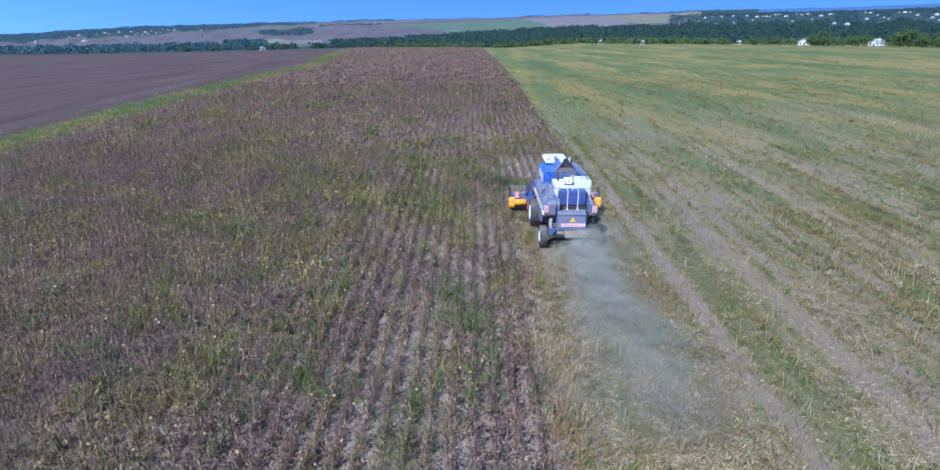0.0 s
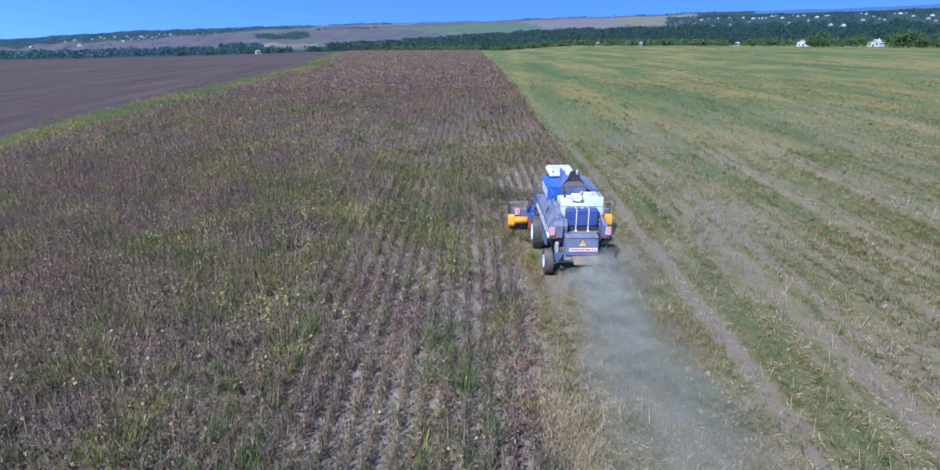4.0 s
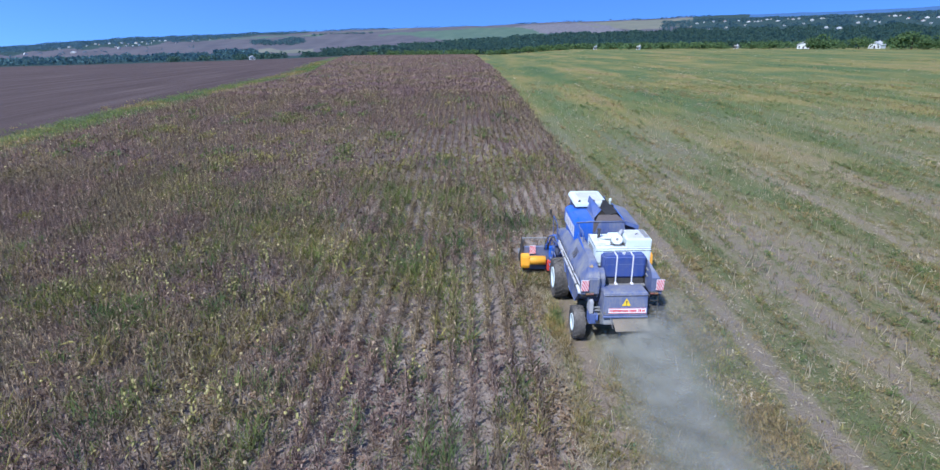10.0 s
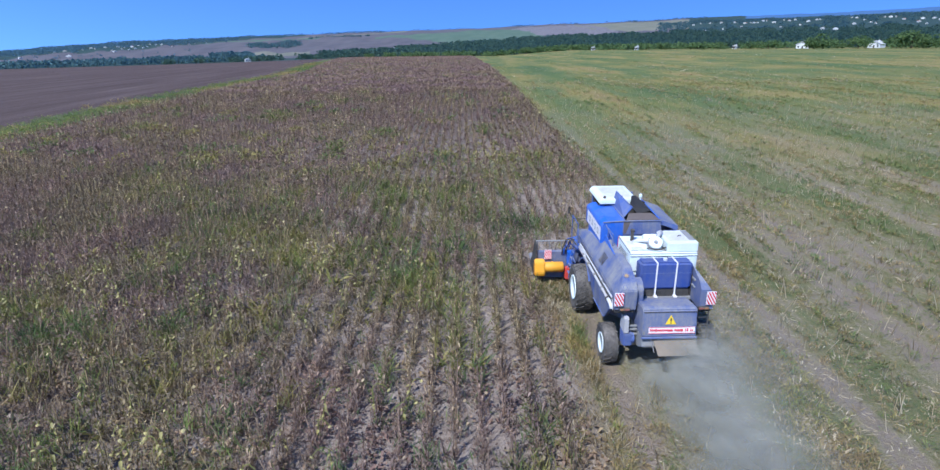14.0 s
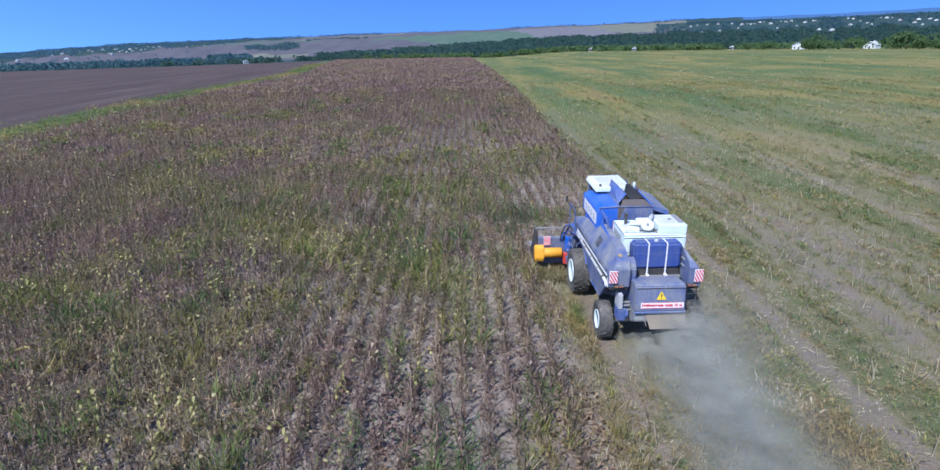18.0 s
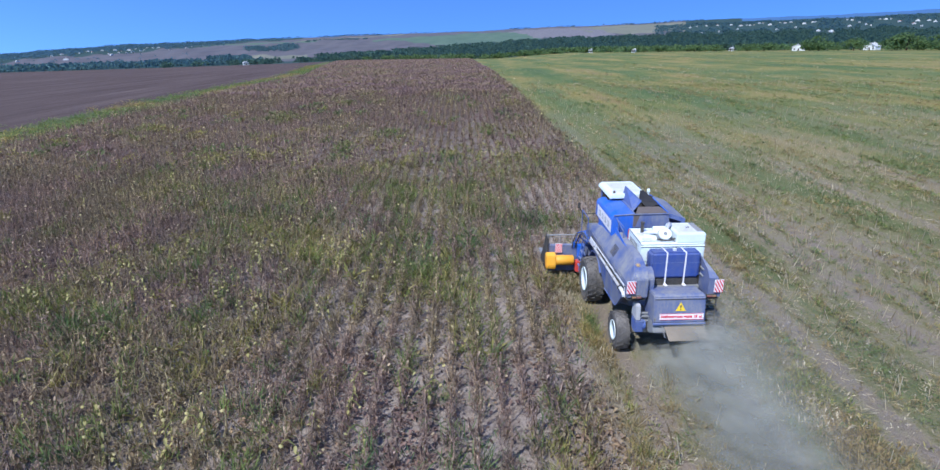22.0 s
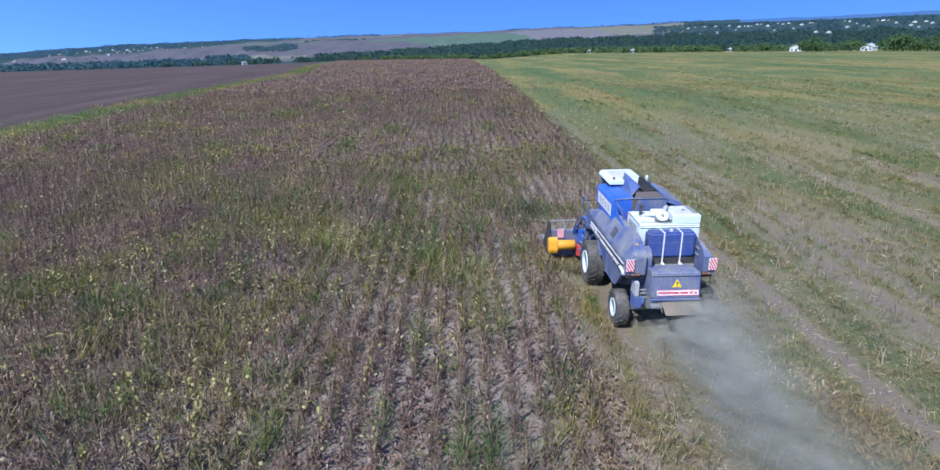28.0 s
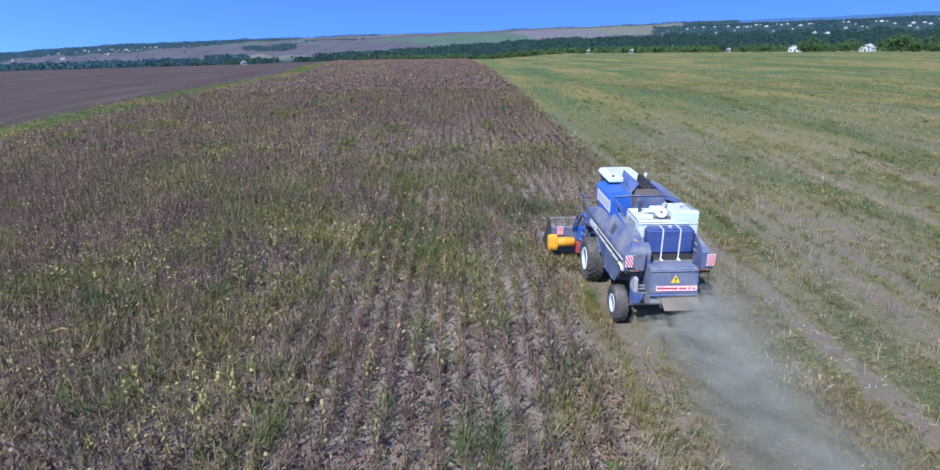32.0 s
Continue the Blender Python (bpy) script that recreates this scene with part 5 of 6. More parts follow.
tri = bmesh.new()
for i, (w, off) in enumerate(((0.155, 0.008),)):
    c = [(0.07 - w, 1.95), (0.07 + w, 1.95), (0.07, 2.22)]
    a = [tri.verts.new((x, on_hood(z) - 0.003, z)) for x, z in c]
    b = [tri.verts.new((x, on_hood(z) - off - 0.003, z)) for x, z in c]
    tri.faces.new(a)
    tri.faces.new(b[::-1])
    for k in range(3):
        tri.faces.new([a[k], a[(k + 1) % 3], b[(k + 1) % 3], b[k]])
warn = part("warning_triangle", tri, SIGN_YELLOW, hood, "yellow warning triangle with an exclamation mark")
part("mark", prism([(0.055, 2.035), (0.085, 2.035), (0.092, 2.13), (0.048, 2.13)], on_hood(2.1) - 0.022, on_hood(2.1) - 0.012, "y", 0), BLACK, warn)
part("mark_dot", box((0.055, on_hood(1.98) - 0.022, 1.98), (0.085, on_hood(1.98) - 0.012, 2.01), 0), BLACK, warn)
strip = part("warning_strip", plate([(-0.55, on_hood(1.68) - 0.004, 1.68), (0.77, on_hood(1.68) - 0.004, 1.68), (0.77, on_hood(1.87) - 0.004, 1.87), (-0.55, on_hood(1.87) - 0.004, 1.87)], 0.006), SIGN_WHITE, hood, "white strip with red lettering and a red edge")
for z in (1.68, 1.858):
    part("strip_edge", plate([(-0.55, on_hood(z) - 0.012, z), (0.77, on_hood(z) - 0.012, z), (0.77, on_hood(z) - 0.013, z + 0.014), (-0.55, on_hood(z) - 0.013, z + 0.014)], 0.004), SIGN_RED, strip)


def lettering(text, size, m, mat, parent, name="lettering"):
    cu = bpy.data.curves.new(name, "FONT")
    cu.body, cu.size, cu.align_x, cu.align_y, cu.extrude, cu.resolution_u = text, size, "LEFT", "CENTER", 0.003, 2
    cu.offset = 0.0065
    ob = new(name, cu)
    ob.matrix_world = m
    bpy.context.view_layer.update()
    me = bpy.data.meshes.new_from_object(ob.evaluated_get(bpy.context.evaluated_depsgraph_get()))
    bpy.data.objects.remove(ob)
    me.transform(m)
    me.materials.clear()
    me.materials.append(mat)
    made = new(name, me)
    made.parent = parent
    return made


along = -0.52
for word in ("Небезпечна", "зона", "15", "м"):
    made = lettering(word, 0.112, pose(along, on_hood(1.775) - 0.016, 1.775, 84), SIGN_RED, strip)
    along = max(v.co.x for v in made.data.vertices) + 0.045

# spreader under the hood
part("chopper_case", prism([(0.7, 1.56), (-0.42, 1.54), (-0.50, 1.24), (-0.1, 1.02), (0.7, 1.0)], -0.70, 0.80, "x", 0.03), GREY, harvester, "grey straw chopper case")
board = part("spreader_board", plate([(-0.40, -0.55, 1.48), (0.78, -0.55, 1.48), (0.84, -0.93, 1.22), (-0.36, -0.93, 1.20)], 0.02), CHAFF, harvester, "chaff-covered sheet metal spreader board")
for k in range(5):
    x0 = -0.2 + 0.24 * k
    part("spreader_fin", plate([(x0 - 0.1, -0.58, 1.44), (x0 - 0.06, -0.90, 1.21), (x0 - 0.06, -0.88, 1.16), (x0 - 0.1, -0.58, 1.36)], 0.008), GREY, board)
for x0 in (-0.46, 0.80):
    part("board_stay", tube([(x0, -0.45, 1.53), (x0, -0.86, 1.27)], 0.014, 6), STEEL, board)
part("chopper_pulley", lathe([(-0.06, 0.16), (0.06, 0.16), (0.06, 0.03)], (-0.86, 0.05, 1.25), 20), BLUE, harvester)
part("belt_guard", prism([(-0.10, 1.46), (-0.06, 1.92), (0.06, 1.96), (0.34, 1.90), (0.40, 1.46)], -1.12, -0.98, "x", 0.02), PIPE_GREY, harvester, "pale grey belt guard")
part("drive_cover", prism([(-0.09, 1.04), (-0.11, 1.45), (0.40, 1.45), (0.36, 1.04), (0.14, 0.98)], -1.11, -0.86, "x", 0.03), BLUE, harvester, "blue drive cover")
for z in (1.35, 1.50, 1.62):
    part("frame_bar", box((-1.0, 0.02, z), (-0.70, 0.07, z + 0.05), 0.006, 1), GREY, harvester)
# ladder at the far rear
for x0 in (0.98, 1.30):
    part("ladder_rail", tube([(x0, -0.02, 2.12), (x0, -0.12, 1.05)], 0.02, 6), BLACK, harvester)
for z in (1.2, 1.45, 1.70, 1.95):
    part("ladder_rung", tube([(0.98, -0.08, z), (1.30, -0.08, z)], 0.016, 6), BLACK, harvester)

# fuel tank with its two straps
tank = part("fuel_tank", box((-0.58, 0.60, 2.53), (0.97, 1.08, 3.38), 0.07, 3), BLUE_TANK, harvester, "blue fuel tank held by two white straps")
for x0 in (-0.12, 0.46):
    part("strap", plate([(x0, 0.588, 2.36), (x0 + 0.045, 0.588, 2.36), (x0 + 0.045, 0.588, 3.38), (x0, 0.588, 3.38)], 0.008), SIGN_WHITE, tank, "white strap")
    part("strap", box((x0, 0.59, 3.382), (x0 + 0.045, 1.09, 3.39), 0), SIGN_WHITE, tank, "white strap")
    part("strap_foot", box((x0 - 0.03, 0.44, 2.325), (x0 + 0.075, 0.583, 2.37), 0.01), SIGN_WHITE, tank)
part("tank_seam", box((-0.575, 0.594, 3.05), (0.965, 0.599, 3.062), 0), BLUE, tank)
part("filler_cap", lathe([(3.38, 0.06), (3.44, 0.06), (3.44, 0.005)], (0.2, 0.82, 0), 16, "z"), WHITE_SIDE, tank)
part("tank_shelf", box((-0.72, 0.585, 2.19), (1.00, 1.12, 2.275), 0.01), GREY, harvester)
# black block added for the shade in the gap between tank and shelf
part("tank_gap_block", box((-0.56, 0.66, 2.28), (0.95, 1.08, 2.526), 0.01), BLACK, harvester, "black block for the shaded gap under the fuel tank")
for x0 in (-0.66, 1.0):
    part("shelf_bracket", box((x0 - 0.02, 0.70, 2.28), (x0 + 0.02, 0.76, 2.95), 0.005, 1), BLACK, harvester)
for z in (2.62, 2.84):
    part("side_bracket", box((1.0, 0.45, z), (1.06, 0.70, z + 0.06), 0.01, 1), GREY, harvester)

# white engine cover
cover = part("engine_cover", prism([(1.12, 2.78), (1.10, 3.42), (1.18, 3.50), (2.52, 3.54), (2.52, 2.78)], -0.76, 1.26, "x", 0.02), WHITE, harvester, "white engine cover")
raised = part("radiator_box", box((0.36, 1.16, 3.48), (1.28, 2.25, 3.80), 0.03), WHITE, harvester, "white radiator box on the engine cover")
part("box_seam", box((1.281, 1.22, 3.54), (1.286, 2.18, 3.74), 0), BLACK, raised)
part("cover_seam", box((-0.765, 1.086, 3.385), (1.265, 1.094, 3.405), 0), BLACK, cover)
part("cover_seam", box((0.345, 1.084, 2.85), (0.357, 1.094, 3.385), 0), GREY, cover)
part("cover_seam", box((-0.768, 1.40, 2.85), (-0.762, 1.415, 3.40), 0), GREY, cover)
for x0, x1 in ((-0.70, -0.18), (-0.14, 0.32), (0.38, 0.80), (0.84, 1.20)):
    part("cover_panel", box((x0, 1.086, 2.92), (x1, 1.098, 3.35), 0.006, 1), WHITE, cover)
part("cover_hatch", box((-0.58, 1.074, 3.02), (-0.36, 1.088, 3.24), 0.006, 1), WHITE_SIDE, cover)
part("cover_edge", tube([(-0.77, 1.13, 3.46), (1.27, 1.13, 3.46)], 0.014, 6), GREY, cover)
part("cover_edge", tube([(-0.765, 1.16, 3.505), (-0.765, 2.50, 3.545)], 0.014, 6), GREY, cover)
for x0, y0, w, d in ((-0.62, 1.30, 0.30, 0.22), (-0.66, 1.75, 0.20, 0.30)):
    part("top_hatch", box((x0, y0, 3.505), (x0 + w, y0 + d, 3.545), 0.01, 1), WHITE_SIDE, cover)
part("box_lid", box((0.44, 1.26, 3.80), (1.20, 2.16, 3.815), 0.004, 1), WHITE_SIDE, raised)
part("box_grille", box((1.05, 1.30, 3.812), (1.22, 2.14, 3.824), 0.002, 1), GREY, raised)
part("lid_latch", tube([(0.80, 1.62, 3.81), (0.80, 1.62, 3.85), (0.90, 1.66, 3.85), (0.90, 1.66, 3.81)], 0.012, 6), BLACK, raised)
part("exhaust_elbow", tube([(0.22, 1.75, 3.52), (0.24, 1.75, 3.80), (0.30, 1.80, 3.88), (0.36, 1.90, 3.88)], 0.07, 10), PIPE_GREY, harvester, "grey exhaust elbow", True)
for x0 in (-0.40, 0.05, 0.70):
    part("cover_handle", tube([(x0, 1.09, 3.31), (x0, 1.06, 3.32), (x0 + 0.14, 1.06, 3.32), (x0 + 0.14, 1.09, 3.31)], 0.011, 6), BLACK, cover)
part("cover_seam", box((-0.70, 1.30, 3.512), (0.34, 1.312, 3.522), 0), GREY, cover)
part("cover_stain", box((0.30, 1.20, 3.515), (0.345, 2.40, 3.535), 0.004, 1), GREY, cover)
for k in range(6):
    part("side_louvre", box((-0.772, 1.50 + 0.14 * k, 3.02), (-0.760, 1.58 + 0.14 * k, 3.36), 0), GREY, cover)
drum = lathe([(-0.09, 0.19), (0.05, 0.21), (0.08, 0.19), (0.08, 0.16), (0.06, 0.15), (0.06, 0.02)], (0, 0, 0), 28, "z")
cap = lathe([(0.05, 0.06), (0.10, 0.05), (0.10, 0.004)], (0, 0, 0), 12, "z")
for bm in (drum, cap):
    bmesh.ops.transform(bm, matrix=pose(0.06, 1.42, 3.70, 48), verts=bm.verts)
screen = part("rotary_screen", drum, WHITE, harvester, "round white dust screen drum")
part("screen_hub", cap, GREY, screen)
ring = lathe([(-0.01, 0.203), (-0.01, 0.222), (0.02, 0.222), (0.02, 0.203)], (0, 0, 0), 28, "z")
bmesh.ops.transform(ring, matrix=pose(0.06, 1.42, 3.70, 48), verts=ring.verts)
part("screen_ring", ring, GREY, screen)
part("screen_bracket", box((-0.12, 1.50, 3.50), (0.24, 1.66, 3.64), 0.02), GREY, screen)
part("side_fin", plate([(-1.06, 1.75, 3.205), (-1.07, 3.22, 3.06), (-1.03, 3.10, 3.38)], 0.02), BLUE_CLEAN, harvester, "bright blue guard fin")
part("intake_duct", tube([(0.10, 1.48, 3.62), (-0.05, 1.75, 3.66), (-0.30, 1.95, 3.60), (-0.42, 2.02, 3.50)], 0.07, 10), WHITE_SIDE, harvester, "", True)
part("air_cleaner", lathe([(-0.26, 0.10), (-0.24, 0.12), (0.24, 0.12), (0.26, 0.10)], (0.10, 1.92, 3.68), 18), WHITE, harvester, "white air cleaner drum", True)
part("cleaner_lid", box((0.20, 1.70, 3.54), (0.38, 2.10, 3.74), 0.03), GREY, harvester)
stack = part("exhaust_stack", tube([(-0.45, 2.10, 3.50), (-0.45, 2.10, 3.86)], 0.055, 12), BLACK, harvester, "short black exhaust stack")
part("stack_cap", lathe([(3.84, 0.07), (3.90, 0.07), (3.90, 0.03)], (-0.45, 2.10, 0), 12, "z"), BLACK, stack)
part("hose", tube([(-0.18, 1.40, 3.54), (-0.10, 1.20, 3.60), (0.15, 1.16, 3.58), (0.36, 1.30, 3.60)], 0.02, 6), BLACK, harvester)
# handrail beside the engine
part("handrail", tube([(-0.95, 2.45, 2.80), (-0.95, 2.45, 3.60), (-0.95, 3.10, 3.60), (-0.95, 3.10, 2.80)], 0.018, 6), BLUE, harvester)
part("red_canister", lathe([(2.98, 0.06), (3.36, 0.06), (3.42, 0.025)], (-0.62, 2.85, 0), 14, "z"), RED, harvester, "red fire extinguisher")
part("walkway", box((-0.92, 2.52, 2.80), (1.05, 3.22, 2.84), 0.005, 1), GREY, harvester)

# grain tank, open on top
TX0, TX1, TY0, TY1 = -1.16, 1.36, 3.22, 5.05
near = [(TX0, 2.75), (TX0, 3.62), (TX0 + 0.04, 3.70), (-0.93, 3.785), (-0.40, 3.80), (-0.34, 3.77), (-0.34, 3.70), (-0.90, 3.69), (TX0 + 0.10, 3.60), (TX0 + 0.10, 2.75)]
part("tank_wall", prism(near, TY0, 5.10, "y", 0.012, 1), BLUE_CLEAN, harvester, "bright blue grain tank side and roof strip")
part("tank_shoulder", prism([(TX0 + 0.004, 3.05), (TX0 + 0.004, 3.60), (TX0 + 0.044, 3.68), (-0.93, 3.76), (-0.80, 3.76), (-0.80, 3.05)], 5.104, 5.62, "y", 0.02, 1), BLUE_CLEAN, harvester, "bright blue shoulder of the tank beside the cab")
for y0 in (3.85, 4.50):
    part("roof_seam", plate([(-1.10, y0, 3.722), (-0.94, y0, 3.786), (-0.94, y0 + 0.02, 3.786), (-1.10, y0 + 0.02, 3.722)], 0.006), BLUE, harvester)
part("roof_hinge", tube([(-0.37, 3.30, 3.81), (-0.37, 5.05, 3.81)], 0.022, 8), BLUE, harvester)
part("tank_wall", prism([(TX1, 2.75), (TX1, 3.52), (TX1 - 0.05, 3.62), (TX1 - 0.10, 3.62), (TX1 - 0.10, 2.75)], TY0, TY1, "y", 0.0), BLUE, harvester, "blue grain tank side")
part("tank_rear_wall", box((TX0 + 0.104, TY0 - 0.002, 2.75), (TX1 - 0.10, TY0 + 0.06, 3.42), 0.01), BLUE, harvester, "blue grain tank back")
part("near_gable", plate([(TX0 + 0.03, TY0 - 0.006, 2.90), (-0.44, TY0 - 0.006, 2.90), (-0.44, TY0 - 0.006, 3.765), (-0.92, TY0 - 0.006, 3.75), (TX0 + 0.03, TY0 - 0.006, 3.66)], 0.02), BLUE_CLEAN, harvester, "bright blue tank gable")
part("tank_front_wall", box((TX0 + 0.104, TY1 - 0.06, 2.75), (TX1 - 0.10, TY1, 3.66), 0.01), BLACK, harvester)
part("hopper_slope", plate([(TX0 + 0.1, TY0 + 0.06, 3.40), (TX1 - 0.1, TY0 + 0.06, 3.40), (TX1 - 0.1, 4.2, 2.82), (TX0 + 0.1, 4.2, 2.82)], 0.02), HOPPER, harvester, "brown dusty hopper floor")
part("hopper_floor", box((TX0 + 0.11, 4.15, 2.80), (TX1 - 0.11, TY1 - 0.07, 2.84), 0), HOPPER, harvester)
flap = part("rear_flap", plate([(-0.438, TY0 - 0.03, 3.34), (0.86, TY0 - 0.03, 3.34), (0.80, TY0 + 0.0, 3.79), (-0.438, TY0 + 0.0, 3.79)], 0.02), BLUE_DUSTY, harvester, "dusty blue tank screen with a rust-brown stain")
part("rust_patch", plate([(-0.42, TY0 - 0.052, 3.38), (-0.34, TY0 - 0.052, 3.38), (-0.20, TY0 - 0.024, 3.77), (-0.42, TY0 - 0.024, 3.77)], -0.004), HOPPER, flap, "rust-brown stain")
part("rear_screen", plate([(-0.34, TY0 + 0.03, 3.81), (0.78, TY0 + 0.03, 3.81), (0.62, TY0 + 0.46, 3.91), (-0.14, TY0 + 0.46, 3.91)], 0.02), HOPPER, harvester, "brown dust-caked tank screen")
part("screen_rail", tube([(-1.12, TY0 - 0.02, 3.77), (-0.40, TY0 - 0.03, 3.81), (0.82, TY0 - 0.03, 3.81)], 0.024, 8), BLUE_DUSTY, harvester)
# standing flap, tilted far cover, rubber sheet over the mouth
part("standing_flap", plate([(-0.36, TY0 + 0.35, 3.80), (-0.36, TY1 + 0.02, 3.80), (-0.27, TY1 - 0.05, 4.35), (-0.05, TY0 + 0.45, 4.14)], 0.025), BLUE, harvester, "blue tank cover flap standing open")
part("far_cover", plate([(0.78, TY0 + 0.05, 3.80), (TX1 + 0.04, TY0 + 0.0, 3.58), (TX1 + 0.04, TY1 + 0.35, 3.62), (0.82, TY1 + 0.35, 3.84)], 0.03), BLUE_DUSTY, harvester, "blue tank cover lying tilted")
part("far_cover_lip", plate([(0.78, TY0 + 0.045, 3.82), (TX1 + 0.04, TY0 - 0.005, 3.60), (TX1 + 0.04, TY0 - 0.015, 3.46), (0.80, TY0 + 0.035, 3.66)], 0.02), BLUE, harvester)
part("far_cover_edge", tube([(0.78, TY0 + 0.05, 3.83), (0.82, TY1 + 0.35, 3.87)], 0.025, 8), BLUE_CLEAN, harvester)
part("inner_flap", plate([(0.06, 4.30, 4.02), (0.30, 4.98, 4.17), (0.46, 5.02, 4.15), (0.76, 4.15, 3.86), (0.26, 3.95, 3.80)], 0.02), PITCH, harvester, "black rubber sheet over the tank mouth")
part("mouth_board", plate([(-0.30, 4.98, 3.68), (0.80, 4.98, 3.68), (0.80, 5.02, 3.92), (-0.30, 5.02, 4.00)], 0.02), PITCH, harvester)
part("tank_auger", tube([(0.15, 4.5, 2.85), (0.25, 4.4, 3.45)], 0.11, 12), STEEL, harvester)
panel = part("name_panel", box((TX0 - 0.012, 3.30, 3.12), (TX0 - 0.001, 5.32, 3.56), 0.003, 1), SIGN_WHITE, harvester, "white panel with worn blue marks")
for k in range(4):
    part("panel_mark", box((TX0 - 0.017, 3.55 + 0.42 * k, 3.24), (TX0 - 0.011, 3.76 + 0.42 * k, 3.44), 0), PIPE_GREY, panel)
    part("panel_gap", box((TX0 - 0.020, 3.63 + 0.42 * k, 3.29), (TX0 - 0.016, 3.72 + 0.42 * k, 3.39), 0), SIGN_WHITE, panel)
part("tank_step_rail", tube([(-1.02, 3.16, 3.70), (-0.86, 2.70, 3.30), (-0.82, 2.55, 2.95)], 0.02, 6), BLUE, harvester)

# cab
part("cab", box((-0.76, 5.12, 2.05), (0.78, 6.55, 2.75), 0.04), BLUE, harvester, "blue cab base")
part("cab_glazing", box((-0.73, 5.16, 2.75), (0.75, 6.52, 3.86), 0.05), DARK_GLASS, harvester, "dark tinted cab glazing")
for x0 in (-0.77, 0.72):
    for y0 in (5.12, 6.48):
        part("cab_post", box((x0, y0, 2.74), (x0 + 0.07, y0 + 0.07, 3.88), 0.01, 1), BLUE, harvester)
roof = part("cab_roof", prism([(-0.86, 3.88), (-0.82, 4.02), (-0.72, 4.07), (0.44, 4.07), (0.54, 4.02), (0.60, 3.88)], 4.86, 6.72, "y", 0.03, 2), WHITE, harvester, "white cab roof")
part("roof_tray", box((-0.60, 5.10, 4.068), (0.36, 6.50, 4.082), 0.003, 1), WHITE_SIDE, roof)
part("roof_vent", box((-0.25, 5.0, 4.06), (0.0, 5.14, 4.14), 0.02), BLACK, roof)
part("beacon", lathe([(3.86, 0.03), (4.05, 0.03), (4.07, 0.06), (4.16, 0.055), (4.19, 0.03), (4.19, 0.003)], (0.66, 5.10, 0), 14, "z"), WHITE, roof, "small white beacon")
part("roof_lamp", lathe([(4.066, 0.05), (4.13, 0.05), (4.16, 0.03), (4.16, 0.003)], (-0.66, 5.02, 0), 12, "z"), HOPPER, roof, "small brown roof lamp")
for x0 in (-0.62, 0.40):
    part("work_lamp", box((x0, 6.70, 3.90), (x0 + 0.16, 6.78, 4.00), 0.015), BLACK, roof)
for s in (-1, 1):
    part("mirror_arm", tube([(s * 0.78, 6.55, 2.80), (s * 1.15, 6.60, 2.77), (s * 1.42, 6.60, 2.78), (s * 1.55, 6.60, 2.95), (s * 1.60, 6.60, 3.10)], 0.022, 6), BLACK, harvester)
    part("mirror", box((s * 1.61 - 0.05, 6.58, 3.00), (s * 1.61 + 0.05, 6.62, 3.26), 0.02), BLACK, harvester, "black side mirror")
part("platform", box((-1.52, 5.25, 2.02), (-0.78, 6.45, 2.08), 0.01, 1), BLUE, harvester)
for y0 in (5.30, 6.40):
    part("platform_rail", tube([(-1.50, y0, 2.05), (-1.50, y0, 3.00)], 0.018, 6), BLUE, harvester)
part("platform_rail", tube([(-1.50, 5.30, 3.00), (-1.50, 6.40, 3.00)], 0.018, 6), BLUE, harvester)
part("platform_rail", tube([(-1.50, 5.30, 2.55), (-1.50, 6.40, 2.55)], 0.014, 6), BLACK, harvester)
for y0 in (5.45, 5.85):
    part("step_rail", tube([(-1.52, y0, 2.05), (-1.75, y0, 0.75)], 0.018, 6), BLUE, harvester)
for k in range(4):
    part("step", box((-1.60 - 0.05 * k, 5.45, 1.75 - 0.28 * k), (-1.52 - 0.05 * k, 5.85, 1.78 - 0.28 * k), 0.004, 1), BLUE, harvester)
part("feeder_house", prism([(5.2, 1.75), (6.6, 1.15), (6.6, 0.55), (5.0, 0.95)], -0.65, 0.65, "x", 0.03), BLUE, harvester, "blue feeder house")

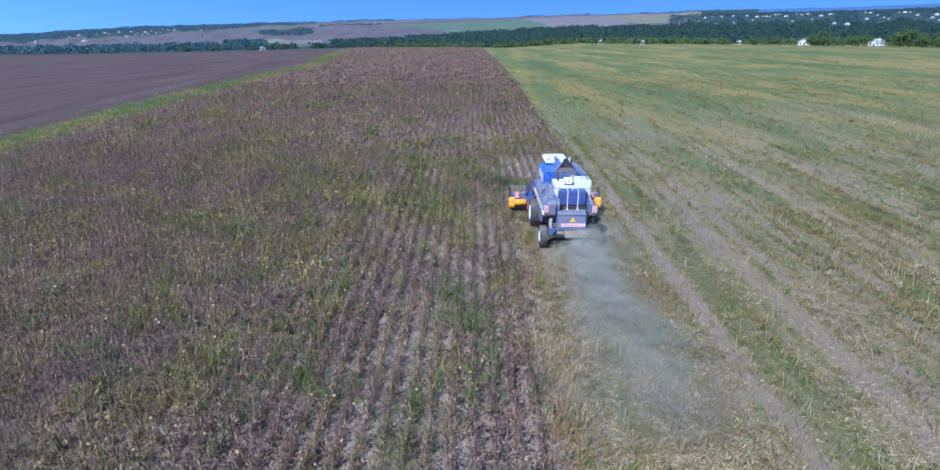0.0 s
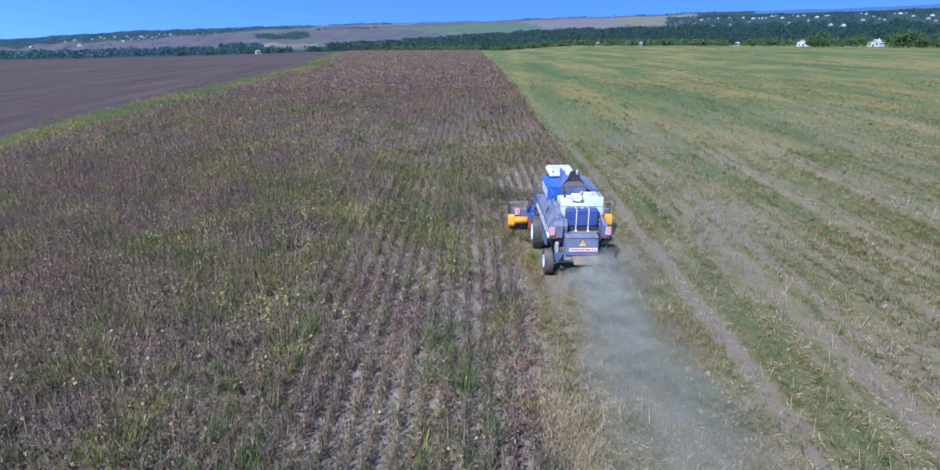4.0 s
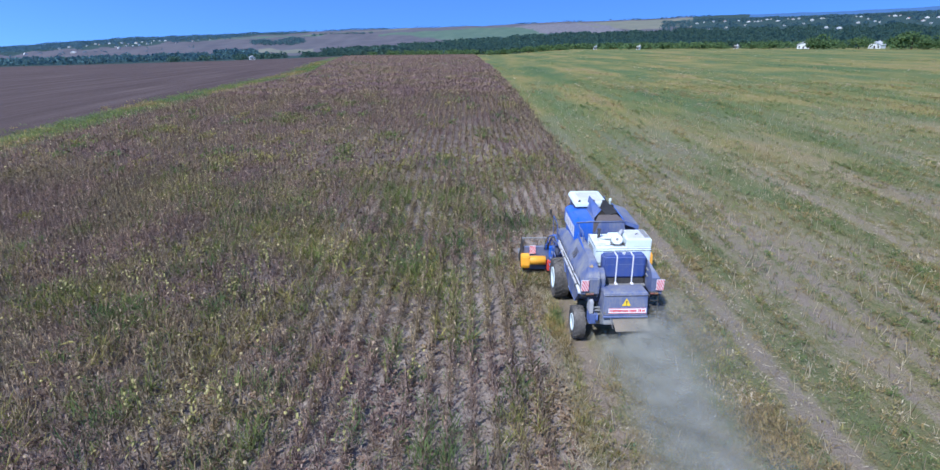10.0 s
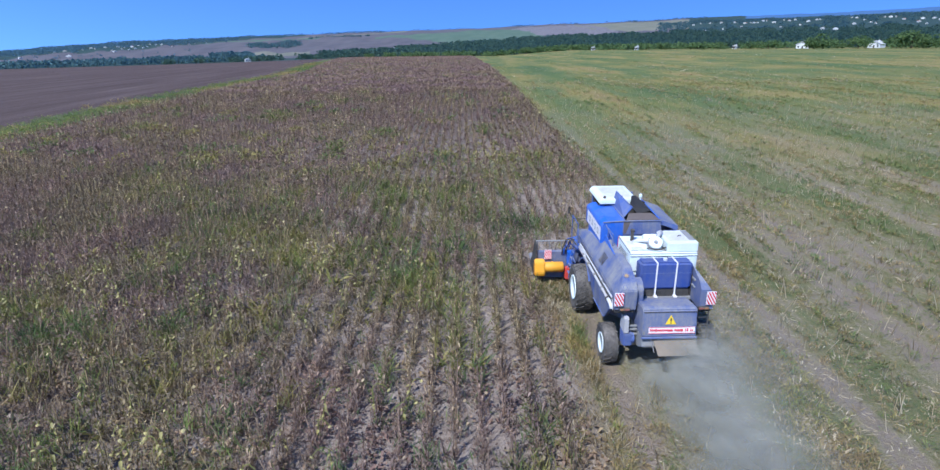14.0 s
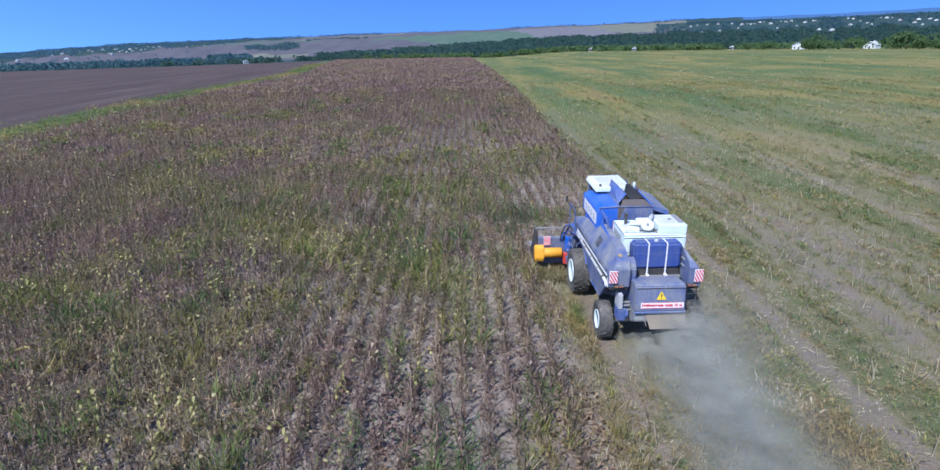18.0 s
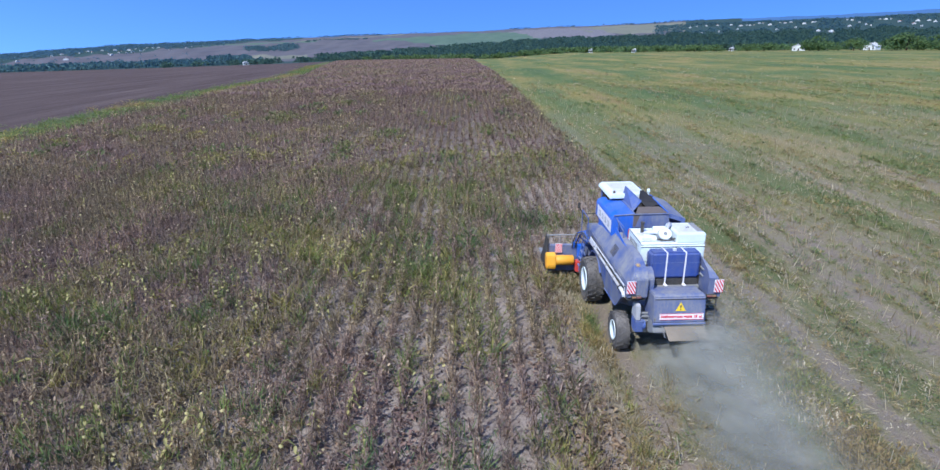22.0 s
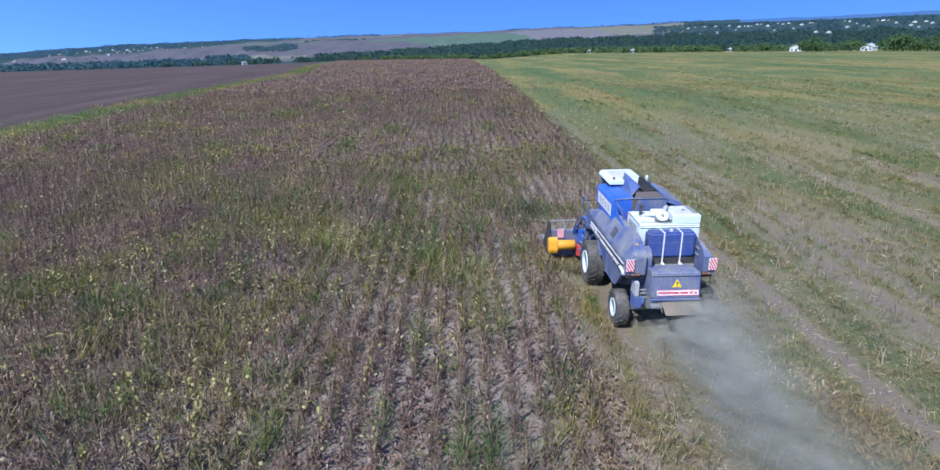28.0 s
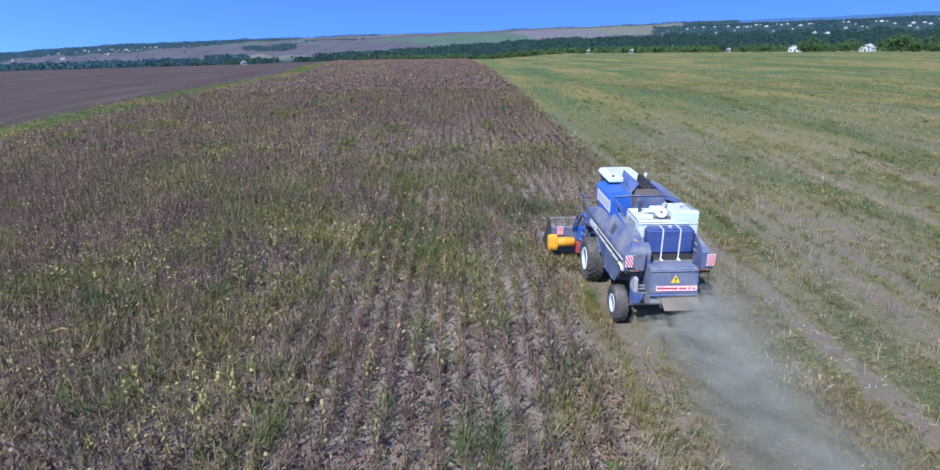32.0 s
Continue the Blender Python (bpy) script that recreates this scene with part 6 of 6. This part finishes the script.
# cutting table for sunflowers
HX = 2.93
header = part("header", prism([(6.30, 0.42), (6.25, 1.55), (6.32, 1.60), (6.38, 1.55), (6.46, 0.70), (7.60, 0.48), (7.62, 0.42)], -HX + 0.05, HX - 0.05, "x", 0.01), BLUE_DUSTY, harvester, "dusty blue sheet-metal header trough")
for s in (-1, 1):
    a, b = sorted((s * HX, s * (HX - 0.06)))
    part("end_plate", prism([(6.15, 0.35), (6.18, 1.90), (6.36, 2.02), (6.62, 1.90), (7.05, 1.25), (7.90, 0.50), (7.90, 0.32)], a, b, "x", 0.01), BLACK, header, "black header end plate")
    x0, x1 = sorted((s * (HX - 0.02), s * 1.86))
    drum = part("gear_guard", lathe([(x0, 0.17), (x0 + 0.03, 0.205), (x1 - 0.03, 0.205), (x1, 0.17)], (0, 6.00, 1.00), 20), YELLOW, header, "orange-yellow drive guard", True)
    part("guard_end", prism([(5.72, 0.86), (5.78, 0.70), (6.12, 0.66), (6.26, 0.90), (6.24, 1.24), (6.00, 1.36), (5.80, 1.24)], min(s * (HX + 0.06), s * (HX - 0.32)), max(s * (HX + 0.06), s * (HX - 0.32)), "x", 0.03), YELLOW, header, "orange-yellow guard end")
    part("guard_band", lathe([(-0.02, 0.20), (-0.02, 0.218), (0.02, 0.218), (0.02, 0.20)], (s * 2.3, 6.00, 1.00), 20), YELLOW, header)
    a, b = sorted((s * 2.58, s * 2.30))
    hb = part("marker_board", plate([(a, 6.22, 1.24), (b, 6.22, 1.24), (b, 6.24, 1.63), (a, 6.24, 1.63)], -0.012), SIGN_WHITE, header, "white board with slanting red stripes")
    for outline in slanted(a, b, 1.245, 1.625, 1.7, 0.07, 0.07, 6.205):
        part("red_stripe", plate(outline, 0.004), SIGN_RED, hb)
    part("red_knuckle", box((s * 1.72 - 0.09, 5.75, 0.55), (s * 1.72 + 0.09, 6.05, 1.02), 0.03), RED, header, "red drive knuckle")
    part("header_arm", prism([(5.55, 1.05), (5.60, 1.30), (6.30, 1.50), (6.30, 1.30)], s * 1.50 - 0.06, s * 1.50 + 0.06, "x", 0.02), BLUE, header)
    part("drive_shaft", tube([(s * 0.70, 5.6, 1.15), (s * 1.70, 5.9, 0.95)], 0.04, 8), STEEL, header)
    part("blue_bracket", box((s * 1.60 - 0.10, 6.02, 1.05), (s * 1.60 + 0.10, 6.26, 1.62), 0.03), BLUE_CLEAN, header)
    part("brace", tube([(s * 1.25, 6.30, 1.58), (s * 1.62, 6.15, 1.95), (s * 1.85, 6.30, 1.58)], 0.03, 8), BLUE_CLEAN, header)
for k, (dx, dz) in enumerate(((0.0, 0.0), (0.07, 0.05), (0.15, -0.03), (0.22, 0.08))):
    part("hydraulic_hose", tube([(-1.46 + dx, 5.50, 2.05 + dz), (-1.62 + dx, 5.75, 2.28 + dz), (-1.80 + dx, 6.00, 2.12 + dz), (-1.88 + dx, 6.18, 1.70), (-1.90 + dx, 6.22, 1.45)], 0.022, 6), BLUE_CLEAN if k % 2 else BLACK, header)
part("top_beam", tube([(-HX, 6.30, 1.98), (HX, 6.30, 1.98)], 0.03, 8), GREY, header)
for k in range(13):
    xx = -HX + 0.08 + k * (2 * HX - 0.16) / 12
    part("guard_upright", tube([(xx, 6.32, 1.55), (xx, 6.30, 1.98)], 0.014, 6), GREY, header)
for z in (1.66, 1.76, 1.87):
    part("guard_wire", tube([(-HX, 6.31, z), (HX, 6.31, z)], 0.007, 5), STEEL, header)
part("auger", lathe([(-HX + 0.1, 0.17), (HX - 0.1, 0.17)], (0, 6.85, 0.85), 18), STEEL, header)
for k in range(17):
    xx = -HX + 0.14 + k * (2 * HX - 0.28) / 16
    part("seed_pan", prism([(7.4, 0.50), (8.9, 0.42), (9.05, 0.40), (8.9, 0.36), (7.4, 0.42)], xx - 0.09, xx + 0.09, "x", 0.01, 1), GREY, header)


# ---- yellowing sunflowers that stand out from the crop ----
def yellow_sunflower(seed):
    """A late plant with broad yellow leaves and a pale nodding head."""
    r = np.random.default_rng(seed)
    root = new("yellow_sunflower")
    bend = 0.10 + 0.12 * r.random()
    part("stalk", tube([(0, 0, 0), (0.02, 0, 0.5), (0.05, 0, 0.88), (bend, 0, 1.0), (bend * 1.9, 0, 0.95), (bend * 2.3, 0, 0.86)], 0.012, 5), GREEN_STALK, root, "yellow-green stalk")
    head = lathe([(-0.028, 0.008), (-0.020, 0.036), (0.0, 0.052), (0.012, 0.044), (0.014, 0.008)], (0, 0, 0), 12, "z")
    bmesh.ops.transform(head, matrix=pose(bend * 2.45, 0, 0.82, 0, 150, 0), verts=head.verts)
    part("head", head, PALE_HEAD, root, "pale yellow seed head")
    for k in range(7):
        z = 0.28 + 0.09 * k + 0.04 * r.random()
        a = k * 2.4 + r.random()
        ln, w = 0.07 + 0.08 * r.random(), 0.05 + 0.04 * r.random()
        bm = bmesh.new()
        u, s = Vector((math.cos(a), math.sin(a), 0)), Vector((-math.sin(a), math.cos(a), 0))
        mid, rim = [], []
        for t, ww in ((0.0, 0.01), (0.2, 0.03), (0.45, w / 2), (0.75, w / 2.6), (1.0, 0.004)):
            c = Vector((0.02, 0, z)) + u * ln * t + Vector((0, 0, 0.10 * ln - ln * 0.9 * t * t))
            rim.append([bm.verts.new(c + s * ww + Vector((0, 0, 0.3 * ww))), bm.verts.new(c), bm.verts.new(c - s * ww + Vector((0, 0, 0.3 * ww)))])
        for p, q in zip(rim, rim[1:]):
            bm.faces.new([p[0], p[1], q[1], q[0]])
            bm.faces.new([p[1], p[2], q[2], q[1]])
        part("leaf", bm, RIPE_BROAD, root)
    return tagged(root, "late sunflower with yellow leaves and a nodding pale head", "sunflower", "yellow sunflowers in the dry crop")


RIPE_BROAD = foliage("broad_yellow_leaf", (0.34, 0.31, 0.12), (0.47, 0.43, 0.19), (0.64, 0.58, 0.32))
GREEN_STALK = foliage("green_stalk", (0.20, 0.22, 0.07), (0.26, 0.27, 0.09), (0.32, 0.31, 0.12))
PALE_HEAD = foliage("pale_seed_head", (0.42, 0.36, 0.14), (0.52, 0.46, 0.20), (0.62, 0.56, 0.28))


def build_yellow():
    base = [yellow_sunflower(300 + k) for k in range(5)]
    spots = []
    r = np.random.default_rng(5)
    while len(spots) < 225:
        k = len(spots)
        if k < 75:
            x, y = r.uniform(-26, 1), 30 + 0.15 * r.uniform(-26, 1) + r.normal(0, 4.0)
        elif k < 155:
            x, y = -17.5 + r.normal(0, 4.5), 6 + r.normal(0, 2.4)
        elif k < 195:
            x, y = -13.5 + r.normal(0, 3.0), -4.0 + r.normal(0, 2.6)
        else:
            x, y = r.uniform(-26, -3.4), r.uniform(-15, 20)
        x = -3.25 - round((-3.25 - x) / 0.7) * 0.7 + r.normal(0, 0.04)
        if abs(x + 6) > 0.8 * (y + 31) or (x > -2.7 and y < 9) or any(abs(x - a) + abs(y - b) < 0.35 for a, b in spots):
            continue
        spots.append((x, y))
    for i, (x, y) in enumerate(spots):
        s = r.uniform(0.85, 1.2)
        m = pose(x, y, -0.01, r.uniform(-8, 8), r.uniform(-8, 8), r.uniform(0, 360))
        if i < 5:
            base[i].matrix_basis = m @ Matrix.Diagonal((s, s, s, 1))
        else:
            made = copy_thing(base[i % 5], m)
            made.scale = (s, s, s)
    kit = Kit()
    n = 1100
    x = r.uniform(-34, 2.5, n)
    y = 31 + 0.12 * x + r.normal(0, 4.5, n)
    side = np.arange(n) > 750
    x[side], y[side] = -16 + r.normal(0, 5.5, side.sum()), 8 + r.normal(0, 4.0, side.sum())
    ok = thin_on(value_noise(x, y, 3.0, 61), 0.35, 2.0, 0.1) & (x > -48)
    plant(kit, [tuft(14, 0.32, 0.10, 0, 90 + k, 0.4, 1.3) for k in range(4)], x[ok], y[ok], 0.4, 0.9, wide=(0.8, 1.3))
    stuff("yellowing_growth", kit, [RIPE], "band of yellowing growth across the sunflower rows", "crop")


build_yellow()


# ---- single bright weeds between the rows ----
def build_bushes(label, group, spots, lo, hi, squat, seed):
    base = []
    for k in range(4):
        root = new("weed_bush")
        r = np.random.default_rng(seed + k)
        part("stem", tube([(0, 0, 0), (0.01, 0.01, 0.5), (0.02, 0.03, 0.95)], 0.012, 5), GREEN_STALK, root)
        p = Proto()
        for j in range(70):
            z = 0.10 + 0.85 * r.random()
            a, reach = r.random() * 6.28, 0.05 + 0.32 * (1 - z) * r.random()
            p.leaf((reach * math.cos(a), reach * math.sin(a), z * 0.9), (math.cos(a), math.sin(a), 0.9), 0.10 + 0.10 * r.random(), 0.03, 0.2 * r.random(), 0)
        kit = Kit()
        kit.add(p.done(), np.zeros((1, 3)), np.ones(1), np.zeros(1))
        ob = new("foliage", kit.mesh("foliage", [BRIGHT_WEED]))
        ob.parent = root
        base.append(tagged(root, label, "weed", group))
    r = np.random.default_rng(seed)
    for i, (x, y) in enumerate(spots):
        s = r.uniform(lo, hi)
        m = pose(x, y, -0.01, 0, 0, r.uniform(0, 360))
        if i < 4:
            base[i].matrix_basis = m @ Matrix.Diagonal((s * squat, s * squat, s, 1))
        else:
            copy_thing(base[i % 4], m).scale = (s * squat, s * squat, s)


def bush_spots():
    r = np.random.default_rng(6)
    crop = [(-4.6, -3.5), (-3.6, -7.2), (-9.2, 2.0), (-7.1, -5.8), (-12.4, 6.5), (-5.2, 9.0), (-16.2, -1.0), (-10.4, 12.5), (-20.5, 9.4), (-3.2, 4.0)]
    while len(crop) < 44:
        x, y = r.uniform(-30, -3.4), r.uniform(-15, 32)
        if abs(x + 6) < 0.8 * (y + 31):
            crop.append((x, y))
    stubble = []
    while len(stubble) < 46:
        x, y = r.uniform(3.8, 26), r.uniform(-15, 24)
        if abs(x + 6) < 0.84 * (y + 31):
            stubble.append((x, y))
    return crop, stubble


BRIGHT_WEED = foliage("bright_weed_leaf", (0.085, 0.150, 0.035), (0.120, 0.200, 0.045), (0.165, 0.250, 0.065))
CROP_SPOTS, STUBBLE_SPOTS = bush_spots()
build_bushes("bushy bright green weed among the sunflower rows", "bright weeds in the crop", CROP_SPOTS, 0.45, 0.95, 1.0, 400)
build_bushes("low bushy green weed spreading over the stubble", "green weeds on the stubble", STUBBLE_SPOTS, 0.26, 0.5, 1.7, 420)


# ---- dust behind the machine ----
def dust_material(strength, top):
    """Thin veils of dust: denser and thinner places of three sizes, fading out at the edges and with height."""
    m, n, l, b = nodes_of("dust_veil")
    pos = n.new("ShaderNodeNewGeometry").outputs["Position"]
    sep = n.new("ShaderNodeSeparateXYZ")
    l.new(pos, sep.inputs[0])
    x, y = sep.outputs[0], sep.outputs[1]

    def clamp(v):
        return calc(n, l, "MINIMUM", calc(n, l, "MAXIMUM", v, 0.0), 1.0)

    def product(*factors):
        out = factors[0]
        for f in factors[1:]:
            out = calc(n, l, "MULTIPLY", out, f)
        return out

    # billows: a slow swirl that bends the plume and lumps of two sizes
    swirl = calc(n, l, "SUBTRACT", noisy(n, l, pos, 0.42, 2, 0.5), 0.5)
    big, small = noisy(n, l, pos, 0.75, 3, 0.55), noisy(n, l, pos, 2.3, 4, 0.6)
    lumps = calc(n, l, "ADD", calc(n, l, "MULTIPLY", calc(n, l, "SUBTRACT", big, 0.12), 1.9), calc(n, l, "MULTIPLY", calc(n, l, "SUBTRACT", small, 0.5), 0.7))
    lumps = calc(n, l, "MINIMUM", calc(n, l, "MAXIMUM", lumps, 0.18), 1.25)
    # the thick stream from the spreader
    u = clamp(calc(n, l, "MULTIPLY", calc(n, l, "ADD", y, 0.75), -1 / 16.0))
    bend = calc(n, l, "MULTIPLY", swirl, calc(n, l, "ADD", calc(n, l, "MULTIPLY", u, 4.5), 0.8))
    middle = calc(n, l, "ADD", calc(n, l, "MULTIPLY", calc(n, l, "POWER", u, 1.2), 1.0), 0.05)
    off = calc(n, l, "SUBTRACT", calc(n, l, "ADD", x, bend), calc(n, l, "ADD", middle, 0.20 * top))
    s = calc(n, l, "DIVIDE", off, calc(n, l, "ADD", calc(n, l, "MULTIPLY", u, 2.1), 1.20 - 0.05 * top))
    edge = calc(n, l, "POWER", clamp(calc(n, l, "SUBTRACT", 1.0, calc(n, l, "MULTIPLY", s, s))), 1.2)
    ragged = calc(n, l, "ADD", y, calc(n, l, "MULTIPLY", calc(n, l, "SUBTRACT", big, 0.5), 2.4))
    start = clamp(calc(n, l, "MULTIPLY", calc(n, l, "SUBTRACT", ragged, (1.2, -0.2, -0.45)[top]), -1.4))
    left = calc(n, l, "SUBTRACT", 1.0, u)
    fade = calc(n, l, "ADD", calc(n, l, "MULTIPLY", calc(n, l, "POWER", left, 0.55), 0.54), calc(n, l, "MULTIPLY", calc(n, l, "POWER", left, 7.0), 0.42))
    stream = product(edge, start, fade, lumps)
    # what has drifted to the lee side hangs beside the machine
    lee_x = calc(n, l, "MULTIPLY", clamp(calc(n, l, "MULTIPLY", calc(n, l, "SUBTRACT", x, 0.55), 1.5)), calc(n, l, "POWER", clamp(calc(n, l, "MULTIPLY", calc(n, l, "SUBTRACT", 7.8, x), 0.17)), 1.5))
    lee_y = calc(n, l, "MULTIPLY", clamp(calc(n, l, "MULTIPLY", calc(n, l, "SUBTRACT", 6.5, y), 0.16)), clamp(calc(n, l, "MULTIPLY", calc(n, l, "ADD", y, 11.0), 0.11)))
    close = calc(n, l, "POWER", clamp(calc(n, l, "MULTIPLY", calc(n, l, "SUBTRACT", 4.0, x), 0.40)), 1.3)
    thick = calc(n, l, "ADD", calc(n, l, "MULTIPLY", calc(n, l, "MULTIPLY", close, clamp(calc(n, l, "MULTIPLY", calc(n, l, "ADD", y, 4.0), 0.3))), 0.26), 0.10)
    lee = product(lee_x, lee_y, thick, calc(n, l, "ADD", calc(n, l, "MULTIPLY", lumps, 0.7), 0.25))
    dense = calc(n, l, "MINIMUM", calc(n, l, "MULTIPLY", calc(n, l, "ADD", stream, calc(n, l, "MULTIPLY", lee, (0.7, 0.9, 1.2)[top])), strength), 0.74)
    d, t = n.new("ShaderNodeBsdfDiffuse"), n.new("ShaderNodeBsdfTranslucent")
    for s in (d, t):
        s.inputs["Color"].default_value = (0.385, 0.380, 0.325, 1)
    half, clear, out = n.new("ShaderNodeMixShader"), n.new("ShaderNodeBsdfTransparent"), n.new("ShaderNodeMixShader")
    half.inputs[0].default_value = 0.35
    l.new(d.outputs[0], half.inputs[1])
    l.new(t.outputs[0], half.inputs[2])
    l.new(dense, out.inputs[0])
    l.new(clear.outputs[0], out.inputs[1])
    l.new(half.outputs[0], out.inputs[2])
    l.new(out.outputs[0], n["Material Output"].inputs["Surface"])
    return m


def build_dust():
    trail = tagged(new("dust_cloud"), "pale grey dust trailing behind the harvester", "dust", kind="stuff")

    def veil(x0, x1, y0, y1, nx, ny, k, mat):
        Y, X = np.meshgrid(np.linspace(y0, y1, ny), np.linspace(x0, x1, nx), indexing="ij")
        Z = 0.26 + 0.70 * k + 0.32 * (value_noise(X + 40 + k * 9, Y + 60, 1.6, 51 + k) - 0.5) + 0.12 * (value_noise(X * 3 + 90, Y * 3 + 90, 1.6, 57 + k) - 0.5)
        i, j = np.meshgrid(np.arange(ny - 1), np.arange(nx - 1), indexing="ij")
        f = np.stack([i * nx + j, (i + 1) * nx + j, (i + 1) * nx + j + 1, i * nx + j + 1], -1).reshape(-1, 4)
        # nothing hangs far out on either side
        cx, cy = X[:-1, :-1].ravel(), Y[:-1, :-1].ravel()
        u = np.clip((-0.75 - cy) / 16.0, 0, 1)
        f = f[(np.abs(cx - 0.12 - 2.9 * u ** 0.9) < 2.2 + 5.0 * u) | ((cx > 0) & (cx < 8.2) & (cy > -11))]
        ob = new("dust_veil", sheet_mesh("dust_veil", np.stack([X, Y, Z], -1).reshape(-1, 3), f.tolist(), [mat], np.zeros(len(f), int)))
        ob.parent = trail

    for k, strength in enumerate((0.92, 1.02, 0.86)):
        mat = dust_material(strength, k)
        veil(-2.6, 8.5, -0.60, -17.5, 70, 110, k, mat)
        veil(1.62, 8.5, 6.8, -0.60, 44, 48, k, mat)
        if k < 1:
            veil(-1.05, 1.62, 1.3, -0.60, 20, 14, k, mat)
        else:
            veil(0.86, 1.62, 0.16, -0.60, 8, 8, k, mat)
    # coarser chaff flying in it
    r = np.random.default_rng(73)
    n = 6000
    y = -1.4 - 9.0 * r.random(n) ** 1.5
    u = (-0.75 - y) / 16.0
    at = np.stack([0.18 + 0.9 * u + r.normal(0, 0.5, n) * (1.2 + 2.2 * u), y, 0.05 + np.abs(r.normal(0, 0.5, n))], -1)
    d = r.normal(size=(n, 3, 3))
    d -= d.mean(1, keepdims=True)
    kit = Kit()
    kit.v, kit.f, kit.m = [(at[:, None] + d * (0.0045 * r.uniform(0.6, 1.5, n))[:, None, None]).reshape(-1, 3)], [np.arange(3 * n).reshape(-1, 3)], [np.zeros(n, int)]
    stuff("flying_chaff", kit, [DUST], "fine chaff blown out behind the harvester", "chaff")


build_dust()
